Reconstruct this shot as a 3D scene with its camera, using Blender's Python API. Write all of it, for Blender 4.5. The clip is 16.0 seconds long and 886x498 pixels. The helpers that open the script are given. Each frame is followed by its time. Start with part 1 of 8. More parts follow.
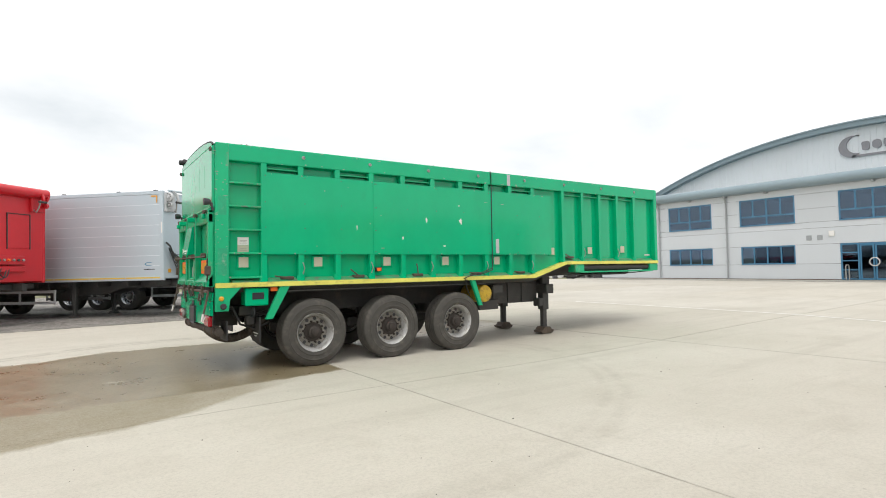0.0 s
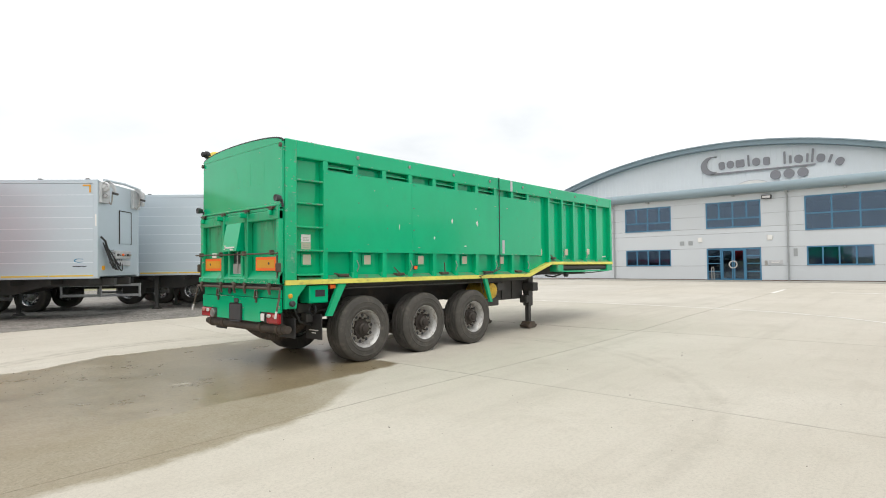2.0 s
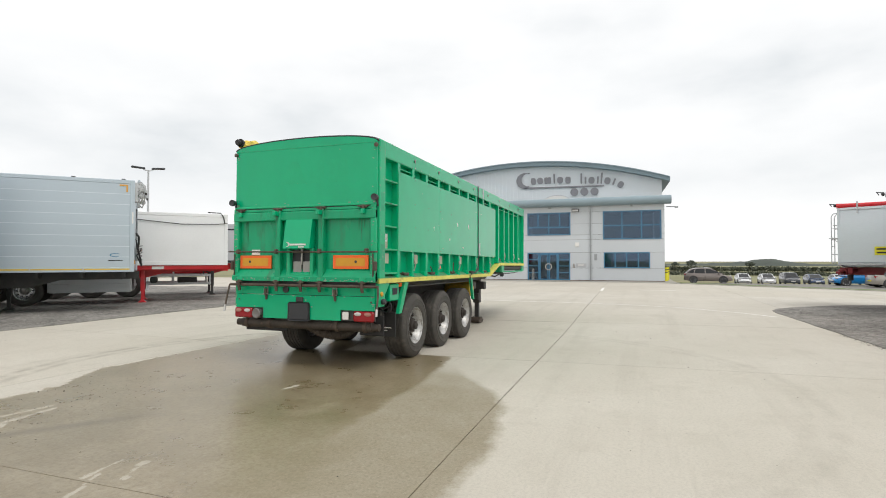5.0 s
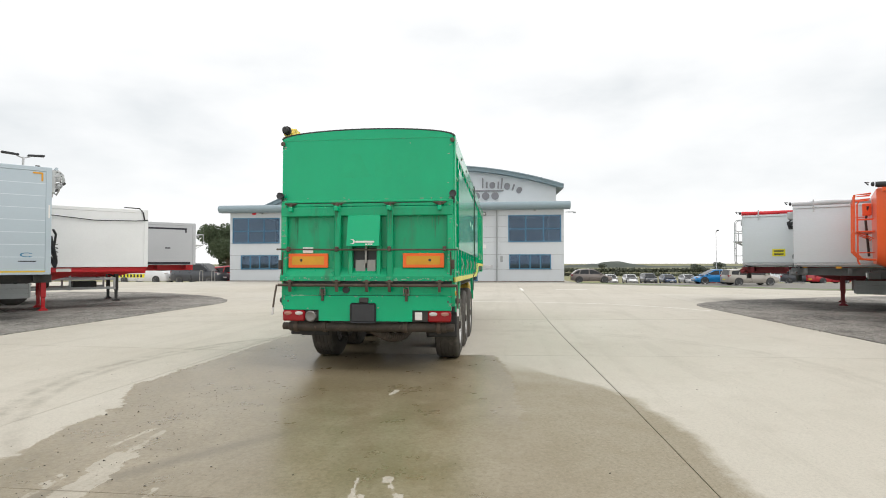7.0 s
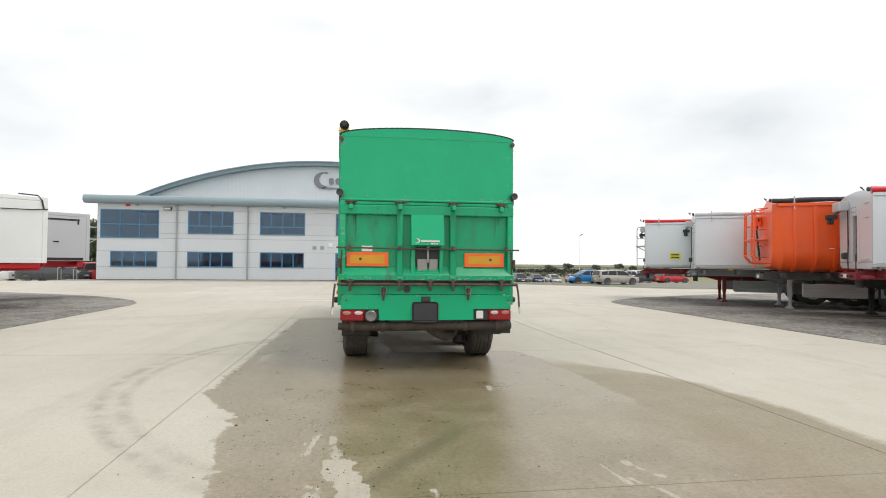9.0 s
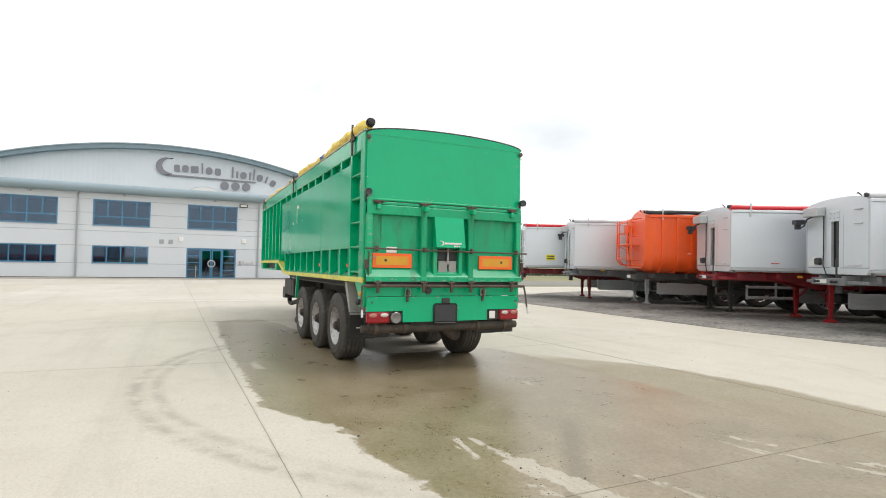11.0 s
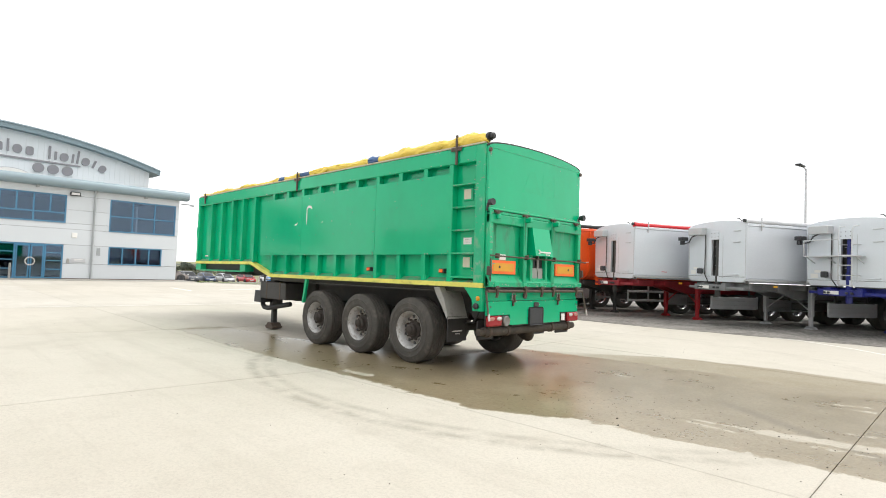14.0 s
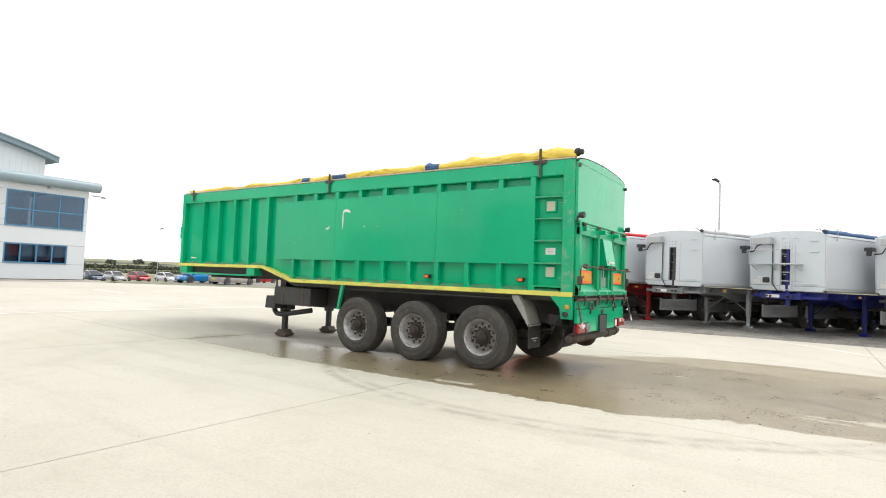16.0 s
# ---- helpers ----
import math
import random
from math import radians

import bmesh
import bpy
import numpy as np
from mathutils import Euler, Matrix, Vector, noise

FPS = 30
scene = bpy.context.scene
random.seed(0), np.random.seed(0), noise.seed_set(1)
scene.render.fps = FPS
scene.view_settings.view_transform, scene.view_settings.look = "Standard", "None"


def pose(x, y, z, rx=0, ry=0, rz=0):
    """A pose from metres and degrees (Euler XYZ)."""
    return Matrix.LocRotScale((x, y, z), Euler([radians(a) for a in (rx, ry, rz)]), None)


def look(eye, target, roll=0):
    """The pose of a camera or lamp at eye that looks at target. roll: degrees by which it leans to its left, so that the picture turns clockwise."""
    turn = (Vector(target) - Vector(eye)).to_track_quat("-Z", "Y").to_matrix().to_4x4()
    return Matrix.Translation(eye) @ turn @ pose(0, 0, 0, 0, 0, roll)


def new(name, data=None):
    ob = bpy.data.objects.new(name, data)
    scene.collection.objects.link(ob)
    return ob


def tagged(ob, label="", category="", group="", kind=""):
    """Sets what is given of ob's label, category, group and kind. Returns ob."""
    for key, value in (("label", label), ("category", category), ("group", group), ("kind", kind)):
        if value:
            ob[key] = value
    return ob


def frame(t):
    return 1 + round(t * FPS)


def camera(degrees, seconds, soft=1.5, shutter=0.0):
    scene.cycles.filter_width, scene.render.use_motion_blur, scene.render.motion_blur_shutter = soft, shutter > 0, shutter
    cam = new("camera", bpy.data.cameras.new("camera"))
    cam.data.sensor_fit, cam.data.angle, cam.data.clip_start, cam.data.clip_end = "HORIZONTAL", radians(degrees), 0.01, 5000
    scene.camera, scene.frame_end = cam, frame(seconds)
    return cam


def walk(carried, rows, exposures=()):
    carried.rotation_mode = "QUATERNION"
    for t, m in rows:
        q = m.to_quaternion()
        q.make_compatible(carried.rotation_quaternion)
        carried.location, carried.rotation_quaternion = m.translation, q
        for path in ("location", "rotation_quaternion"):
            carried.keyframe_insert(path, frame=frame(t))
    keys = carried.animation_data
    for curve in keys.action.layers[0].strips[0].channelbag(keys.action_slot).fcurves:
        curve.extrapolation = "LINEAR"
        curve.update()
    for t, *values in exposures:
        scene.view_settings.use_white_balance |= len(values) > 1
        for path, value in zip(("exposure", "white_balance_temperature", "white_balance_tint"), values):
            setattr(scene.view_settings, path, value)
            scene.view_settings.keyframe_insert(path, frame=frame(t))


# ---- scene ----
cam = camera(78.0, 16.0, soft=1.0)
PATH = [
    (0, (-0.337, -0.019, 1.494), (0.793, 1.631, 1.55), -1.4),
    (0.5, (-0.99, 0.288, 1.505), (0.243, 1.861, 1.556), -1.2),
    (1, (-1.615, 0.626, 1.512), (-0.302, 2.134, 1.565), -1.2),
    (1.5, (-2.221, 1.029, 1.528), (-0.831, 2.466, 1.576), -1.0),
    (2, (-2.831, 1.385, 1.53), (-1.35, 2.728, 1.577), -0.9),
    (2.5, (-3.445, 1.822, 1.568), (-1.881, 3.068, 1.607), -0.6),
    (3, (-4.014, 2.283, 1.557), (-2.369, 3.419, 1.601), -0.6),
    (3.5, (-4.515, 2.801, 1.572), (-2.796, 3.823, 1.613), -0.4),
    (4, (-4.978, 3.353, 1.574), (-3.194, 4.254, 1.614), -0.3),
    (4.2, (-5.142, 3.605, 1.573), (-3.34, 4.47, 1.612), -0.2),
    (6.3, (-6.116, 6.531, 1.524), (-4.148, 6.881, 1.572), -0.2),
    (6.5, (-6.149, 6.797, 1.512), (-4.175, 7.115, 1.56), -0.2),
    (7, (-6.216, 7.529, 1.508), (-4.228, 7.748, 1.558), -0.1),
    (7.5, (-6.275, 8.261, 1.514), (-4.279, 8.379, 1.562), 0.0),
    (8, (-6.349, 8.953, 1.519), (-4.35, 8.957, 1.567), 0.2),
    (8.5, (-6.388, 9.638, 1.511), (-4.392, 9.521, 1.56), 0.3),
    (9, (-6.379, 10.316, 1.506), (-4.399, 10.038, 1.555), 0.5),
    (9.5, (-6.32, 10.988, 1.513), (-4.366, 10.565, 1.562), 0.7),
    (10, (-6.208, 11.656, 1.505), (-4.304, 11.046, 1.558), 0.8),
    (10.2, (-6.148, 11.913, 1.52), (-4.265, 11.243, 1.571), 0.9),
    (12.3, (-4.968, 14.609, 1.542), (-3.316, 13.483, 1.602), 1.7),
    (12.5, (-4.846, 14.873, 1.521), (-3.224, 13.705, 1.584), 1.8),
    (13, (-4.51, 15.505, 1.486), (-2.966, 14.236, 1.552), 1.9),
    (13.5, (-4.101, 16.107, 1.481), (-2.622, 14.763, 1.551), 2.0),
    (14, (-3.694, 16.642, 1.467), (-2.287, 15.222, 1.544), 2.2),
    (14.5, (-3.218, 17.198, 1.494), (-1.884, 15.71, 1.572), 2.3),
    (15, (-2.716, 17.676, 1.486), (-1.452, 16.128, 1.567), 2.3),
    (15.5, (-2.137, 18.136, 1.485), (-0.959, 16.523, 1.57), 2.4),
    (16, (-1.541, 18.548, 1.503), (-0.428, 16.889, 1.591), 2.6),
]
walk(cam, [(t, look(eye, target, roll)) for t, eye, target, roll in PATH],
     [(0, 0.14), (2.5, 0.08), (4, -0.06), (6.5, -0.07), (7.5, 0.02), (8.5, 0.0), (10, 0.08), (12.5, 0.36), (16, 0.46)])

# ---- world, sun, exposure ----
world = bpy.data.worlds.new("overcast_sky")
scene.world = world
world.use_nodes = True
wn, wl = world.node_tree.nodes, world.node_tree.links
bg = wn["Background"]
sky = wn.new("ShaderNodeTexSky")
sky.sky_type, sky.sun_disc = "NISHITA", False
sky.sun_elevation, sky.sun_rotation, sky.air_density, sky.dust_density = radians(62), radians(215), 1.0, 3.0
skymul = wn.new("ShaderNodeMix")
skymul.data_type, skymul.blend_type = "RGBA", "MULTIPLY"
skymul.inputs["Factor"].default_value = 1.0
skymul.inputs["B"].default_value = (0.10, 0.10, 0.10, 1)
wl.new(sky.outputs[0], skymul.inputs["A"])


def wmath(op, a, b=0.0, c=0.0):
    k = wn.new("ShaderNodeMath")
    k.operation = op
    for i, v in enumerate((a, b, c)):
        if isinstance(v, (int, float)):
            k.inputs[i].default_value = v
        else:
            wl.new(v, k.inputs[i])
    return k.outputs[0]


wtc = wn.new("ShaderNodeTexCoord")
wsep = wn.new("ShaderNodeSeparateXYZ")
wl.new(wtc.outputs["Generated"], wsep.inputs[0])
bearing = wmath("MULTIPLY", wmath("ARCTAN2", wsep.outputs[1], wsep.outputs[0]), 57.2958)
rise = wmath("MULTIPLY", wmath("ARCSINE", wsep.outputs[2]), 57.2958)
wmap = wn.new("ShaderNodeMapping")
wmap.inputs["Scale"].default_value = (1.0, 1.0, 2.6)
wl.new(wtc.outputs["Generated"], wmap.inputs[0])
puff = wn.new("ShaderNodeTexNoise")
puff.inputs["Scale"].default_value, puff.inputs["Detail"].default_value, puff.inputs["Roughness"].default_value = 4.6, 6.0, 0.52
wl.new(wmap.outputs[0], puff.inputs["Vector"])
bank = wn.new("ShaderNodeTexNoise")
bank.inputs["Scale"].default_value, bank.inputs["Detail"].default_value, bank.inputs["Roughness"].default_value = 1.6, 5.0, 0.5
wl.new(wmap.outputs[0], bank.inputs["Vector"])
# grey cloud banks: bearing and height of the middle, half width, half height (degrees), weight
grey = wmath("MULTIPLY", wmath("MAXIMUM", wmath("SUBTRACT", 0.45, bank.outputs["Fac"]), 0.0), 2.0)
for az, el, wa, we, amount in ((91, 14, 9, 4.0, 0.50), (66, 12, 20, 6.0, 0.36), (44, 11, 12, 6.5, 0.34), (-10, 15.5, 12, 3.2, 0.26), (-25, 13.5, 14, 4.8, 0.30), (-40, 12.5, 11, 4.6, 0.32), (-57, 19, 5, 3.5, 0.26), (-73, 10, 13, 4.2, 0.72), (5, 8, 30, 2.5, 0.22), (-35, 7, 30, 2.5, 0.26)):
    u = wmath("POWER", wmath("MULTIPLY", wmath("ABSOLUTE", wmath("SUBTRACT", bearing, float(az))), 1.0 / wa), 2.0)
    v = wmath("POWER", wmath("MULTIPLY", wmath("ABSOLUTE", wmath("SUBTRACT", rise, float(el))), 1.0 / we), 2.0)
    g_ = wmath("MULTIPLY", wmath("EXPONENT", wmath("MULTIPLY", wmath("ADD", u, v), -1.0)), amount)
    grey = wmath("ADD", grey, g_)
wisp = wmath("MULTIPLY_ADD", wmath("SUBTRACT", puff.outputs["Fac"], 0.5), 2.6, 0.85)
grey = wmath("MULTIPLY", grey, wmath("MINIMUM", wmath("MAXIMUM", wisp, 0.05), 1.7))
cr = wn.new("ShaderNodeMix")
cr.data_type = "RGBA"
cr.inputs["A"].default_value, cr.inputs["B"].default_value = (1.17, 1.17, 1.165, 1), (0.66, 0.715, 0.75, 1)
wl.new(wmath("MINIMUM", grey, 0.8), cr.inputs["Factor"])
cover = wn.new("ShaderNodeMix")
cover.data_type = "RGBA"
cover.inputs["Factor"].default_value = 0.93
wl.new(skymul.outputs["Result"], cover.inputs["A"])
wl.new(cr.outputs["Result"], cover.inputs["B"])
wl.new(cover.outputs["Result"], bg.inputs["Color"])
bg.inputs["Strength"].default_value = 1.0

sun_data = bpy.data.lights.new("sun", "SUN")
sun_data.energy, sun_data.angle, sun_data.color = 1.0, radians(25), (1.0, 0.96, 0.9)
sun = new("sun", sun_data)
sun.matrix_world = look((0, 0, 30), (9, 13, 0))

# ---- materials ----
MATS = {}


def mat(name, col, rough=0.5, metal=0.0, var=0.12, big=0.8, fine=25.0, bump=0.05, stain=None, stain_amt=0.0, stain_pos=0.6, stretch=(1, 1, 1), coat=0.0, rand=0.0):
    """A surface with two scales of variation, fine relief, and stains of their own colour."""
    m = bpy.data.materials.new(name)
    m.use_nodes = True
    n, l = m.node_tree.nodes, m.node_tree.links
    p = n["Principled BSDF"]
    tc = n.new("ShaderNodeTexCoord")
    mp = n.new("ShaderNodeMapping")
    mp.inputs["Scale"].default_value = stretch
    l.new(tc.outputs["Object"], mp.inputs[0])
    n1, n2 = n.new("ShaderNodeTexNoise"), n.new("ShaderNodeTexNoise")
    for t, sc, de in ((n1, big, 5.0), (n2, fine, 4.0)):
        t.inputs["Scale"].default_value, t.inputs["Detail"].default_value = sc, de
        t.inputs["Roughness"].default_value = 0.6
        l.new(mp.outputs[0], t.inputs["Vector"])
    add = n.new("ShaderNodeMath")
    add.operation = "MULTIPLY_ADD"
    add.inputs[1].default_value = 0.35
    l.new(n2.outputs["Fac"], add.inputs[0])
    l.new(n1.outputs["Fac"], add.inputs[2])
    rg = n.new("ShaderNodeMapRange")
    rg.inputs["From Min"].default_value, rg.inputs["From Max"].default_value = 0.4, 0.95
    rg.inputs["To Min"].default_value, rg.inputs["To Max"].default_value = 1.0 - var, 1.0 + var
    l.new(add.outputs[0], rg.inputs["Value"])
    mul = n.new("ShaderNodeMix")
    mul.data_type, mul.blend_type = "RGBA", "MULTIPLY"
    mul.inputs["Factor"].default_value = 1.0
    mul.inputs["A"].default_value = (*col, 1)
    l.new(rg.outputs[0], mul.inputs["B"])
    out = mul.outputs["Result"]
    if rand:
        oi = n.new("ShaderNodeObjectInfo")
        rr = n.new("ShaderNodeMapRange")
        rr.inputs["To Min"].default_value, rr.inputs["To Max"].default_value = 1 - rand, 1 + rand
        l.new(oi.outputs["Random"], rr.inputs["Value"])
        m2 = n.new("ShaderNodeMix")
        m2.data_type, m2.blend_type = "RGBA", "MULTIPLY"
        m2.inputs["Factor"].default_value = 1.0
        l.new(out, m2.inputs["A"])
        l.new(rr.outputs[0], m2.inputs["B"])
        out = m2.outputs["Result"]
    if stain:
        n3 = n.new("ShaderNodeTexNoise")
        n3.inputs["Scale"].default_value, n3.inputs["Detail"].default_value, n3.inputs["Roughness"].default_value = big * 2.3, 8.0, 0.68
        l.new(mp.outputs[0], n3.inputs["Vector"])
        sr = n.new("ShaderNodeMapRange")
        sr.inputs["From Min"].default_value, sr.inputs["From Max"].default_value = stain_pos, stain_pos + 0.16
        sr.inputs["To Max"].default_value = stain_amt
        l.new(n3.outputs["Fac"], sr.inputs["Value"])
        mx = n.new("ShaderNodeMix")
        mx.data_type = "RGBA"
        mx.inputs["B"].default_value = (*stain, 1)
        l.new(sr.outputs[0], mx.inputs["Factor"])
        l.new(out, mx.inputs["A"])
        out = mx.outputs["Result"]
    l.new(out, p.inputs["Base Color"])
    rm = n.new("ShaderNodeMapRange")
    rm.inputs["To Min"].default_value, rm.inputs["To Max"].default_value = max(0.02, rough - 0.1), min(1.0, rough + 0.12)
    l.new(n1.outputs["Fac"], rm.inputs["Value"])
    l.new(rm.outputs[0], p.inputs["Roughness"])
    p.inputs["Metallic"].default_value = metal
    p.inputs["Coat Weight"].default_value = coat
    if bump:
        bp = n.new("ShaderNodeBump")
        bp.inputs["Strength"].default_value, bp.inputs["Distance"].default_value = bump, 0.02
        l.new(n2.outputs["Fac"], bp.inputs["Height"])
        l.new(bp.outputs[0], p.inputs["Normal"])
    MATS[name] = m
    return m


GREEN = mat("green_paint", (0.0, 0.425, 0.195), 0.11, 0, 0.11, 0.7, 4.5, 0.035, (0.010, 0.33, 0.15), 0.45, 0.60, (1, 1, 0.55), 0.0)
GREEN_WORN = mat("worn_green_paint", (0.006, 0.42, 0.19), 0.34, 0, 0.14, 1.5, 14, 0.05, (0.33, 0.34, 0.27), 0.75, 0.58, (1, 1, 0.4))
GREEN_GHOST = mat("darker_green_ghost", (0.001, 0.405, 0.184), 0.14, 0, 0.1, 2, 12, 0.02)
GREEN_GRIMY = mat("grimy_green_panel", (0.002, 0.35, 0.158), 0.25, 0, 0.16, 1.3, 18, 0.04, (0.05, 0.13, 0.07), 0.75, 0.56, (1, 1, 0.28))
for gm in (GREEN, GREEN_WORN, GREEN_GHOST, GREEN_GRIMY):
    gm.node_tree.nodes["Principled BSDF"].inputs["Specular IOR Level"].default_value = 0.42
YELLOW = mat("yellow_tape", (0.74, 0.70, 0.14), 0.5, 0, 0.15, 2, 20, 0.03, (0.20, 0.22, 0.08), 0.6, 0.55, (1, 1, 2))
YELLOW_TARP = mat("yellow_tarpaulin", (0.82, 0.61, 0.10), 0.5, 0, 0.18, 2, 14, 0.2, (0.45, 0.3, 0.05), 0.5, 0.6)
BLUE_TARP = mat("blue_tarpaulin", (0.035, 0.10, 0.24), 0.5, 0, 0.2, 3, 14, 0.1)
DARK = mat("black_chassis_paint", (0.048, 0.047, 0.045), 0.6, 0, 0.3, 2, 20, 0.08, (0.10, 0.085, 0.065), 0.6, 0.55)
RUST = mat("rusty_steel", (0.082, 0.062, 0.046), 0.7, 0, 0.4, 6, 40, 0.2, (0.15, 0.11, 0.075), 0.7, 0.52)
TYRE = mat("tyre_rubber", (0.068, 0.064, 0.057), 0.78, 0, 0.25, 3, 40, 0.08, (0.14, 0.126, 0.105), 0.6, 0.52)
RIM = mat("painted_steel_rim", (0.56, 0.56, 0.55), 0.4, 0.45, 0.2, 6, 40, 0.05, (0.20, 0.17, 0.13), 0.8, 0.50)
DISC = mat("dusty_wheel_disc", (0.27, 0.255, 0.225), 0.65, 0.1, 0.3, 7, 40, 0.15, (0.07, 0.055, 0.045), 0.7, 0.5)
ALLOY = mat("polished_alloy_rim", (0.72, 0.73, 0.75), 0.22, 0.85, 0.1, 4, 30, 0.02)
HUB = mat("greasy_hub", (0.05, 0.042, 0.036), 0.7, 0.2, 0.3, 8, 40, 0.2)
RUBBER = mat("black_rubber", (0.026, 0.026, 0.027), 0.55, 0, 0.25, 4, 30, 0.06)
BLACKPL = mat("black_plastic", (0.035, 0.037, 0.041), 0.5, 0, 0.2, 4, 30, 0.03)
GREYPL = mat("grey_plastic", (0.33, 0.33, 0.31), 0.5, 0, 0.15, 3, 25, 0.05, (0.1, 0.1, 0.08), 0.5, 0.55)
STEEL = mat("bare_steel", (0.38, 0.37, 0.35), 0.45, 0.8, 0.2, 4, 30, 0.05)
GALV = mat("galvanised_steel", (0.54, 0.55, 0.56), 0.5, 0.5, 0.15, 3, 20, 0.04)
ALU = mat("brushed_aluminium", (0.68, 0.712, 0.75), 0.38, 0.45, 0.07, 0.5, 30, 0.02, None, 0, 0.6, (0.3, 1, 1))
ALU_DARK = mat("aluminium_underside", (0.50, 0.51, 0.52), 0.5, 0.4, 0.1, 1, 25, 0.03)
SILVER = mat("silver_blue_panel", (0.505, 0.58, 0.635), 0.34, 0.25, 0.06, 0.4, 20, 0.02, None, 0, 0.6, (0.4, 1, 1.6))
WHITEP = mat("white_panel", (0.86, 0.86, 0.86), 0.4, 0, 0.06, 0.5, 20, 0.02)
GREYP = mat("grey_panel", (0.50, 0.51, 0.53), 0.4, 0, 0.06, 0.5, 20, 0.02)
REDP = mat("red_paint", (0.62, 0.016, 0.026), 0.35, 0, 0.1, 0.8, 18, 0.03, None, 0, 0.6, (1, 1, 1), 0.2)
ORANGEP = mat("orange_paint", (0.86, 0.105, 0.014), 0.38, 0, 0.1, 0.9, 18, 0.03, None, 0, 0.6, (1, 1, 1), 0.2)
NAVY = mat("navy_chassis_paint", (0.012, 0.018, 0.17), 0.42, 0, 0.15, 1.5, 20, 0.04)
DKRED = mat("dark_red_chassis", (0.22, 0.012, 0.018), 0.45, 0, 0.2, 1.5, 20, 0.04)
REFL = mat("fluorescent_orange", (0.95, 0.16, 0.02), 0.35, 0, 0.06, 3, 30, 0.02)
AMBER = mat("amber_reflector", (0.72, 0.34, 0.02), 0.35, 0, 0.1, 4, 60, 0.04)
REDLAMP = mat("red_lamp_lens", (0.30, 0.006, 0.012), 0.15, 0, 0.1, 5, 40, 0.03)
CLEARLAMP = mat("clear_lamp_lens", (0.62, 0.6, 0.58), 0.15, 0.2, 0.1, 5, 40, 0.03)
WHITEPLATE = mat("white_label", (0.78, 0.77, 0.74), 0.5, 0, 0.06, 4, 40, 0.02)
CREAMPLATE = mat("cream_plate", (0.52, 0.5, 0.38), 0.45, 0, 0.1, 4, 40, 0.03)
YELPLATE = mat("yellow_plate", (0.8, 0.72, 0.02), 0.45, 0, 0.06, 4, 40, 0.02)
INK = mat("dark_print", (0.02, 0.02, 0.03), 0.6, 0, 0.1, 4, 40, 0)
CLAD = mat("pale_grey_cladding", (0.59, 0.622, 0.648), 0.42, 0, 0.04, 0.35, 14, 0.01, (0.5, 0.5, 0.48), 0.25, 0.62, (1, 1, 0.5), 0, 0.03)
CLADW = mat("white_ribbed_cladding", (0.73, 0.765, 0.79), 0.45, 0, 0.05, 0.3, 14, 0.01)
ROOFG = mat("blue_grey_roof_trim", (0.20, 0.27, 0.305), 0.4, 0.1, 0.08, 0.4, 14, 0.01)
EAVEG = mat("blue_grey_eave", (0.26, 0.335, 0.375), 0.38, 0.1, 0.07, 0.4, 14, 0.01)
FRAMEB = mat("blue_window_frame", (0.055, 0.20, 0.345), 0.4, 0, 0.08, 1, 30, 0.01)
SIGNG = mat("grey_sign_letter", (0.24, 0.24, 0.26), 0.4, 0.3, 0.08, 2, 30, 0.01)
PIPEG = mat("grey_downpipe", (0.33, 0.35, 0.36), 0.45, 0, 0.1, 1, 20, 0.02)
BRICKP = mat("brick_plinth", (0.17, 0.10, 0.075), 0.85, 0, 0.25, 3, 30, 0.2)
GRASS = mat("field_grass", (0.19, 0.19, 0.095), 0.9, 0, 0.35, 0.02, 0.8, 0.3, (0.30, 0.26, 0.12), 0.7, 0.5)
GRASSB = mat("verge_grass", (0.11, 0.17, 0.04), 0.9, 0, 0.35, 1.2, 12, 0.3, (0.25, 0.22, 0.09), 0.6, 0.55)
# hedge green paled towards grey: distance haze put into the colour
HEDGE = mat("haze_paled_hedge_leaves", (0.10, 0.112, 0.078), 0.85, 0, 0.4, 0.6, 8, 0.2, None, 0, 0.6, (1, 1, 1), 0, 0.15)
LEAF = mat("tree_leaves", (0.085, 0.115, 0.06), 0.8, 0, 0.4, 0.7, 6, 0.2)
# far trees get their own paler leaves, with the haze in the colour
LEAF_FAR = mat("haze_paled_tree_leaves", (0.12, 0.14, 0.11), 0.85, 0, 0.3, 0.7, 6, 0.1)
BARK = mat("tree_bark", (0.10, 0.075, 0.05), 0.9, 0, 0.3, 2, 30, 0.3)
HILLM = mat("distant_hill_woods", (0.065, 0.08, 0.065), 0.95, 0, 0.35, 0.03, 0.4, 0)
KERB = mat("concrete_kerb", (0.36, 0.34, 0.30), 0.85, 0, 0.15, 1, 25, 0.15)
ASPHALT = mat("car_park_asphalt", (0.22, 0.21, 0.19), 0.9, 0, 0.15, 0.5, 30, 0.2)


def glass(name, col=(0.02, 0.027, 0.035), rough=0.04):
    """Window glass in front of a dark room: a glossy coat on a dark body."""
    m = bpy.data.materials.new(name)
    m.use_nodes = True
    p = m.node_tree.nodes["Principled BSDF"]
    p.inputs["Base Color"].default_value = (*col, 1)
    p.inputs["Roughness"].default_value = rough
    p.inputs["IOR"].default_value = 1.5
    return m


CARGLASS = glass("car_window_glass", (0.012, 0.014, 0.016), 0.05)


# slab joints: first joint and spacing; the long joints run slightly askew
JOINT_X, STEP_X, JOINT_Y, STEP_Y, SKEW = 3.08, 5.92, 0.17, 6.02, 0.016


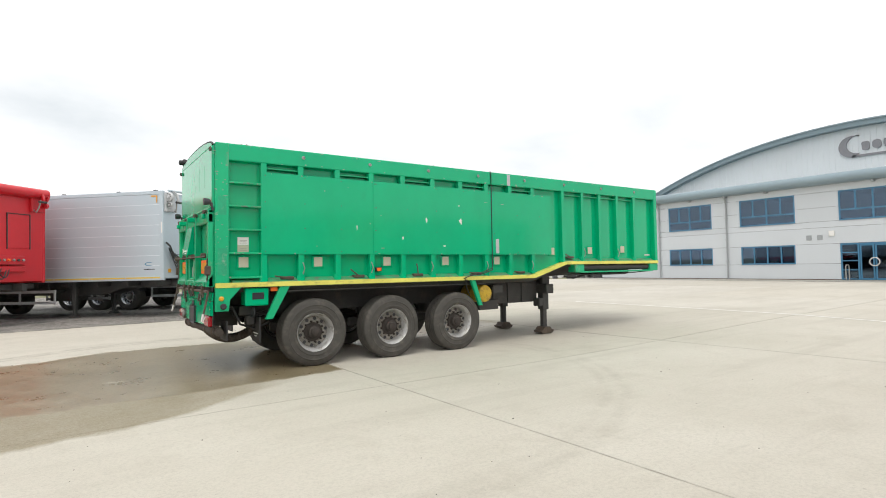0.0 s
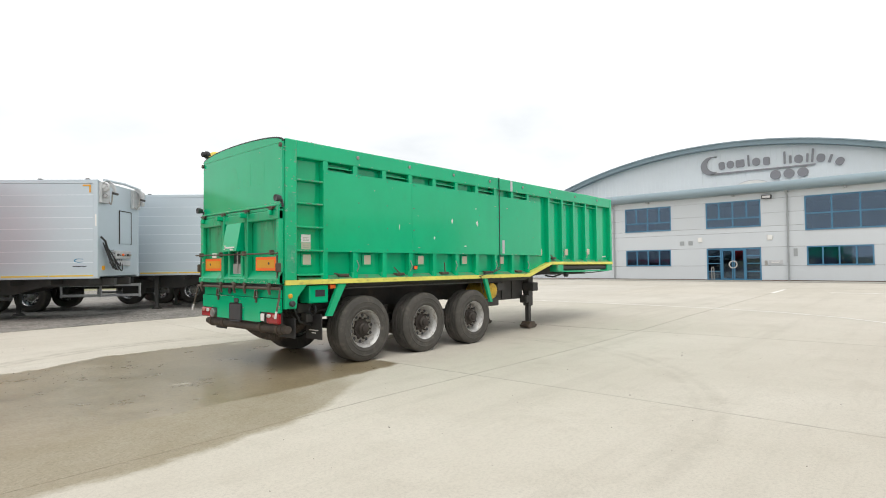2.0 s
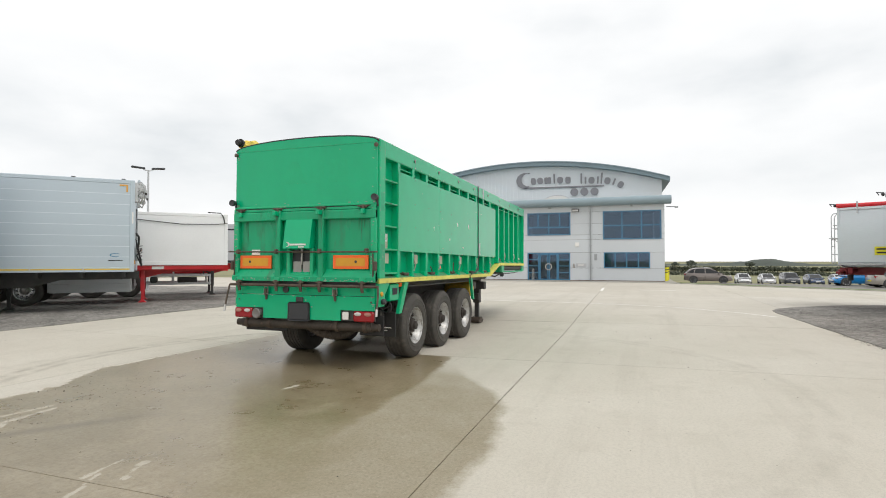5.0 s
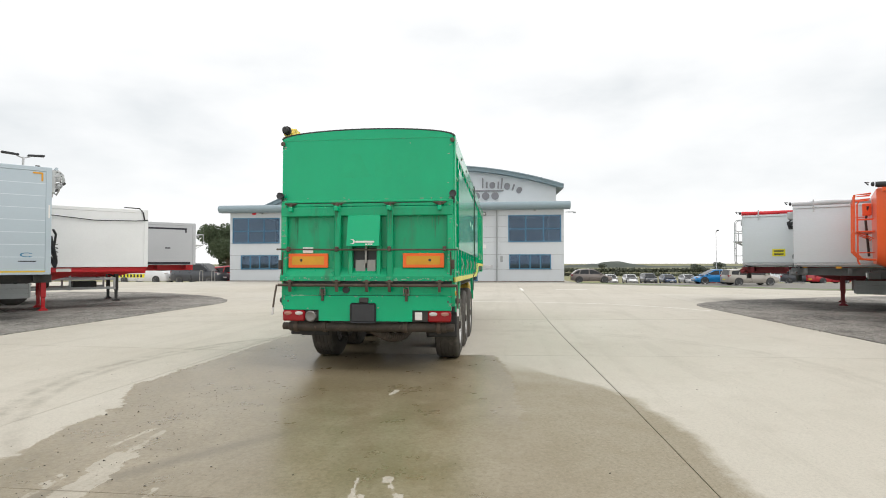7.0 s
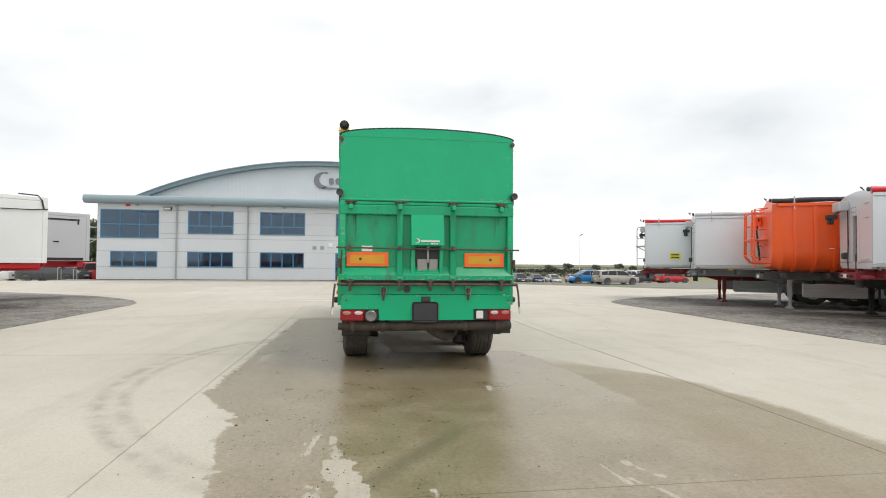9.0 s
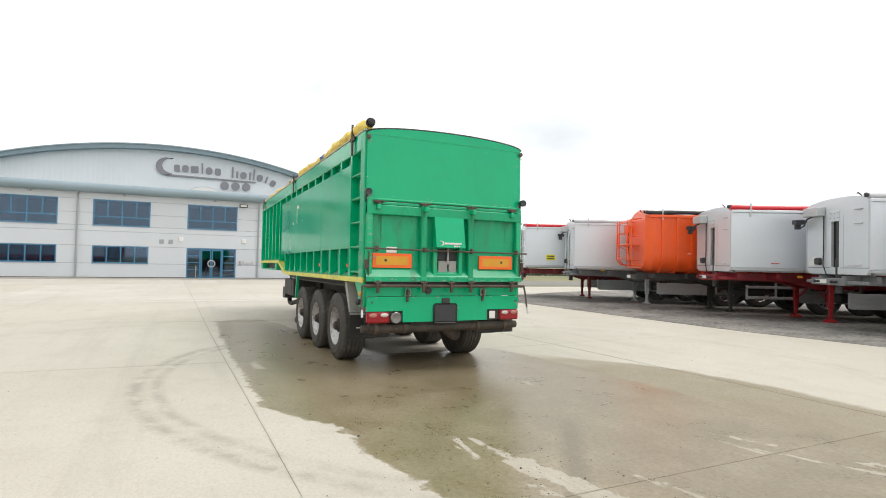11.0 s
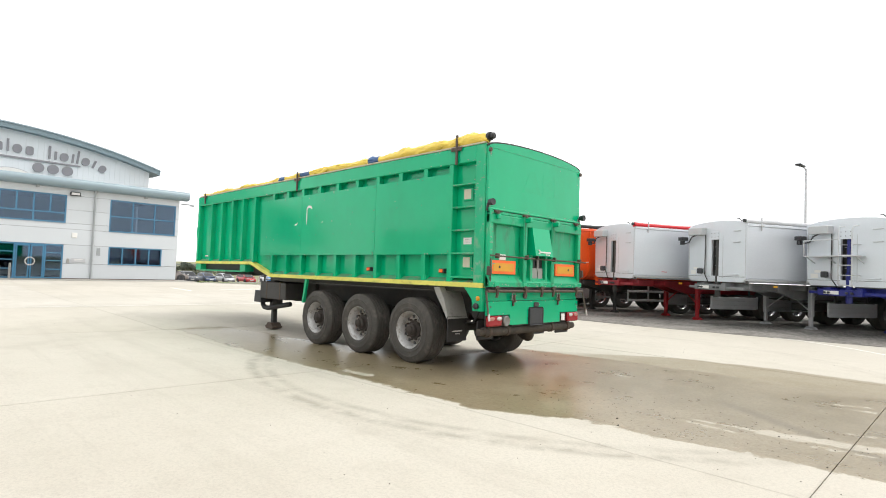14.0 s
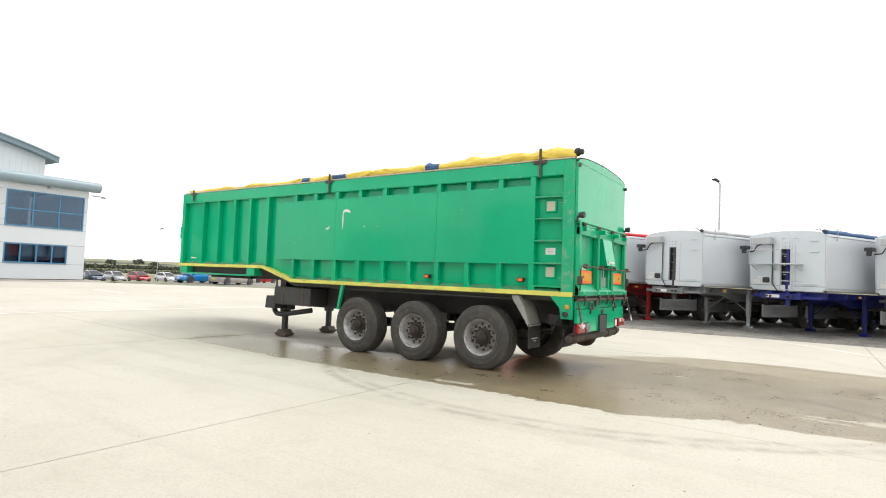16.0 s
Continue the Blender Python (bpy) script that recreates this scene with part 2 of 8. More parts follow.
def concrete(name, gravel=False):
    m = bpy.data.materials.new(name)
    m.use_nodes = True
    n, l = m.node_tree.nodes, m.node_tree.links
    p = n["Principled BSDF"]
    geo = n.new("ShaderNodeNewGeometry")
    pos = geo.outputs["Position"]

    def noise_tex(scale, detail, vec=pos, rough=0.6):
        t = n.new("ShaderNodeTexNoise")
        t.inputs["Scale"].default_value, t.inputs["Detail"].default_value, t.inputs["Roughness"].default_value = scale, detail, rough
        l.new(vec, t.inputs["Vector"])
        return t.outputs["Fac"]

    def math_(op, a, b=None, c=None, clamp=False):
        k = n.new("ShaderNodeMath")
        k.operation, k.use_clamp = op, clamp
        for i, v in enumerate((a, b, c)):
            if v is None:
                continue
            if isinstance(v, (int, float)):
                k.inputs[i].default_value = v
            else:
                l.new(v, k.inputs[i])
        return k.outputs[0]

    def ramp(v, a, b, lo=0.0, hi=1.0):
        k = n.new("ShaderNodeMapRange")
        for key, x in (("From Min", a), ("From Max", b), ("To Min", lo), ("To Max", hi)):
            k.inputs[key].default_value = x
        l.new(v, k.inputs["Value"])
        return k.outputs[0]

    def mixc(f, a, b):
        k = n.new("ShaderNodeMix")
        k.data_type = "RGBA"
        if isinstance(f, (int, float)):
            k.inputs["Factor"].default_value = f
        else:
            l.new(f, k.inputs["Factor"])
        for key, v in (("A", a), ("B", b)):
            if isinstance(v, tuple):
                k.inputs[key].default_value = (*v, 1)
            else:
                l.new(v, k.inputs[key])
        return k.outputs["Result"]

    bumpn = n.new("ShaderNodeBump")
    if gravel:
        vo = n.new("ShaderNodeTexVoronoi")
        vo.inputs["Scale"].default_value = 15.0
        l.new(pos, vo.inputs["Vector"])
        f1 = noise_tex(0.5, 6)
        base = mixc(ramp(f1, 0.38, 0.62), (0.115, 0.108, 0.098), (0.26, 0.245, 0.22))
        wn_ = n.new("ShaderNodeTexWhiteNoise")
        l.new(vo.outputs["Position"], wn_.inputs["Vector"])
        base2 = mixc(ramp(wn_.outputs["Value"], 0.2, 1.0, 0.0, 0.8), base, (0.38, 0.36, 0.33))
        dark = mixc(ramp(noise_tex(1.3, 8, rough=0.7), 0.5, 0.68, 0, 0.7), base2, (0.085, 0.08, 0.075))
        l.new(dark, p.inputs["Base Color"])
        p.inputs["Roughness"].default_value = 0.95
        bumpn.inputs["Strength"].default_value, bumpn.inputs["Distance"].default_value = 0.8, 0.03
        l.new(vo.outputs["Distance"], bumpn.inputs["Height"])
        l.new(bumpn.outputs[0], p.inputs["Normal"])
        return m
    oi = n.new("ShaderNodeObjectInfo")
    sep = n.new("ShaderNodeSeparateXYZ")
    l.new(pos, sep.inputs[0])
    X, Y = sep.outputs["X"], sep.outputs["Y"]
    slow, mid, fine = noise_tex(0.28, 5), noise_tex(1.6, 7, rough=0.68), noise_tex(38, 5)
    c = mixc(ramp(slow, 0.34, 0.68), (0.51, 0.48, 0.415), (0.62, 0.59, 0.525))
    c = mixc(ramp(oi.outputs["Random"], 0, 1, 0, 0.5), c, (0.52, 0.475, 0.385))
    c = mixc(ramp(mid, 0.52, 0.72, 0, 0.38), c, (0.41, 0.375, 0.31))
    # brushed tracks that wheels have left along the lanes
    mp = n.new("ShaderNodeMapping")
    mp.inputs["Scale"].default_value = (0.10, 1.9, 1.0)
    mp.inputs["Rotation"].default_value = (0, 0, radians(12))
    l.new(pos, mp.inputs[0])
    c = mixc(ramp(noise_tex(0.9, 5, mp.outputs[0], 0.6), 0.54, 0.72, 0, 0.30), c, (0.36, 0.33, 0.275))
    c = mixc(ramp(fine, 0.45, 0.75, 0, 0.34), c, (0.30, 0.28, 0.245))
    c = mixc(ramp(noise_tex(120, 3, rough=0.7), 0.52, 0.72, 0, 0.42), c, (0.29, 0.27, 0.235))
    wob = math_("SUBTRACT", noise_tex(0.9, 7, rough=0.62), 0.5)
    # grime that creeps out of the slab joints
    for v, step in ((math_("SUBTRACT", math_("MULTIPLY_ADD", X, -SKEW, Y), JOINT_Y), STEP_Y), (math_("SUBTRACT", X, JOINT_X), STEP_X)):
        near = math_("ABSOLUTE", math_("SUBTRACT", v, math_("MULTIPLY", math_("ROUND", math_("DIVIDE", v, step)), step)))
        c = mixc(math_("MULTIPLY", ramp(near, 0.004, 0.026, 0.5, 0.0), math_("MULTIPLY", ramp(noise_tex(4.5, 5, rough=0.7), 0.36, 0.62, 0.25, 1.0), ramp(Y, 10.5, 11.5, 1.0, 0.45))), c, (0.17, 0.15, 0.115))
    # faint oil spots, hairline scratches, and turning tyre tracks
    c = mixc(ramp(noise_tex(3.3, 9, rough=0.74), 0.62, 0.72, 0, 0.22), c, (0.30, 0.27, 0.22))
    c = mixc(ramp(noise_tex(0.75, 6, rough=0.6), 0.60, 0.70, 0, 0.22), c, (0.36, 0.32, 0.255))
    mp2 = n.new("ShaderNodeMapping")
    mp2.inputs["Scale"].default_value, mp2.inputs["Rotation"].default_value = (0.35, 6.0, 1.0), (0, 0, radians(-20))
    l.new(pos, mp2.inputs[0])
    c = mixc(ramp(noise_tex(1.2, 6, mp2.outputs[0], 0.65), 0.585, 0.70, 0, 0.20), c, (0.36, 0.33, 0.275))
    for cx, cy, rad, wid, amt in ((1.6, 8.1, 5.26, 0.06, 0.58), (1.6, 8.1, 5.05, 0.05, 0.48), (14.5, -9.0, 17.5, 0.12, 0.12), (14.5, -9.0, 15.5, 0.12, 0.10), (22.0, 24.0, 17.0, 0.15, 0.16), (22.0, 24.0, 15.2, 0.15, 0.14)):
        dd = math_("SQRT", math_("ADD", math_("POWER", math_("SUBTRACT", X, cx), 2.0), math_("POWER", math_("SUBTRACT", Y, cy), 2.0)))
        dd = math_("ABSOLUTE", math_("SUBTRACT", math_("MULTIPLY_ADD", wob, 0.12, dd), rad))
        tr = math_("MULTIPLY", ramp(dd, wid * 0.4, wid * 2.2, amt, 0.0), math_("MULTIPLY", ramp(Y, 11.0, 12.2, 0.35, 1.0), ramp(noise_tex(2.6, 6, rough=0.7), 0.37, 0.57)))
        c = mixc(tr, c, (0.27, 0.245, 0.20))
    # small pits and specks
    pit = n.new("ShaderNodeTexVoronoi")
    pit.inputs["Scale"].default_value = 5.5
    l.new(pos, pit.inputs["Vector"])
    c = mixc(math_("MULTIPLY", ramp(pit.outputs["Distance"], 0.035, 0.075, 0.55, 0.0), ramp(noise_tex(1.1, 4), 0.5, 0.6)), c, (0.22, 0.2, 0.165))
    # wet patch behind and under the trailer: a crisp north edge, a soft damp margin to the south
    curl = math_("SUBTRACT", noise_tex(7.0, 6, rough=0.65), 0.5)
    nline = math_("MULTIPLY_ADD", ramp(X, -0.8, 0.3), 0.52, 11.62)
    nline = math_("MULTIPLY_ADD", math_("MAXIMUM", math_("SUBTRACT", -0.8, X), 0.0), -0.14, nline)
    north = math_("MULTIPLY_ADD", wob, 0.55, math_("MULTIPLY_ADD", curl, 0.32, math_("SUBTRACT", nline, Y)))
    north = ramp(north, -0.01, 0.05)
    southline = math_("MULTIPLY_ADD", math_("MAXIMUM", math_("SUBTRACT", X, 1.3), 0.0), 0.2, 7.33)
    southline = math_("MULTIPLY_ADD", math_("MAXIMUM", math_("SUBTRACT", -0.8, X), 0.0), -0.22, southline)
    # past the cross joint only the far side of the trailer stays wet
    southline = math_("MULTIPLY_ADD", ramp(X, 3.06, 3.12), 2.0, southline)
    south = math_("MULTIPLY_ADD", curl, 0.20, math_("MULTIPLY_ADD", wob, 0.45, math_("SUBTRACT", Y, southline)))
    sharp = ramp(south, 0.0, 0.10)
    faded = ramp(south, -0.35, 0.75)
    west = ramp(math_("MULTIPLY_ADD", wob, 1.2, X), -1.9, -0.4)
    south = math_("ADD", math_("MULTIPLY", sharp, west), math_("MULTIPLY", faded, math_("SUBTRACT", 1.0, west)))
    front = ramp(math_("MULTIPLY_ADD", wob, -2.4, math_("SUBTRACT", 9.2, X)), 0.0, 0.5)
    back = ramp(math_("MULTIPLY_ADD", wob, 3.0, X), -10.0, -6.0)
    wet = math_("MULTIPLY", math_("MULTIPLY", north, south), math_("MULTIPLY", front, back))
    dline = math_("MULTIPLY_ADD", math_("MAXIMUM", math_("ADD", X, 1.2), 0.0), 0.13, 5.82)
    dline = math_("MULTIPLY_ADD", math_("MAXIMUM", math_("SUBTRACT", X, 0.2), 0.0), 0.5, dline)
    margin = math_("MULTIPLY_ADD", curl, 0.18, math_("MULTIPLY_ADD", wob, 0.4, math_("SUBTRACT", Y, dline)))
    damp = math_("MULTIPLY", ramp(margin, 0.0, 0.14), ramp(math_("MULTIPLY_ADD", wob, 2.0, X), 0.6, 2.6, 1.0, 0.0))
    damp = math_("MAXIMUM", math_("MULTIPLY", math_("MULTIPLY", damp, north), back), wet)
    # long dry islands where the water has run off: ends of the middle line, half width
    isl = None
    for x0, y0, x1, y1, half in ((-1.45, 10.69, -1.9, 10.76, 0.035), (-1.55, 10.56, -2.3, 10.49, 0.06), (-2.2, 10.50, -3.6, 10.20, 0.13), (-2.6, 10.66, -3.0, 10.62, 0.045), (-2.25, 8.59, -2.8, 8.49, 0.035), (-2.42, 8.33, -2.70, 8.22, 0.045),
                                 (-2.7, 8.46, -3.6, 8.02, 0.03), (-3.3, 7.9, -5.2, 7.5, 0.08), (-2.75, 9.84, -3.6, 9.66, 0.045), (-3.5, 9.6, -5.4, 9.2, 0.10), (2.42, 11.86, 2.85, 11.93, 0.10), (0.06, 8.84, 0.24, 8.80, 0.04), (-1.5, 10.80, -2.0, 10.80, 0.02)):
        ln = math.hypot(x1 - x0, y1 - y0)
        ux, uy = (x1 - x0) / ln, (y1 - y0) / ln
        along = math_("MULTIPLY_ADD", X, ux, math_("MULTIPLY_ADD", Y, uy, -(ux * (x0 + x1) + uy * (y0 + y1)) / 2))
        across = math_("MULTIPLY_ADD", X, -uy, math_("MULTIPLY_ADD", Y, ux, (uy * (x0 + x1) - ux * (y0 + y1)) / 2))
        d_ = math_("SUBTRACT", math_("MAXIMUM", math_("ABSOLUTE", across), math_("SUBTRACT", math_("ABSOLUTE", along), ln / 2)), half)
        isl = d_ if isl is None else math_("MINIMUM", isl, d_)
    isl = math_("MULTIPLY_ADD", curl, 0.20, math_("MULTIPLY_ADD", math_("SUBTRACT", noise_tex(3.2, 6, mp.outputs[0], 0.7), 0.5), 0.24, math_("ADD", isl, 0.028)))
    isl = ramp(isl, 0.012, 0.0)
    dry = math_("SUBTRACT", 1.0, math_("MULTIPLY", isl, 0.8))
    wet, damp = math_("MULTIPLY", wet, dry), math_("MULTIPLY", damp, dry)
    c = mixc(math_("MULTIPLY", damp, math_("MULTIPLY_ADD", mid, 0.5, 0.60)), c, (0.262, 0.222, 0.146))
    c = mixc(math_("MULTIPLY", damp, ramp(noise_tex(34, 5, rough=0.78), 0.48, 0.62, 0, 0.36)), c, (0.135, 0.108, 0.062))
    c = mixc(math_("MULTIPLY", damp, ramp(noise_tex(41, 4, rough=0.75), 0.54, 0.66, 0, 0.40)), c, (0.44, 0.40, 0.30))
    # a dark tyre track that crosses the wet patch
    tr = math_("ABSOLUTE", math_("MULTIPLY_ADD", X, 0.58, math_("MULTIPLY_ADD", Y, 0.814, math_("MULTIPLY_ADD", wob, 0.10, -6.863))))
    tr = math_("MULTIPLY", ramp(tr, 0.03, 0.14, 0.45, 0.0), math_("MULTIPLY", wet, ramp(X, -1.2, -1.8)))
    c = mixc(math_("MULTIPLY", wet, 0.64), c, mixc(ramp(mid, 0.38, 0.62), (0.300, 0.242, 0.150), (0.205, 0.154, 0.074)))
    c = mixc(math_("MULTIPLY", wet, ramp(noise_tex(22, 5, rough=0.75), 0.47, 0.62, 0, 0.42)), c, (0.118, 0.086, 0.042))
    c = mixc(math_("MULTIPLY", wet, ramp(noise_tex(29, 4, rough=0.75), 0.53, 0.65, 0, 0.42)), c, (0.37, 0.325, 0.23))
    mp3 = n.new("ShaderNodeMapping")
    mp3.inputs["Scale"].default_value = (75.0, 7.0, 1.0)
    l.new(pos, mp3.inputs[0])
    c = mixc(math_("MULTIPLY", wet, ramp(noise_tex(1.0, 3, mp3.outputs[0], 0.6), 0.48, 0.68, 0, 0.2)), c, (0.15, 0.13, 0.085))
    # darker middle of the wet: the trailer's dark reflection put into the colour
    dark_core = math_("MULTIPLY", wet, ramp(math_("MULTIPLY_ADD", math_("SUBTRACT", mid, 0.5), 3.0, math_("SUBTRACT", 1.6, math_("ABSOLUTE", math_("SUBTRACT", Y, 9.3)))), 0.2, 1.4))
    c = mixc(math_("MULTIPLY", dark_core, 0.2), c, (0.105, 0.085, 0.042))
    c = mixc(tr, c, (0.085, 0.070, 0.040))
    l.new(c, p.inputs["Base Color"])
    r = math_("SUBTRACT", 0.82, math_("MULTIPLY", damp, 0.12))
    r = math_("SUBTRACT", r, math_("MULTIPLY", wet, math_("MULTIPLY_ADD", curl, 0.08, math_("MULTIPLY_ADD", ramp(math_("ADD", mid, math_("MULTIPLY", wob, 0.5)), 0.46, 0.62), 0.05, 0.375))))
    l.new(r, p.inputs["Roughness"])
    bumpn.inputs["Distance"].default_value = 0.01
    l.new(math_("MULTIPLY_ADD", wet, -0.185, 0.22), bumpn.inputs["Strength"])
    l.new(fine, bumpn.inputs["Height"])
    l.new(bumpn.outputs[0], p.inputs["Normal"])
    return m


CONC = concrete("yard_concrete")
GRAVEL = concrete("grey_gravel", True)


# ---- mesh helpers ----
def box(bm, x0, x1, y0, y1, z0, z1, c=0.0):
    """A box between two corners, its edges chamfered by c."""
    r = bmesh.ops.create_cube(bm, size=1.0)
    for v in r["verts"]:
        v.co = Vector((x0 + (v.co.x + 0.5) * (x1 - x0), y0 + (v.co.y + 0.5) * (y1 - y0), z0 + (v.co.z + 0.5) * (z1 - z0)))
    vs = r["verts"]
    if c > 0:
        es = list({e for v in vs for e in v.link_edges})
        rr = bmesh.ops.bevel(bm, geom=es, offset=c, segments=1, affect="EDGES", profile=0.5)
        vs = list({v for f in rr["faces"] for v in f.verts})
    return vs


def prism(bm, pts, axis, a, b):
    """A polygon in the plane across an axis, extruded from a to b. pts: (y, z) for x, (x, z) for y, (x, y) for z."""
    def at(p, k):
        return {"x": (k, p[0], p[1]), "y": (p[0], k, p[1]), "z": (p[0], p[1], k)}[axis]
    lo, hi = [bm.verts.new(at(p, a)) for p in pts], [bm.verts.new(at(p, b)) for p in pts]
    n = len(pts)
    bm.faces.new(lo)
    bm.faces.new(hi[::-1])
    for i in range(n):
        bm.faces.new((lo[i], hi[i], hi[(i + 1) % n], lo[(i + 1) % n]))
    return lo + hi


def lathe(bm, prof, seg=32, axis="y", centre=(0, 0, 0), closed=False):
    """A profile of (radius, place along the axis) turned round that axis."""
    rings = []
    c = Vector(centre)
    for r, h in prof:
        ring = []
        for i in range(seg):
            a = 2 * math.pi * i / seg
            u, w = r * math.cos(a), r * math.sin(a)
            ring.append(bm.verts.new(c + Vector({"x": (h, u, w), "y": (u, h, w), "z": (u, w, h)}[axis])))
        rings.append(ring)
    pairs = list(zip(rings, rings[1:])) + ([(rings[-1], rings[0])] if closed else [])
    for p, q in pairs:
        for i in range(seg):
            j = (i + 1) % seg
            bm.faces.new((p[i], p[j], q[j], q[i]))
    if not closed:
        bm.faces.new(rings[0])
        bm.faces.new(rings[-1])
    return rings


def rod(bm, pts, r, seg=8, caps=True):
    """A round bar along a line of points. r: one radius, or one for each point."""
    pts = [Vector(p) for p in pts]
    rs = [r] * len(pts) if isinstance(r, (int, float)) else r
    rings, last = [], None
    for i, p in enumerate(pts):
        d = (pts[min(i + 1, len(pts) - 1)] - pts[max(i - 1, 0)]).normalized()
        if last is None:
            u = d.orthogonal().normalized()
        else:
            u = (last - d * last.dot(d)).normalized()
        last = u
        w = d.cross(u)
        rings.append([bm.verts.new(p + rs[i] * (math.cos(2 * math.pi * k / seg) * u + math.sin(2 * math.pi * k / seg) * w)) for k in range(seg)])
    for a, b in zip(rings, rings[1:]):
        for k in range(seg):
            bm.faces.new((a[k], a[(k + 1) % seg], b[(k + 1) % seg], b[k]))
    if caps:
        bm.faces.new(rings[0][::-1])
        bm.faces.new(rings[-1])
    return rings


def arcpts(n, a0, a1, r, c):
    return [(c[0] + r * math.cos(radians(a0 + (a1 - a0) * i / n)), c[1] + r * math.sin(radians(a0 + (a1 - a0) * i / n))) for i in range(n + 1)]


def finish(bm, name, material, smooth=32):
    bmesh.ops.recalc_face_normals(bm, faces=bm.faces)
    me = bpy.data.meshes.new(name)
    bm.to_mesh(me)
    bm.free()
    if smooth:
        me.shade_smooth()
        me.set_sharp_from_angle(angle=radians(smooth))
    for k in (material if isinstance(material, (list, tuple)) else [material]):
        me.materials.append(k)
    return me


def part(name, bm, material, parent=None, label="", at=None, smooth=32):
    """Links a bmesh, or a mesh made before, as one object under a thing or a part."""
    me = bm if isinstance(bm, bpy.types.Mesh) else finish(bm, name, material, smooth)
    ob = new(name, me)
    if parent is not None:
        ob.parent = parent
    if at is not None:
        ob.matrix_basis = at
    return tagged(ob, label) if label else ob


def thing(name, m, label, category, group="", kind=""):
    """An Empty at a thing's base, which parents its parts."""
    ob = new(name)
    ob.empty_display_size = 0.3
    ob.matrix_basis = m
    return tagged(ob, label, category, group, kind)


def boxes(name, rows, material, parent, c=0.0, label=""):
    """One part for each box; gives back the first."""
    made = []
    for r in rows:
        bm = bmesh.new()
        box(bm, *r, c)
        made.append(part(name, bm, material, parent, label))
    return made[0]


# ---- ground ----
def gz(x, y):
    """The yard's height: a shallow dip where the trailer stands, a slight rise to the building and a fall to the car park."""
    dip = -0.10 * math.exp(-((x - 6.8) / 5.0) ** 2 - ((y - 9.4) / 5.0) ** 2)
    k = min(1.0, max(0.0, (x - 16.0) / 17.0))
    e = min(1.0, max(0.0, (x - 20.0) / 13.0))
    f = min(1.0, max(0.0, (3.5 - y) / 17.0))
    return dip + 0.08 * k * k * (3 - 2 * k) - 0.46 * e * e * (3 - 2 * e) * f


def far_ground(x, y):
    """The land falls gently away all round the yard."""
    d = max(0.0, x - 33.0, -27.0 - x, y - 42.0, -34.0 - y)
    return -0.66 - min(0.033 * d, 1.9 + 0.006 * d, 4.2)


bm = bmesh.new()
gx = [-2600, -1200, -600, -300, -150, -80, -50, -27, 0, 20, 33, 45, 60, 80, 100, 140, 200, 300, 450, 700, 1200, 2600]
gy = [-2600, -1200, -600, -350, -200, -120, -80, -55, -34, -10, 10, 30, 42, 60, 90, 150, 300, 600, 1200, 2600]
g = [[bm.verts.new((x, y, far_ground(x, y))) for y in gy] for x in gx]
for i in range(len(gx) - 1):
    for j in range(len(gy) - 1):
        bm.faces.new((g[i][j], g[i + 1][j], g[i + 1][j + 1], g[i][j + 1]))
tagged(part("ground", bm, GRASS), "wide rough grass fields around the concrete yard", "ground", kind="structure")

yard = tagged(new("yard"), "pale worn concrete yard slabs with dark joints and a wet patch", "yard", kind="structure")
XJ = [JOINT_X + STEP_X * k for k in range(-5, 6)]
YJ = [JOINT_Y + STEP_Y * k for k in range(-6, 8)]
bm = bmesh.new()
box(bm, XJ[0], 35.0, YJ[0], YJ[-1], -0.8, -0.68)
part("sub_base", bm, KERB, yard, "dark joint filling under the slabs")
GAP = 0.0042
slab_rnd = random.Random(4)
for i in range(len(XJ) - 1):
    for j in range(len(YJ) - 1):
        xs = np.linspace(XJ[i] + GAP, XJ[i + 1] - GAP, 7)
        ys = np.linspace(YJ[j] + (0.0022 if j == 8 else GAP), YJ[j + 1] - (0.0022 if j == 7 else GAP), 7)
        bm = bmesh.new()
        lift = slab_rnd.uniform(-0.0015, 0.0015)
        g = [[bm.verts.new((x, y + SKEW * x, gz(x, y + SKEW * x) + lift)) for y in ys] for x in xs]
        for a in range(6):
            for b in range(6):
                bm.faces.new((g[a][b], g[a + 1][b], g[a + 1][b + 1], g[a][b + 1]))
        edge = [g[a][0] for a in range(7)] + [g[6][b] for b in range(1, 7)] + [g[a][6] for a in range(5, -1, -1)] + [g[0][b] for b in range(5, 0, -1)]
        low = [bm.verts.new((v.co.x, v.co.y, v.co.z - 0.18)) for v in edge]
        for a in range(len(edge)):
            b = (a + 1) % len(edge)
            bm.faces.new((edge[a], low[a], low[b], edge[b]))
        part("slab", bm, CONC, yard)


def sheet(name, pts, z0, z1, material, label, category):
    bm = bmesh.new()
    prism(bm, pts, "z", z0, z1)
    return tagged(part(name, bm, material, smooth=0), label, category, kind="structure")


def wavy(p, q, n, amp, seed):
    r = random.Random(seed)
    return [(p[0] + (q[0] - p[0]) * i / n + r.uniform(-amp, amp), p[1] + (q[1] - p[1]) * i / n + r.uniform(-amp, amp)) for i in range(1, n)]


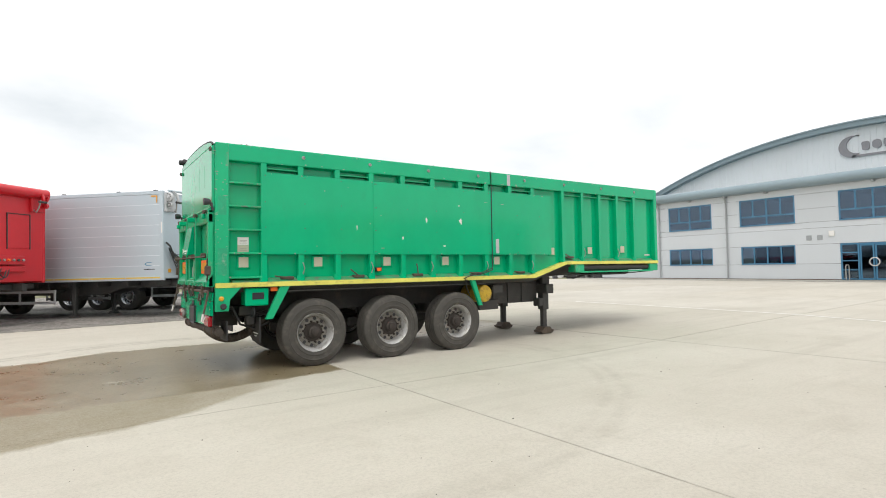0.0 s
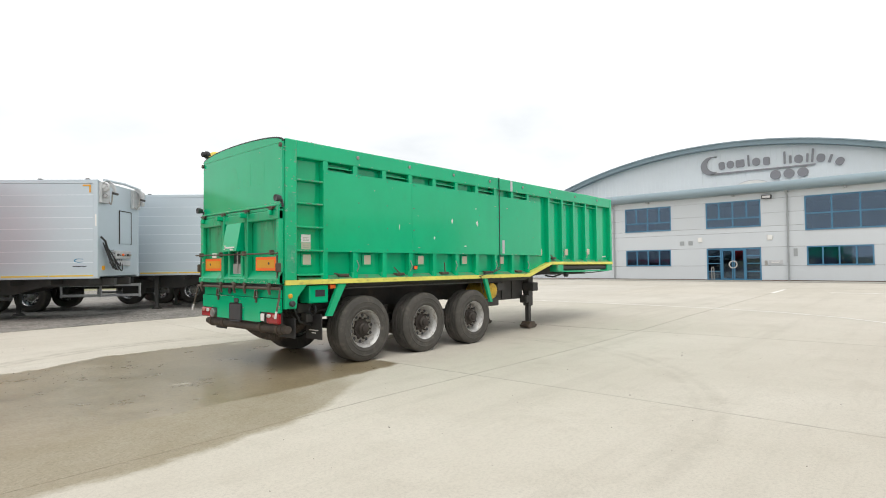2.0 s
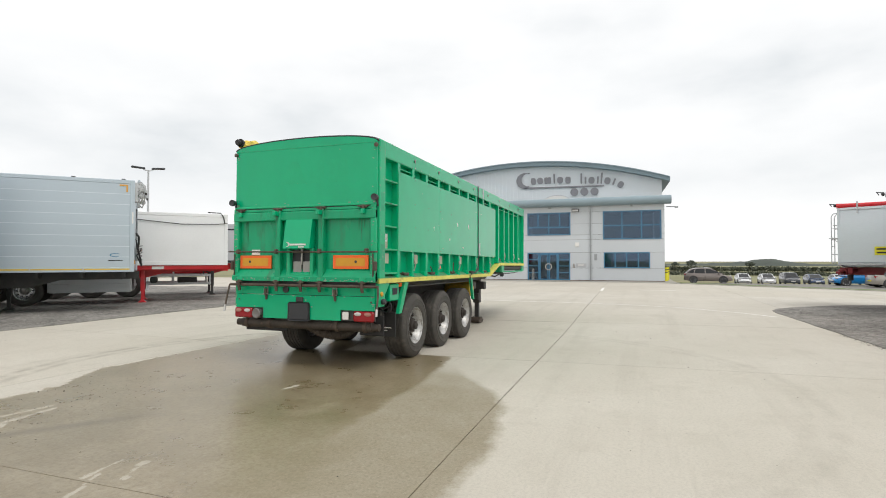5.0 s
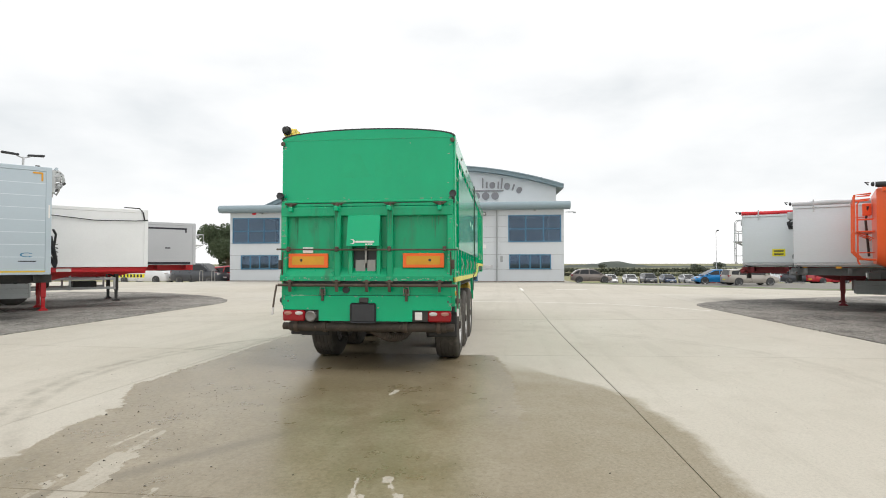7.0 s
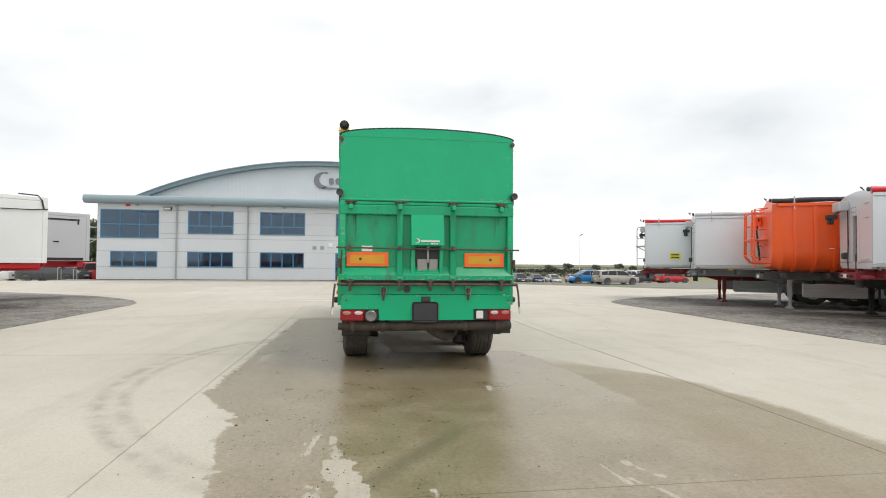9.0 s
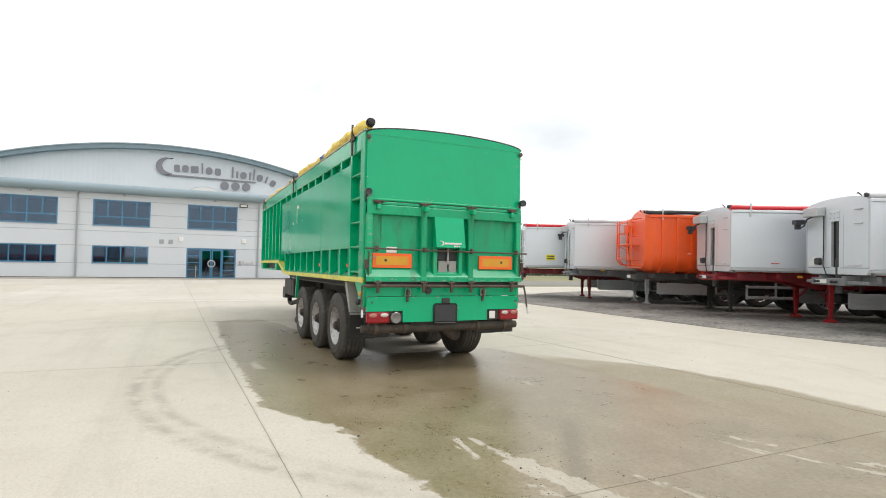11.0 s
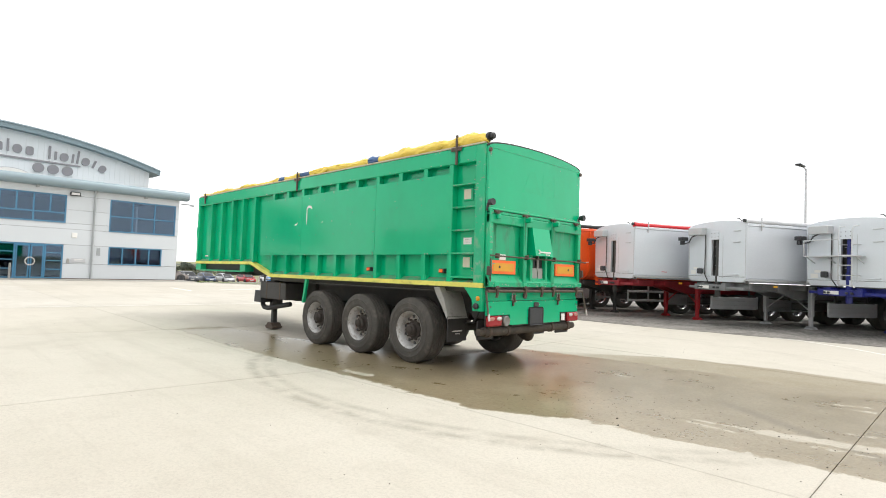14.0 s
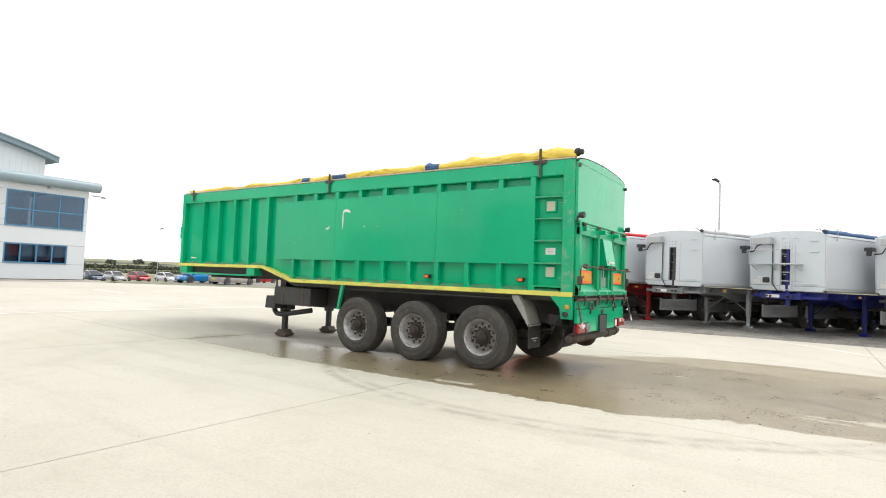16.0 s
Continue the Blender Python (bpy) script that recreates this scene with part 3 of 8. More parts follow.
left = [(-26, 18.1)] + wavy((-26, 18.1), (13.0, 18.0), 60, 0.025, 1) + [(13.0, 18.0), (14.0, 18.2), (15.1, 18.75), (16.3, 19.7), (17.6, 21.1), (19.0, 23.2), (20.2, 25.6), (21.3, 28.4), (22.0, 33.0), (22.0, 42.0), (-26, 42.0)]
sheet("gravel_north", left, -0.1, 0.012, GRAVEL, "grey gravel parking strip with a curved end", "gravel")
right = [(-26, -1.3), (-26, -34), (21, -34), (20.6, -14), (19.6, -8.2), (18.2, -4.8), (16.6, -1.7), (15.2, 0.0), (14.4, 0.6), (13.7, 0.85), (13.0, 0.9)] + wavy((13.0, 0.9), (3.0, 0.5), 24, 0.02, 2) + [(3.0, 0.5), (-3.0, -0.7)]
sheet("gravel_south", right, -0.1, 0.012, GRAVEL, "grey gravel parking strip with a curved end", "gravel")

# kerbed verge, car park and pavement beyond the yard
sheet("pavement", [(33.0, 2.4), (35.3, 2.4), (35.3, 31.0), (33.0, 31.0)], -0.1, 0.085, KERB, "narrow concrete pavement along the building", "pavement")
def strip(name, rows, material, label, category):
    """A sheet over a grid of rows of points, with a skirt that closes it to the ground."""
    bm = bmesh.new()
    g = [[bm.verts.new(p) for p in row] for row in rows]
    n, m = len(g), len(g[0])
    for i in range(n - 1):
        for j in range(m - 1):
            bm.faces.new((g[i][j], g[i + 1][j], g[i + 1][j + 1], g[i][j + 1]))
    rim = [g[i][0] for i in range(n)] + g[-1][1:] + [g[i][-1] for i in range(n - 2, -1, -1)] + g[0][-2:0:-1]
    low = [bm.verts.new((v.co.x, v.co.y, v.co.z - 0.3)) for v in rim]
    for i in range(len(rim)):
        bm.faces.new((rim[i], low[i], low[(i + 1) % len(rim)], rim[(i + 1) % len(rim)]))
    return tagged(part(name, bm, material, smooth=0), label, category, kind="structure")


def park_z(x):
    """The car park falls gently, then more steeply, away from the yard."""
    return -0.42 - 0.006 * max(0.0, x - 33.0) - 0.0335 * max(0.0, x - 49.5)


YS = [2.2 - 2.11 * k for k in range(21)]
strip("car_park", [[(x, y, park_z(x)) for y in YS] for x in (33.4, 41.0, 49.5, 70.0, 92.0)], ASPHALT, "worn grey asphalt car park falling away from the yard", "car park")
strip("verge", [[(x, y, gz(32.3, y) + h) for y in YS] for x, h in ((32.62, 0.05), (33.0, 0.075), (33.5, 0.04))], GRASSB, "low grass verge between yard and car park", "verge")
strip("kerb", [[(x, y, gz(32.3, y) + 0.05) for y in YS] for x in (32.34, 32.6)], KERB, "pale concrete kerb stones", "kerb")
strip("rear_yard", [[(x, y, 0.06 - 0.046 * (x - 32.3)) for y in (29.4, 36.0, 42.6, 60.0)] for x in (32.36, 40.0, 60.0)], CONC, "pale concrete yard beyond the office corner", "yard")

# road markings, worn thin paint
LINEP = mat("worn_white_line", (0.80, 0.79, 0.75), 0.8, 0, 0.08, 1, 30, 0.05, (0.58, 0.55, 0.48), 0.75, 0.52)


def painted_line(pts, width, label):
    bm = bmesh.new()
    path = []
    for (x0, y0), (x1, y1) in zip(pts, pts[1:]):
        path += [(x0 + (x1 - x0) * k / 6, y0 + (y1 - y0) * k / 6) for k in range(6)]
    path.append(pts[-1])
    prev = None
    for k, (x, y) in enumerate(path):
        a, b = path[max(k - 1, 0)], path[min(k + 1, len(path) - 1)]
        d = Vector((b[0] - a[0], b[1] - a[1])).normalized()
        n = Vector((-d.y, d.x)) * width / 2
        cur = [bm.verts.new((x + q * n.x, y + q * n.y, gz(x, y) + 0.005)) for q in (-1, 1)]
        if prev:
            bm.faces.new((prev[0], cur[0], cur[1], prev[1]))
        prev = cur
    tagged(part("road_marking", bm, LINEP, smooth=0), label, "road marking", kind="structure")


painted_line([(15.15, 14.0), (15.15, 11.0), (15.1, 9.0), (14.95, 6.6), (14.5, 4.6), (13.8, 3.2), (12.6, 1.85), (11.6, 1.15)], 0.10, "faint worn white guide line on the concrete")
painted_line([(1.2, -0.12), (-0.3, 0.02), (-1.6, 0.85), (-2.5, 1.75), (-3.4, 2.5)], 0.08, "faint worn white edge line by the gravel")
painted_line([(22.9, 6.52), (25.6, 6.56)], 0.14, "short worn white dash on the concrete")
painted_line([(24.0, 4.7), (24.1, 3.0)], 0.22, "faint worn white dash on the concrete")

# ---- building ----
BX, BY0, BY1 = 35.0, 3.05, 29.05
GX = 42.0  # the gable stands back behind the two-storey front
APY, APZ, ARC = 13.83, 10.08, 36.7


def arch(y):
    return APZ - ARC + math.sqrt(ARC * ARC - (y - APY) ** 2)


office = thing("office_building", pose(0, 0, 0), "pale grey two-storey office with arched blue-grey roof and blue windows", "building")
LOW = [(25.03, 28.16), (19.87, 23.03), (14.85, 18.0), (4.0, 7.1)]
MID = [(19.87, 23.01), (14.8, 18.02), (9.42, 12.58)]
CORNER = [(24.96, 28.85), (3.25, 7.15)]
DOOR = (9.45, 12.58)
OPEN = [(a, b, 1.0, 2.12) for a, b in LOW] + [(a, b, 3.4, 5.06) for a, b in MID] + [(a, b, 3.05, 5.06) for a, b in CORNER] + [(*DOOR, 0.1, 2.12)]
BANDS = [0.12, 1.0, 2.12, 3.05, 3.4, 4.2, 5.06, 5.62]
BAYS = [8.0, 18.85, 23.75]
backing = bmesh.new()
panel_rows = []
for z0, z1 in zip(BANDS, BANDS[1:]):
    cuts = sorted([(a, b) for a, b, c, d in OPEN if c < z1 - 0.01 and d > z0 + 0.01])
    y, spans = BY0, []
    for a, b in cuts:
        spans.append((y, a))
        y = b
    spans.append((y, BY1))
    for a, b in spans:
        if b - a < 0.05:
            continue
        box(backing, BX + 0.062, BX + 0.25, a, b, z0, z1)
        ys = [a] + [k for k in BAYS if a + 0.3 < k < b - 0.3] + [b]
        panel_rows += [(p, q, z0, z1) for p, q in zip(ys, ys[1:])]
part("wall_backing", backing, BLACKPL, office)
for a, b, z0, z1 in panel_rows:
    bm = bmesh.new()
    box(bm, BX, BX + 0.06, a + 0.005, b - 0.005, z0 + 0.007, z1 - 0.007, 0.002)
    part("panel", bm, CLAD, office)
bm = bmesh.new()
box(bm, BX + 0.03, BX + 0.25, BY0, DOOR[0], 0.0, 0.12)
box(bm, BX + 0.03, BX + 0.25, DOOR[1], BY1, 0.0, 0.12)
part("plinth", bm, BRICKP, office, "dark brick plinth course")
# sides, back, floors
bm = bmesh.new()
prism(bm, [(BX + 0.25, BY0), (GX, BY0 + 0.26), (GX, BY0 + 0.51), (BX + 0.25, BY0 + 0.25)], "z", 0.0, 5.62)
prism(bm, [(GX + 0.3, BY0 + 0.3), (72.0, BY0 + 1.45), (72.0, BY0 + 1.7), (GX + 0.3, BY0 + 0.55)], "z", 0.0, 7.6)
box(bm, BX + 0.25, 72.0, BY1 - 0.25, BY1, 0.0, 5.6)
box(bm, 71.75, 72.0, BY0 + 1.71, BY1 - 0.26, 0.0, 5.6)
part("side_wall", bm, CLAD, office)
# plain unseen rooms; their dimness is put into a near-black blue colour
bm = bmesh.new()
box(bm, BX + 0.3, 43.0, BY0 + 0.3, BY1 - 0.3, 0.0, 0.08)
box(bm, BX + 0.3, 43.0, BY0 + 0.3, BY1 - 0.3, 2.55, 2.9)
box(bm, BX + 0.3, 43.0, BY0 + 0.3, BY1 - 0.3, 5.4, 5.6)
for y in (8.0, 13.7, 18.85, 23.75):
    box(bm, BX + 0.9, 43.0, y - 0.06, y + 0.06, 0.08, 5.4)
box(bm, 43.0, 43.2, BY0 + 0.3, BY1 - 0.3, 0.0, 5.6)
part("interior", bm, mat("office_interior", (0.032, 0.046, 0.075), 0.8, 0, 0.2, 0.6, 8, 0), office, "office rooms coloured near-black blue to look dim behind the windows")
# flat roof behind the eave
bm = bmesh.new()
prism(bm, [(BX + 0.1, BY0 - 0.1), (72.0, BY0 + 1.35), (72.0, BY1 + 0.4), (BX + 0.1, BY1 + 0.4)], "z", 5.64, 5.9)
part("flat_roof", bm, ROOFG, office)


def pane_glass(name):
    m = bpy.data.materials.new(name)
    m.use_nodes = True
    p = m.node_tree.nodes["Principled BSDF"]
    p.inputs["Base Color"].default_value = (0.36, 0.46, 0.60, 1)
    p.inputs["Roughness"].default_value, p.inputs["IOR"].default_value = 0.02, 1.85
    p.inputs["Specular Tint"].default_value = (0.62, 0.80, 1.0, 1)
    p.inputs["Transmission Weight"].default_value = 1.0
    return m


PANE = pane_glass("solar_window_glass")
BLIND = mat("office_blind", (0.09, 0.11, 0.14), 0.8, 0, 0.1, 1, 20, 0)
WIN = [0]


def window(y0, y1, z0, z1, ycuts, zcut=None, subcuts=(), thick=0.075):
    """A window in the facade: frame bars, panes and a sill. ycuts: mullions from bottom to top; subcuts: mullions above the transom."""
    WIN[0] += 1
    w = tagged(new("window"), "blue-framed tinted office window")
    w.parent = office
    bm = bmesh.new()
    x0, x1 = BX + 0.01, BX + 0.10
    box(bm, x0, x1, y0, y1, z0, z0 + thick, 0.006)
    box(bm, x0, x1, y0, y1, z1 - thick, z1, 0.006)
    for y in (y0, y1 - thick):
        box(bm, x0 + 0.002, x1 - 0.002, y, y + thick, z0 + 0.01, z1 - 0.01, 0.006)
    for f in ycuts:
        y = y0 + f * (y1 - y0)
        box(bm, x0 + 0.003, x1 - 0.003, y - thick / 2, y + thick / 2, z0 + 0.01, z1 - 0.01, 0.006)
    if zcut:
        box(bm, x0 + 0.005, x1 - 0.005, y0 + 0.01, y1 - 0.01, zcut - 0.035, zcut + 0.035, 0.006)
    for f in subcuts:
        y = y0 + f * (y1 - y0)
        box(bm, x0 + 0.007, x1 - 0.007, y - 0.04, y + 0.04, zcut, z1 - 0.01, 0.006)
    part("window_frame", bm, FRAMEB, w)
    ys = [y0 + f * (y1 - y0) for f in (0, *ycuts, 1)]
    zs = [z0, zcut, z1] if zcut else [z0, z1]
    for a, b in zip(ys, ys[1:]):
        for c, d in zip(zs, zs[1:]):
            bm = bmesh.new()
            box(bm, BX + 0.045, BX + 0.055, a + 0.02, b - 0.02, c + 0.02, d - 0.02)
            ob = part("pane", bm, PANE, w)
            ob.visible_shadow = False
    bm = bmesh.new()
    box(bm, BX - 0.03, BX + 0.05, y0 - 0.02, y1 + 0.02, z0 - 0.035, z0 - 0.004, 0.005)
    part("window_sill", bm, PIPEG, w)
    return w


for a, b in LOW:
    w = window(a, b, 1.0, 2.12, (0.25, 0.5, 0.75))
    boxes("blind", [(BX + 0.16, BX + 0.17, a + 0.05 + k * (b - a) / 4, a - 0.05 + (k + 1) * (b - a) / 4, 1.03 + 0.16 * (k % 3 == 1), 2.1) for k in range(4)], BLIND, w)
for a, b in MID:
    window(a, b, 3.4, 5.06, (0.5,), 3.98, (0.25, 0.75))
for a, b in CORNER:
    window(a, b, 3.05, 5.06, (1 / 3, 2 / 3), 4.02)
# entrance: side lights and double doors
door = tagged(new("entrance_door"), "blue-framed glazed double entrance doors, closed")
door.parent = office
bm = bmesh.new()
for y in (DOOR[0], 10.28, 11.7, DOOR[1] - 0.08):
    box(bm, BX + 0.01, BX + 0.11, y, y + 0.08, 0.1, 2.1, 0.006)
box(bm, BX + 0.012, BX + 0.108, DOOR[0] + 0.01, DOOR[1] - 0.01, 2.03, 2.11, 0.006)
for y0, y1 in ((DOOR[0] + 0.05, 10.3), (11.75, DOOR[1] - 0.05)):
    for z in (0.12, 0.62, 1.12, 1.58):
        box(bm, BX + 0.02, BX + 0.10, y0, y1, z, z + 0.05, 0.004)
part("door_frame", bm, FRAMEB, door)
for y0, y1 in ((10.37, 11.0), (11.04, 11.68)):
    bm = bmesh.new()
    for r in ((y0, y0 + 0.07, 0.11, 2.02), (y1 - 0.07, y1, 0.11, 2.02)):
        box(bm, BX + 0.03, BX + 0.09, *r, 0.005)
    for z in (0.11, 1.95):
        box(bm, BX + 0.032, BX + 0.088, y0 + 0.01, y1 - 0.01, z, z + 0.08, 0.005)
    leaf = part("door_leaf", bm, FRAMEB, door)
    bm = bmesh.new()
    box(bm, BX + 0.055, BX + 0.065, y0 + 0.05, y1 - 0.05, 0.16, 1.98)
    ob = part("pane", bm, PANE, leaf)
    ob.visible_shadow = False
for y0, y1 in ((DOOR[0] + 0.06, 10.3), (11.76, DOOR[1] - 0.06)):
    bm = bmesh.new()
    box(bm, BX + 0.055, BX + 0.065, y0, y1, 0.14, 2.05)
    ob = part("side_light", bm, PANE, door)
    ob.visible_shadow = False
bm = bmesh.new()
ring = [(0.22 * math.cos(a) + 0.0, 0.22 * math.sin(a)) for a in np.linspace(0, 2 * math.pi, 29)]
rod(bm, [(BX - 0.03, 11.02 + u, 1.08 + v) for u, v in ring], 0.03, 8)
part("door_handle", bm, CLEARLAMP, door, "round pale pull handle shared by both leaves")

# gable with ribbed cladding
bm = bmesh.new()
y = 2.95
while y < 29.4:
    w = 0.333
    for a, b, d in ((0.0, 0.20, 0.0), (0.20, 0.333, 0.03)):
        ya, yb = y + a, min(y + b, 29.5)
        v = [bm.verts.new(p) for p in ((GX - d, ya, 5.8), (GX - d, yb, 5.8), (GX - d, yb, max(5.85, arch(yb) - 0.2)), (GX - d, ya, max(5.85, arch(ya) - 0.2)))]
        bm.faces.new(v)
        u = [bm.verts.new((GX + 0.25, q.co.y, q.co.z)) for q in v]
        for k in range(4):
            bm.faces.new((v[k], u[k], u[(k + 1) % 4], v[(k + 1) % 4]))
    y += w
part("gable_cladding", bm, CLADW, office, "white vertical ribbed cladding under the arched roof", smooth=0)
# arched roof
bm = bmesh.new()
ys = np.linspace(2.35, 30.6, 48)
top = [(y, arch(y)) for y in ys]
bot = [(y, arch(y) - 0.36) for y in ys[::-1]]
for v in prism(bm, top + bot, "x", GX - 0.6, 76.0):
    v.co.y += 0.04 * (v.co.x - GX + 0.6)
part("arched_roof", bm, ROOFG, office, "blue-grey arched metal roof with a deep fascia", smooth=20)
bm = bmesh.new()
prism(bm, [(y, arch(y) + 0.03) for y in ys] + [(y, arch(y) - 0.05) for y in ys[::-1]], "x", GX - 0.66, GX - 0.59)
part("roof_edge_trim", bm, EAVEG, office)
# rounded eave
bm = bmesh.new()
prof = arcpts(14, 90, 270, 0.29, (BX - 0.35, 5.74)) + [(BX + 0.02, 5.45), (BX + 0.02, 6.03)]
prism(bm, prof, "y", 2.62, 29.75)
part("eave", bm, EAVEG, office, "rounded blue-grey eave band", smooth=25)
for y in BAYS + [5.2, 10.9, 16.3, 21.3, 26.4]:
    boxes("eave_bracket", [(BX - 0.35, BX + 0.02, y - 0.07, y + 0.07, 5.34, 5.45)], PIPEG, office)
# downpipes
for y in (8.0, 18.85, 23.75):
    bm = bmesh.new()
    rod(bm, [(BX - 0.25, y, 5.46), (BX - 0.22, y, 5.3), (BX - 0.08, y, 5.12), (BX - 0.07, y, 4.9), (BX - 0.07, y, 0.1)], 0.05, 10)
    for z in (1.2, 2.6, 4.0):
        box(bm, BX - 0.13, BX - 0.001, y - 0.07, y + 0.07, z, z + 0.05)
    part("downpipe", bm, PIPEG, office)
# floodlights, alarm box, vents, notices
for y in (24.35, 9.05):
    fl = tagged(new("floodlight"), "black rectangular floodlight under the eave")
    fl.parent = office
    boxes("lamp_body", [(BX - 0.22, BX - 0.02, y - 0.26, y + 0.26, 5.05, 5.27)], BLACKPL, fl, 0.015)
    boxes("lens", [(BX - 0.226, BX - 0.21, y - 0.21, y + 0.21, 5.09, 5.23)], CLEARLAMP, fl, 0.003)
boxes("alarm_box", [(BX - 0.08, BX - 0.002, 26.9, 27.2, 5.28, 5.5)], REDP, office, 0.03, "red alarm box")
for y, z, s in ((13.55, 2.5, 0.14), (14.1, 2.5, 0.14)):
    boxes("wall_vent", [(BX - 0.03, BX - 0.002, y - s, y + s, z - s, z + s)], PIPEG, office, 0.01)
for y in (12.95, 8.95):
    boxes("wall_light", [(BX - 0.08, BX - 0.002, y - 0.14, y + 0.14, 2.55, 2.85)], WHITEPLATE, office, 0.02, "white bulkhead wall light")
boxes("wall_vent", [(BX - 0.03, BX - 0.002, 7.55, 7.75, 1.55, 2.0)], PIPEG, office, 0.01)
nb = boxes("notice_board", [(BX - 0.03, BX - 0.002, 7.85 + 0.45, 9.05, 1.08, 1.34)], GREYP, office, 0.008, "grey entrance notice board")
boxes("print_bar", [(BX - 0.036, BX - 0.03, 8.45, 8.9, 1.25, 1.285), (BX - 0.036, BX - 0.03, 8.5, 8.9, 1.16, 1.19)], WHITEPLATE, nb)
boxes("entry_panel", [(BX - 0.05, BX - 0.002, 9.12, 9.26, 1.0, 1.3)], STEEL, office, 0.01)

# fascia sign: plain raised shapes
sign = tagged(new("fascia_sign"), "grey raised sign shapes with crescent, underline and three discs")
sign.parent = office
SX0, SX1 = GX - 0.12, GX - 0.032


def sign_piece(name, pts):
    bm = bmesh.new()
    prism(bm, pts, "x", SX0, SX1)
    return part(name, bm, SIGNG, sign, smooth=30)


sign_piece("crescent", [(14.12 + 0.76 * math.cos(radians(a)), 8.52 + 0.70 * math.sin(radians(a))) for a in np.linspace(118, -100, 24)] + [(13.78 + 0.66 * math.cos(radians(a)), 8.62 + 0.58 * math.sin(radians(a))) for a in np.linspace(-96, 98, 20)])
sign_piece("underline", [(14.2, 7.80), (7.50, 7.76), (7.46, 7.86), (14.1, 7.94)])
for y in (9.88, 9.05, 8.22):
    sign_piece("disc", [(y + 0.33 * math.cos(a), 7.36 + 0.33 * math.sin(a)) for a in np.linspace(0, 2 * math.pi, 29)[:-1]])


def sign_block(y, zb, w, h, tilt, kind):
    """One raised plain block of the lettering's size, its corners rounded."""
    bm = bmesh.new()
    c, sn = math.cos(radians(tilt)), math.sin(radians(tilt))
    w *= 0.9
    r = min(w, h) * (0.46 if kind == "ring" else 0.3)
    pts = []
    for cu, cv, a0 in ((w - r, r, -90), (w - r, h - r, 0), (r, h - r, 90), (r, r, 180)):
        pts += [(cu + r * math.cos(radians(a0 + 15 * k)), cv + r * math.sin(radians(a0 + 15 * k))) for k in range(7)]
    prism(bm, [(y - (u * c - v * sn), zb + u * sn + v * c) for u, v in pts], "x", SX0, SX1)
    part("sign_block", bm, SIGNG, sign, smooth=30)


for y, zb, w, h, tilt, kind in ((13.58, 8.16, 0.46, 0.56, 3, "pair"), (13.02, 8.18, 0.54, 0.56, 3, "ring"), (12.40, 8.18, 0.32, 0.55, 3, "pair"), (12.12, 8.19, 0.32, 0.55, 3, "pair"), (11.62, 8.18, 0.14, 0.84, 2, "post"),
                                (11.32, 8.16, 0.56, 0.57, 1, "ring"), (10.62, 8.13, 0.48, 0.57, 1, "pair"),
                                (9.36, 8.06, 0.14, 0.88, 0, "post"), (9.02, 8.05, 0.16, 0.57, 0, "post"), (8.72, 8.03, 0.56, 0.57, -2, "ring"), (8.02, 8.0, 0.14, 0.62, -3, "post"), (7.74, 7.99, 0.14, 0.92, -5, "post"),
                                (7.46, 7.96, 0.54, 0.57, -10, "ring"), (6.80, 7.85, 0.16, 0.57, -20, "post"), (6.46, 7.74, 0.5, 0.55, -35, "ring")):
    sign_block(y, zb, w, h, tilt, kind)
# a pale fan-shaped plate above the eave
bm = bmesh.new()
prism(bm, [(12.45, 6.62)] + [(11.35 + 1.1 * math.cos(a), 6.62 + 0.5 * math.sin(a)) for a in np.linspace(0.05, math.pi - 0.05, 14)], "x", GX - 0.08, GX - 0.035)
part("sign_plate", bm, WHITEPLATE, sign)
bm = bmesh.new()
prism(bm, [(12.53, 6.56)] + [(11.35 + 1.18 * math.cos(a), 6.60 + 0.57 * math.sin(a)) for a in np.linspace(0.05, math.pi - 0.05, 14)], "x", GX - 0.06, GX - 0.033)
part("sign_plate_edge", bm, GREYP, sign)


# ---- wheels ----
WHEEL = {}


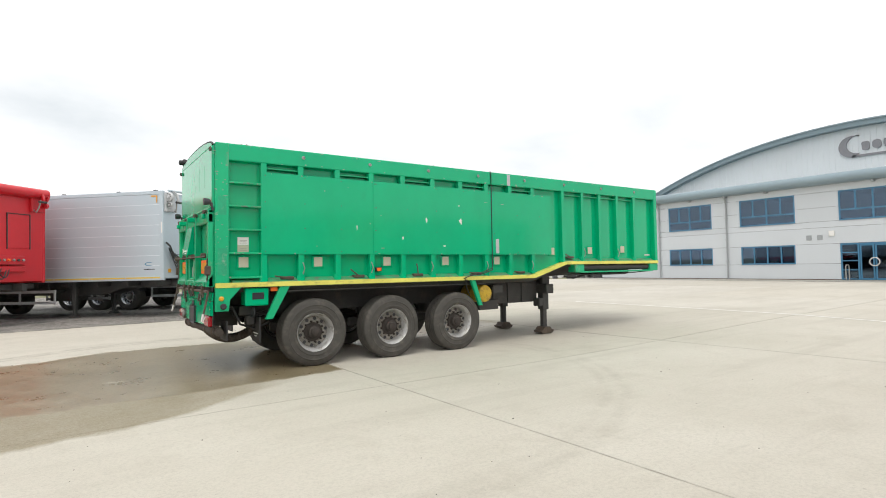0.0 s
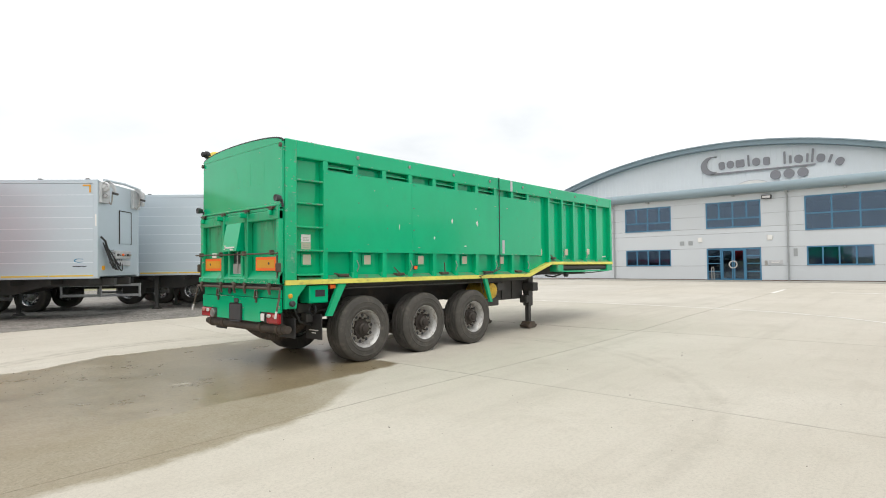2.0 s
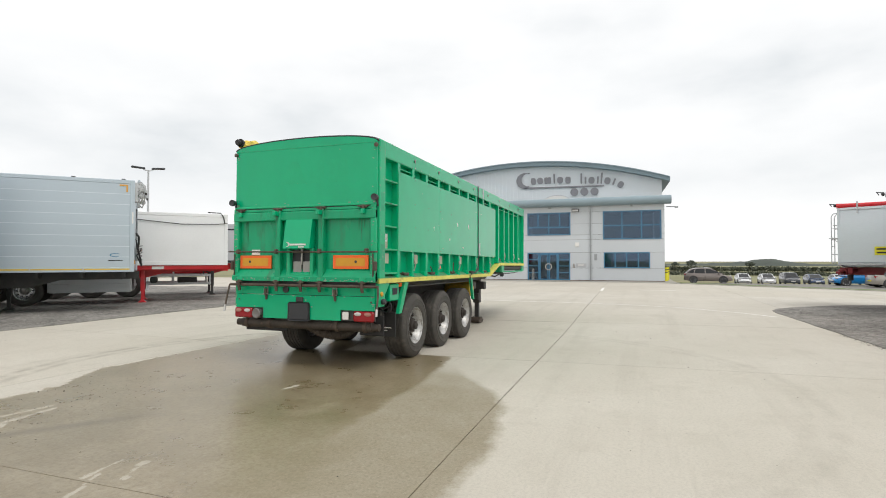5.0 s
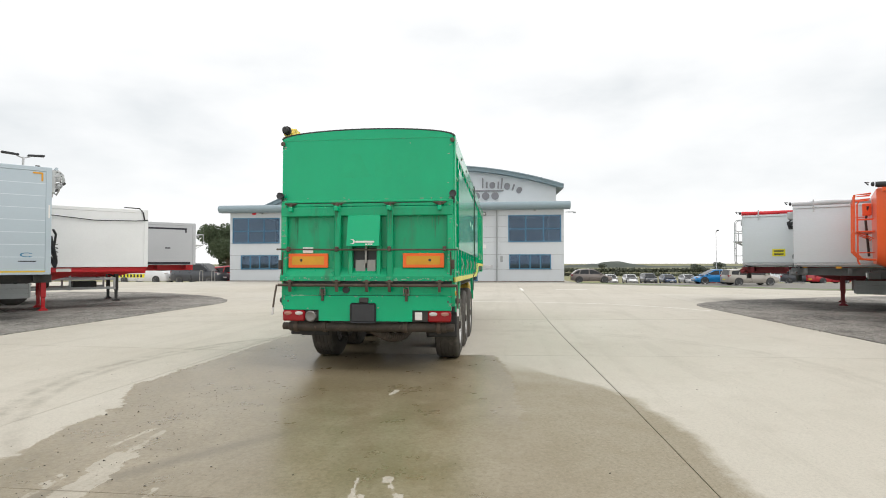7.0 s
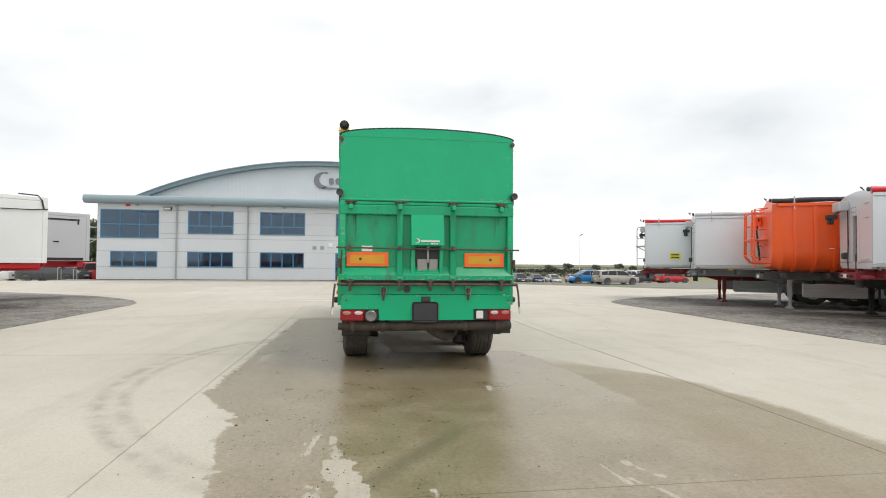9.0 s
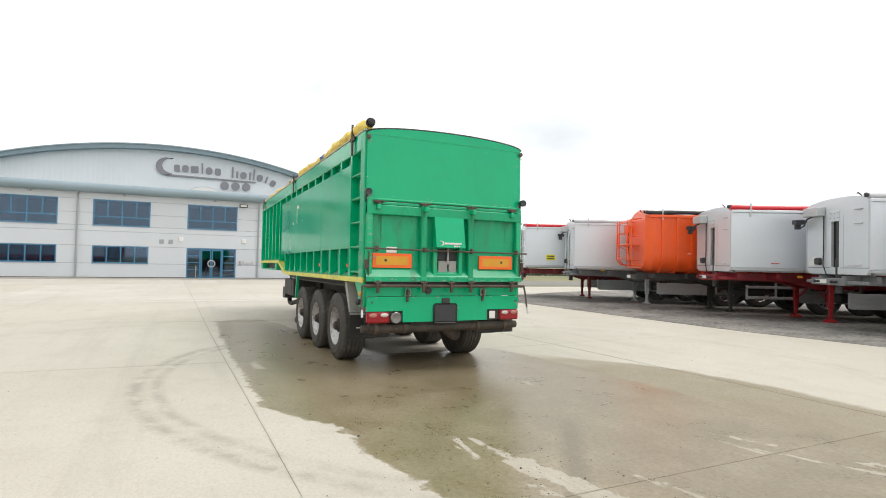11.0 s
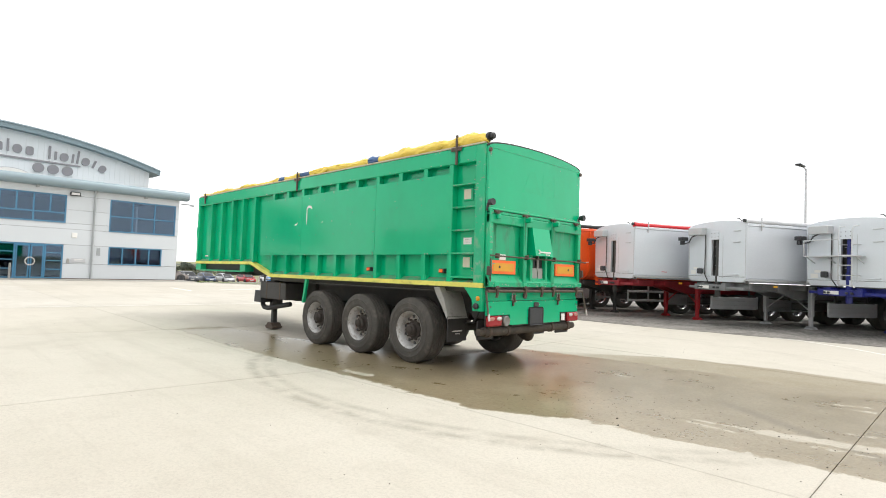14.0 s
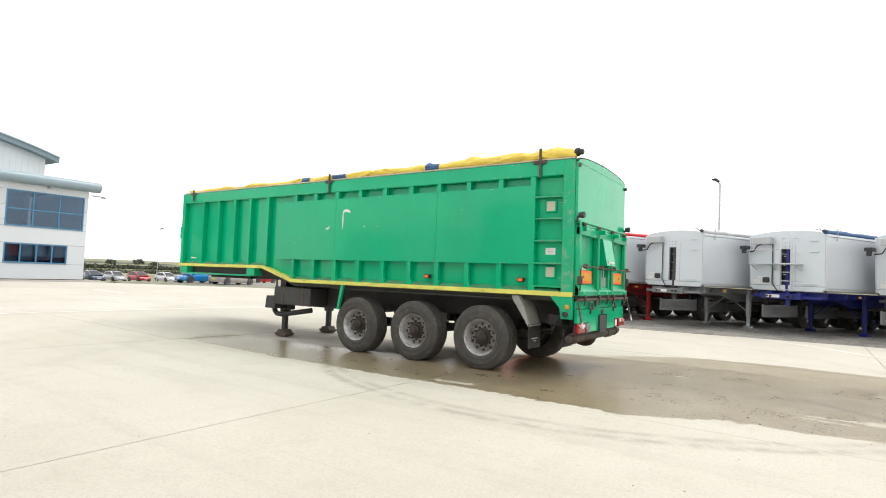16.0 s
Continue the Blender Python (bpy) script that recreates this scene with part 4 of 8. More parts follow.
def wheel_mesh(kind, r=0.53, w=0.385, rr=0.29):
    """Meshes of one road wheel, axle along y, outer face towards -y: tyre, rim, nut ring, hub."""
    key = (kind, r, w, rr)
    if key in WHEEL:
        return WHEEL[key]
    h = w / 2
    bm = bmesh.new()
    tread = []
    n = 5
    tw = w * 0.80
    for i in range(n):
        a = -tw / 2 + tw * i / n
        b = a + tw / n
        tread += [(r - 0.004, a), (r, a + 0.006), (r, b - 0.014), (r - 0.012, b - 0.012), (r - 0.012, b - 0.002)]
    ridges = [(rr + 0.058, -h * 1.03), (rr + 0.068, -h * 1.03), (rr + 0.074, -h * 1.005), (rr + 0.13, -h * 1.02), (rr + 0.134, -h * 1.045), (rr + 0.144, -h * 1.045), (rr + 0.148, -h * 1.01)] if r > 0.5 else [(rr + 0.05, -h * 1.02)]
    prof = [(rr, -h * 0.78), (rr + 0.02, -h * 0.95), (rr + 0.045, -h)] + ridges + [(r - 0.07, -h * 0.98), (r - 0.03, -h * 0.92), (r - 0.012, -h * 0.85)] + tread + \
           [(r - 0.012, h * 0.85), (r - 0.03, h * 0.92), (r - 0.07, h * 0.98), (rr + 0.11, h * 1.02), (rr + 0.05, h), (rr + 0.02, h * 0.95), (rr, h * 0.78)]
    lathe(bm, prof, 48, "y", closed=True)
    tyre = finish(bm, "tyre", TYRE, 28)
    bm = bmesh.new()
    m = {"steel": RIM, "alloy": ALLOY, "car": ALLOY}[kind]
    d = -h * 0.2 if kind != "car" else -h * 0.7
    lathe(bm, [(rr + 0.012, -h * 0.96), (rr + 0.014, -h * 0.90), (rr - 0.004, -h * 0.80), (rr - 0.02, -h * 0.66), (rr - 0.035, -h * 0.35), (rr - 0.05, d), (rr - 0.055, d + 0.03), (rr - 0.03, h * 0.5), (rr + 0.01, h * 0.8), (rr, h * 0.75), (rr - 0.01, h * 0.3), (rr - 0.01, -h * 0.5), (rr + 0.002, -h * 0.9)], 40, "y", closed=True)
    rim = finish(bm, "rim", m, 30)
    bm = bmesh.new()
    lathe(bm, [(rr - 0.045, d + 0.004), (rr - 0.06, d - 0.012), (rr - 0.09, d - 0.02), (rr - 0.13, d - 0.015), (0.06, d - 0.012), (0.05, d + 0.02), (rr - 0.1, d + 0.02)], 40, "y", closed=True)
    # hand holes round the disc
    first = len(bm.faces)
    for i in range(10):
        a = 2 * math.pi * (i + 0.5) / 10
        k = rr - 0.080
        lathe(bm, [(0.027, d - 0.024), (0.027, d - 0.010)], 12, "y", (k * math.cos(a), 0, k * math.sin(a)))
    for f in list(bm.faces)[first:]:
        f.material_index = 1
    disc = finish(bm, "wheel_disc", [DISC if kind == "steel" else m, BLACKPL], 30)
    bm = bmesh.new()
    if kind == "car":
        lathe(bm, [(0.04, d - 0.02), (0.035, d - 0.035), (0.01, d - 0.037)], 14, "y")
    else:
        lathe(bm, [(0.15, d - 0.01), (0.15, d - 0.03), (0.115, d - 0.035), (0.10, d - 0.05), (0.095, d - 0.10), (0.07, d - 0.115), (0.065, d - 0.15), (0.05, d - 0.158)], 24, "y")
    hub = finish(bm, "hub", HUB if kind != "alloy" else STEEL, 30)
    bm = bmesh.new()
    lathe(bm, [(0.016, d - 0.012), (0.016, d - 0.055), (0.010, d - 0.066)], 6, "y")
    WHEEL[key] = (tyre, rim, disc, hub, finish(bm, "wheel_nut", HUB if kind != "alloy" else STEEL, 30))
    return WHEEL[key]


def wheel(parent, kind, x, y, z, side, r=0.53, w=0.385, rr=0.29, spin=0.0, label=""):
    """A wheel as a part with its own pieces. side: -1 shows its face to -y, 1 to +y."""
    meshes = wheel_mesh(kind, r, w, rr)
    tyre = part("wheel", meshes[0], None, parent, label, pose(x, y, z, 0, spin, 0) @ pose(0, 0, 0, 0, 0, 180 if side > 0 else 0))
    for nm, me in zip(("rim", "wheel_disc", "hub"), meshes[1:4]):
        part(nm, me, None, tyre)
    if kind != "car":
        for i in range(10):
            a = 2 * math.pi * i / 10
            part("wheel_nut", meshes[4], None, tyre, "", pose(0.165 * math.cos(a), 0, 0.165 * math.sin(a)))
    return tyre


# ---- the green trailer ----
LEDGE = mat("grimy_green_ledge", (0.03, 0.32, 0.14), 0.6, 0, 0.2, 3, 20, 0.05, (0.17, 0.17, 0.12), 0.85, 0.46)
TX, TY, PITCH = 1.36, 9.45, 0.62
trailer = thing("bulk_tipping_trailer", pose(TX, TY, 0, 0, PITCH, 0), "worn green three-axle bulk trailer standing on its landing legs", "trailer")


def local_ground(x, y):
    return gz(TX + x, TY + y) + math.tan(radians(PITCH)) * x


RIBS = [0.69, 1.26, 1.87, 2.48, 3.09, 3.71, 4.33, 4.95, 5.56, 6.17]
FRIBS = [7.06, 7.68, 8.25, 8.87, 9.5]
for s in (-1, 1):
    def yy(a, b):
        return (min(s * a, s * b), max(s * a, s * b))
    bm = bmesh.new()
    prism(bm, [(0.03, 1.26), (6.17, 1.26), (7.12, 1.54), (10.36, 1.54), (10.36, 3.25), (0.03, 3.25)], "y", *yy(1.10, 1.14))
    wall = part("side_wall", bm, GREEN, trailer)
    bm = bmesh.new()
    box(bm, 0.0, 10.385, *yy(1.09, 1.25), 3.08, 3.325, 0.012)
    part("top_rail", bm, GREEN, trailer)
    bm = bmesh.new()
    box(bm, 0.0, 0.19, *yy(1.09, 1.256), 1.22, 3.322, 0.012)
    part("corner_post", bm, GREEN_WORN, trailer, "scuffed green rear corner post")
    bm = bmesh.new()
    box(bm, 10.27, 10.384, *yy(1.09, 1.254), 1.5, 3.324, 0.012)
    part("front_post", bm, GREEN, trailer)
    for x in RIBS:
        bm = bmesh.new()
        box(bm, x - 0.045, x + 0.045, *yy(1.135, 1.246), 1.30 if x < 6 else 1.33, 3.085, 0.006)
        box(bm, x - 0.06, x + 0.06, *yy(1.137, 1.235), 1.30 if x < 6 else 1.34, 1.40, 0.01)
        part("rib", bm, GREEN, trailer)
    for x in FRIBS:
        bm = bmesh.new()
        box(bm, x - 0.04, x + 0.04, *yy(1.135, 1.248), 1.56, 3.085, 0.006)
        box(bm, x - 0.055, x + 0.055, *yy(1.137, 1.235), 1.56, 1.66, 0.01)
        part("rib", bm, GREEN, trailer)
    # sloping grimy ledges at the foot of each bay
    allr = [0.19] + RIBS
    for a, b in zip(allr, allr[1:]):
        bm = bmesh.new()
        prism(bm, [(s * 1.13, 1.28), (s * 1.243, 1.28), (s * 1.243, 1.308), (s * 1.142, 1.365)], "x", a + 0.046, b - 0.046)
        part("bay_ledge", bm, LEDGE, trailer)
    allr = [6.25] + FRIBS + [10.27]
    for a, b in zip(allr[1:], allr[2:]):
        bm = bmesh.new()
        prism(bm, [(s * 1.13, 1.55), (s * 1.243, 1.55), (s * 1.243, 1.575), (s * 1.142, 1.63)], "x", a + 0.042, b - 0.042)
        part("bay_ledge", bm, LEDGE, trailer)
    # riveted sheets over the ribs
    xs = [0.645, 2.5, 4.95, 6.68] if s > 0 else [0.645, 2.5, 5.07, 6.68]
    for a, b in zip(xs, xs[1:]):
        bm = bmesh.new()
        box(bm, a + 0.002, b - 0.002, *yy(1.247, 1.256), 1.715, 2.945, 0.002)
        sh = part("sheet", bm, GREEN, trailer)
        bm = bmesh.new()
        lathe(bm, [(0.009, s * 1.2575), (0.006, s * 1.260)], 6, "y")
        rivet = finish(bm, "rivet", DARK)
        for i in range(int((b - a) / 0.61) + 1):
            for z in (1.76, 2.12, 2.5, 2.9):
                part("rivet", rivet, None, sh, "", pose(a + 0.06 + i * 0.61, 0, z))
    # filler plate and upper slot rails
    for a, b in list(zip(RIBS, RIBS[1:]))[::2] + list(zip(FRIBS, FRIBS[1:])):
        if s < 0:
            boxes("slot_rail", [(a + 0.05, b - 0.05, *yy(1.14, 1.225), 3.0, 3.015)], GREEN_WORN, trailer)
    # yellow marking strip that steps up with the floor
    bm = bmesh.new()
    prism(bm, [(0.0, 1.235), (6.19, 1.235), (7.13, 1.505), (10.385, 1.505), (10.385, 1.572), (7.10, 1.572), (6.16, 1.305), (0.0, 1.305)], "y", *yy(1.12, 1.262))
    part("marking_strip", bm, YELLOW, trailer, "dirty yellow marking strip along the bottom edge")
    # front under-frame with a dark recess
    bm = bmesh.new()
    box(bm, 7.42, 7.70, *yy(1.02, 1.245), 1.33, 1.506, 0.01)
    box(bm, 10.06, 10.38, *yy(1.02, 1.245), 1.33, 1.506, 0.01)
    box(bm, 7.6, 10.2, *yy(1.05, 1.235), 1.315, 1.35, 0.006)
    part("front_rail", bm, GREEN_WORN, trailer)
    bm = bmesh.new()
    if s < 0:
        rod(bm, [(7.66, s * 1.16, 1.435), (8.5, s * 1.165, 1.43), (9.4, s * 1.16, 1.432), (10.04, s * 1.16, 1.43)], 0.068, 14)
    else:
        # on the nearside a plain black box fills the recess instead
        box(bm, 7.72, 10.04, *yy(0.98, 1.10), 1.36, 1.50)
    part("rolled_net", bm, RUBBER, trailer, "black rolled cover stowed under the floor" if s < 0 else "")
    # ladder rungs between the corner post and the first rib
    for z in (2.76, 2.42, 2.075, 1.73, 1.375):
        bm = bmesh.new()
        box(bm, 0.185, 0.66, *yy(1.145, 1.243), z - 0.012, z + 0.014, 0.005)
        part("ladder_rung", bm, GREEN_WORN, trailer)
    # strut plates behind and before the wheels
    for x0, x1, w in (((1.0, 0.76, 0.075), (4.60, 4.78, 0.05)) if s < 0 else ((4.70, 4.80, 0.036),)):
        bm = bmesh.new()
        prism(bm, [(x0 - w, 1.23), (x0 + w, 1.23), (x1 + w * 0.7, 0.75), (x1 - w * 0.7, 0.75)], "y", *yy(1.19, 1.245))
        part("strut", bm, GREEN_WORN, trailer)
    # rear lower bracket
    bm = bmesh.new()
    prism(bm, [(0.0, 1.24), (0.36, 1.24), (0.20, 1.06), (0.18, 0.90), (0.0, 0.90)], "y", *yy(1.19, 1.252))
    br = part("rear_bracket", bm, GREEN_WORN, trailer)
    bm = bmesh.new()
    lathe(bm, [(0.035, s * 1.25), (0.035, s * 1.262), (0.02, s * 1.275)], 16, "y", (0.08, 0, 1.08))
    part("marker_lamp", bm, AMBER, br, "round amber marker lamp")
    bm = bmesh.new()
    lathe(bm, [(0.04, s * 1.25), (0.045, s * 1.29), (0.03, s * 1.31)], 14, "y", (0.10, 0, 0.97))
    part("hose_coupling", bm, BLACKPL, br)

# rivet-like eyes along the top rail of the offside wall
for x in (1.3, 2.45, 3.62, 4.75, 5.95, 7.1, 8.3, 9.5):
    bm = bmesh.new()
    lathe(bm, [(0.028, -1.252), (0.028, -1.262), (0.016, -1.264), (0.014, -1.256)], 14, "y", (x, 0, 3.22))
    part("rope_eye", bm, STEEL, trailer)
# floor, headboard
bm = bmesh.new()
prism(bm, [(0.03, 1.24), (6.17, 1.24), (7.12, 1.52), (10.36, 1.52), (10.36, 1.45), (7.2, 1.45), (6.25, 1.16), (0.03, 1.16)], "y", -1.095, 1.095)
part("floor", bm, DARK, trailer)
bm = bmesh.new()
prism(bm, [(-1.09, 1.5), (1.09, 1.5), (1.09, 3.3)] + [(1.09 * math.cos(a), 3.3 + 0.11 * math.sin(a)) for a in np.linspace(0.1, math.pi - 0.1, 14)] + [(-1.09, 3.3)], "x", 10.30, 10.36)
part("headboard", bm, GREEN, trailer)
boxes("front_bracket", [(10.37, 10.46, 1.1, 1.24, 2.2, 2.5), (10.37, 10.43, 1.12, 1.22, 2.9, 3.0)], GREEN, trailer, 0.01)

# ---- rear of the trailer ----
rear = bmesh.new()
arcz = [(1.235 * math.cos(a), 3.275 + 0.125 * math.sin(a)) for a in np.linspace(0.02, math.pi - 0.02, 22)]
prism(rear, [(-1.235, 2.385), (1.235, 2.385)] + arcz, "x", -0.045, -0.005)
flap = part("upper_door", rear, GREEN, trailer, "plain green upper rear flap with faint ghost marks")
bm = bmesh.new()
rod(bm, [(-0.03, 1.25 * math.cos(a), 3.282 + 0.128 * math.sin(a)) for a in np.linspace(0.0, math.pi, 24)], 0.014, 8)
part("top_seal", bm, RUBBER, flap)
boxes("fold_seam", [(-0.049, -0.0445, -1.2, 1.2, 3.262, 3.270)], GREEN_WORN, flap)
boxes("flap_lip", [(-0.075, -0.03, -1.235, 1.235, 2.36, 2.39)], GREEN_WORN, flap, 0.008)
# faint ghost shapes left by removed marks
bm = bmesh.new()
for pts in ([(0.42, 2.72), (0.22, 3.06), (0.10, 3.06), (-0.06, 2.72)], [(-0.12, 2.72), (-0.12, 3.06), (-0.36, 3.06), (-0.36, 2.72)], [(-0.44, 2.72), (-0.44, 3.06), (-0.76, 3.06), (-0.76, 2.72)]):
    prism(bm, pts, "x", -0.0462, -0.0448)
part("ghost_mark", bm, GREEN_GHOST, flap, "faint darker blocks where marks were removed", smooth=0)

gate = part("tailgate", (lambda b: (box(b, -0.02, 0.0, -1.22, 1.22, 1.26, 2.37), b)[1])(bmesh.new()), GREEN_GRIMY, trailer)
bm = bmesh.new()
box(bm, -0.10, -0.02, -1.235, 1.235, 2.165, 2.30, 0.012)
box(bm, -0.085, -0.02, -1.235, 1.235, 2.305, 2.345, 0.006)
part("tailgate_top_beam", bm, GREEN_GRIMY, gate)
# black strip stands in for the shadow line under the flap's lower edge
boxes("gate_seal", [(-0.058, -0.021, -1.23, 1.23, 2.3465, 2.3595)], RUBBER, gate)
# black strip paints the shaded gap below the tailgate
boxes("gap_seal", [(-0.05, -0.021, -1.21, 1.21, 1.19, 1.248)], RUBBER, gate)
for a, b in ((1.15, 1.235), (-1.235, -1.15)):
    boxes("tailgate_stile", [(-0.09, -0.021, a, b, 1.25, 2.36)], GREEN_WORN, gate, 0.01)
for y in (0.40, -0.35):
    bm = bmesh.new()
    box(bm, -0.115, -0.02, y - 0.045, y + 0.045, 1.27, 2.36, 0.012)
    part("tailgate_rib", bm, GREEN_GRIMY, gate)
bm = bmesh.new()
prism(bm, [(-0.022, 1.44), (-0.115, 1.32), (-0.115, 1.255), (-0.022, 1.255)], "y", -1.235, 1.235)
part("tailgate_foot", bm, GREEN_GRIMY, gate)
# discharge hatch
bm = bmesh.new()
prism(bm, [(-0.03, 2.20), (-0.12, 2.17), (-0.20, 1.74), (-0.17, 1.735), (-0.03, 1.76)], "y", -0.215, 0.245)
hatch = part("hatch_cover", bm, GREEN, gate, "sloping green hatch cover")
boxes("print_bar", [(-0.2005, -0.19, -0.15, 0.115, 1.785, 1.81)] + [(-0.203, -0.19, y - 0.013, y + 0.013, 1.753, 1.772) for y in (-0.11, -0.075, -0.04)], WHITEPLATE, hatch)
bm = bmesh.new()
prism(bm, [(0.165 + 0.04 * math.cos(a), 1.80 + 0.035 * math.sin(a)) for a in np.linspace(1.0, 5.3, 12)] + [(0.172 + 0.026 * math.cos(a), 1.80 + 0.026 * math.sin(a)) for a in np.linspace(5.0, 1.3, 10)], "x", -0.200, -0.19)
part("print_crescent", bm, WHITEPLATE, hatch)
boxes("hatch_opening", [(-0.028, -0.0225, -0.19, 0.19, 1.34, 1.72)], BLACKPL, gate)
boxes("hatch_frame", [(-0.10, -0.02, 0.185, 0.245, 1.33, 1.75), (-0.10, -0.02, -0.215, -0.16, 1.33, 1.75), (-0.10, -0.02, -0.16, 0.19, 1.33, 1.37)], GREEN_WORN, gate, 0.008)
boxes("hatch_plate", [(-0.06, -0.03, 0.01, 0.15, 1.38, 1.55), (-0.06, -0.03, -0.14, -0.02, 1.38, 1.55)], GREYPL, gate, 0.004, "grey sliding hatch plates")
boxes("hatch_rod", [(-0.07, -0.04, -0.015, 0.015, 1.5, 1.74)], STEEL, gate, 0.004)
# reflector boards
for a, b in ((0.555, 1.135), (-1.105, -0.525)):
    rb = boxes("reflector_board", [(-0.050, -0.022, a, b, 1.44, 1.64)], REFL, gate, 0.004, "orange and amber rear reflector board")
    boxes("reflector_field", [(-0.054, -0.049, a + 0.055, b - 0.05, 1.48, 1.60)], AMBER, rb, 0.001)
    bm = bmesh.new()
    cy = (a + b) / 2 + (0.10 if a > 0 else -0.09)
    lathe(bm, [(0.02, -0.058), (0.02, -0.053)], 14, "x", (0, cy, 1.545))
    part("stamp", bm, DARK, rb)
boxes("notice_label", [(-0.034, -0.022, 0.78, 0.93, 1.65, 1.73)], WHITEPLATE, gate, 0.002, "small white notice label")
# locking bars and clamps
bm = bmesh.new()
rod(bm, [(-0.15, 1.27, 1.70), (-0.15, 0.2, 1.69), (-0.15, -1.30, 1.685)], 0.012, 10)
lb = part("locking_bar", bm, RUST, gate, "rusty horizontal locking bar")
for y in (1.1, 0.40, -0.35, -1.12):
    bm = bmesh.new()
    box(bm, -0.17, -0.10, y - 0.022, y + 0.022, 1.665, 1.735, 0.01)
    part("clamp", bm, RUST, lb)
bm = bmesh.new()
rod(bm, [(-0.11, 1.26, 1.195), (-0.11, -1.28, 1.19)], 0.021, 12)
lb = part("locking_bar", bm, RUST, gate, "thick rusty lower locking shaft")
for y in (1.08, 0.40, -0.03, -0.35, -1.05):
    bm = bmesh.new()
    prism(bm, [(-0.10, 1.26), (-0.145, 1.27), (-0.155, 1.18), (-0.13, 1.10), (-0.115, 1.105), (-0.125, 1.17), (-0.10, 1.2)], "y", y - 0.02, y + 0.02)
    rod(bm, [(-0.14, y - 0.05, 1.24), (-0.14, y + 0.05, 1.24)], 0.012, 8)
    part("claw", bm, RUST, lb)
    boxes("hinge_plate", [(-0.125, -0.115, y - 0.05, y + 0.05, 1.255, 1.315)], GREEN_WORN, gate, 0.006)
for y in (1.08, 0.40, -0.35, -1.05):
    bm = bmesh.new()
    box(bm, -0.12, -0.05, y - 0.06, y + 0.06, 2.318, 2.35, 0.008)
    box(bm, -0.13, -0.10, y - 0.02, y + 0.02, 2.24, 2.36, 0.008)
    rod(bm, [(-0.115, y - 0.085, 2.345), (-0.115, y + 0.085, 2.345)], 0.012, 8)
    part("hinge", bm, RUST, gate)
    boxes("hinge_lug", [(-0.22 if abs(y) < 0.6 else -0.15, -0.10, y - 0.03, y + 0.03, 2.23, 2.30)], GREEN, gate, 0.01)
# hook levers at the sides of the tailgate
for s in (1, -1):
    bm = bmesh.new()
    rod(bm, [(-0.098, s * 1.20, 1.66), (-0.10, s * 1.205, 1.5), (-0.10, s * 1.205, 1.25)], 0.010, 8)
    box(bm, -0.14, -0.06, s * 1.235 - 0.02, s * 1.235 + 0.02, 1.42, 1.55, 0.01)
    part("side_latch", bm, RUST, gate)
    bm = bmesh.new()
    rod(bm, [(-0.10, s * 1.285, 1.2), (-0.13, s * 1.30, 1.05), (-0.17, s * (1.30 if s < 0 else 1.31), 0.86)], 0.014, 8)
    lever = part("lever", bm, RUST, trailer, "rusty hand lever with a pale grip")
    bm = bmesh.new()
    rod(bm, [(-0.17, s * 1.303, 0.88), (-0.19, s * 1.308, 0.78)], 0.016, 8)
    part("grip", bm, CLEARLAMP, lever)
# work lamps at the hinge line
for s in (1, -1):
    bm = bmesh.new()
    lathe(bm, [(0.02, -0.02), (0.040, -0.03), (0.05, -0.08), (0.048, -0.11), (0.038, -0.105)], 16, "x", (-0.04, s * 1.235, 2.46))
    rod(bm, [(-0.05, s * 1.235, 2.45), (-0.03, s * 1.235, 2.34)], 0.018, 8)
    part("work_lamp", bm, BLACKPL, trailer, "round black work lamp")
# lower rear panel
bm = bmesh.new()
prism(bm, [(-1.205, 1.045), (1.205, 1.045), (1.205, 0.845), (0.68, 0.845), (0.68, 0.69), (-0.66, 0.69), (-0.66, 0.845), (-1.205, 0.845)], "x", -0.06, -0.02)
valance = part("rear_panel", bm, GREEN, trailer)
boxes("panel_gap", [(-0.03, -0.015, -1.2, 1.2, 1.05, 1.17)], GREEN, valance)
boxes("bolt", [(-0.064, -0.06, y - 0.012, y + 0.012, 0.955, 0.98) for y in (1.13, -1.16)], DARK, valance)
for y in (0.62, -0.58):
    bm = bmesh.new()
    box(bm, -0.085, -0.06, y - 0.018, y + 0.018, 0.97, 1.12, 0.006)
    rod(bm, [(-0.09, y, 1.14), (-0.1, y, 1.03)], 0.014, 8)
    box(bm, -0.08, -0.06, y - 0.03, y + 0.03, 1.09, 1.14, 0.006)
    part("toggle_latch", bm, RUST, valance)
    bm = bmesh.new()
    rod(bm, [(-0.075, y - 0.035, 1.05), (-0.082, y - 0.036, 1.13), (-0.075, y - 0.030, 1.165), (-0.075, y + 0.030, 1.165), (-0.082, y + 0.036, 1.13), (-0.075, y + 0.035, 1.05)], 0.006, 6)
    rod(bm, [(-0.085, y - 0.04, 1.06), (-0.085, y + 0.04, 1.06)], 0.008, 6)
    part("wire_loop", bm, STEEL, valance)
bm = bmesh.new()
lathe(bm, [(0.05, -0.035), (0.05, -0.05), (0.035, -0.052)], 18, "x", (0, 0.29, 1.125))
part("socket", bm, BLACKPL, valance)
boxes("lamp_recess", [(-0.03, -0.018, 0.68, 1.21, 0.69, 0.845), (-0.03, -0.018, -1.21, -0.66, 0.69, 0.845)], DARK, valance)
INDIC = mat("pinkish_lens", (0.45, 0.20, 0.16), 0.2)
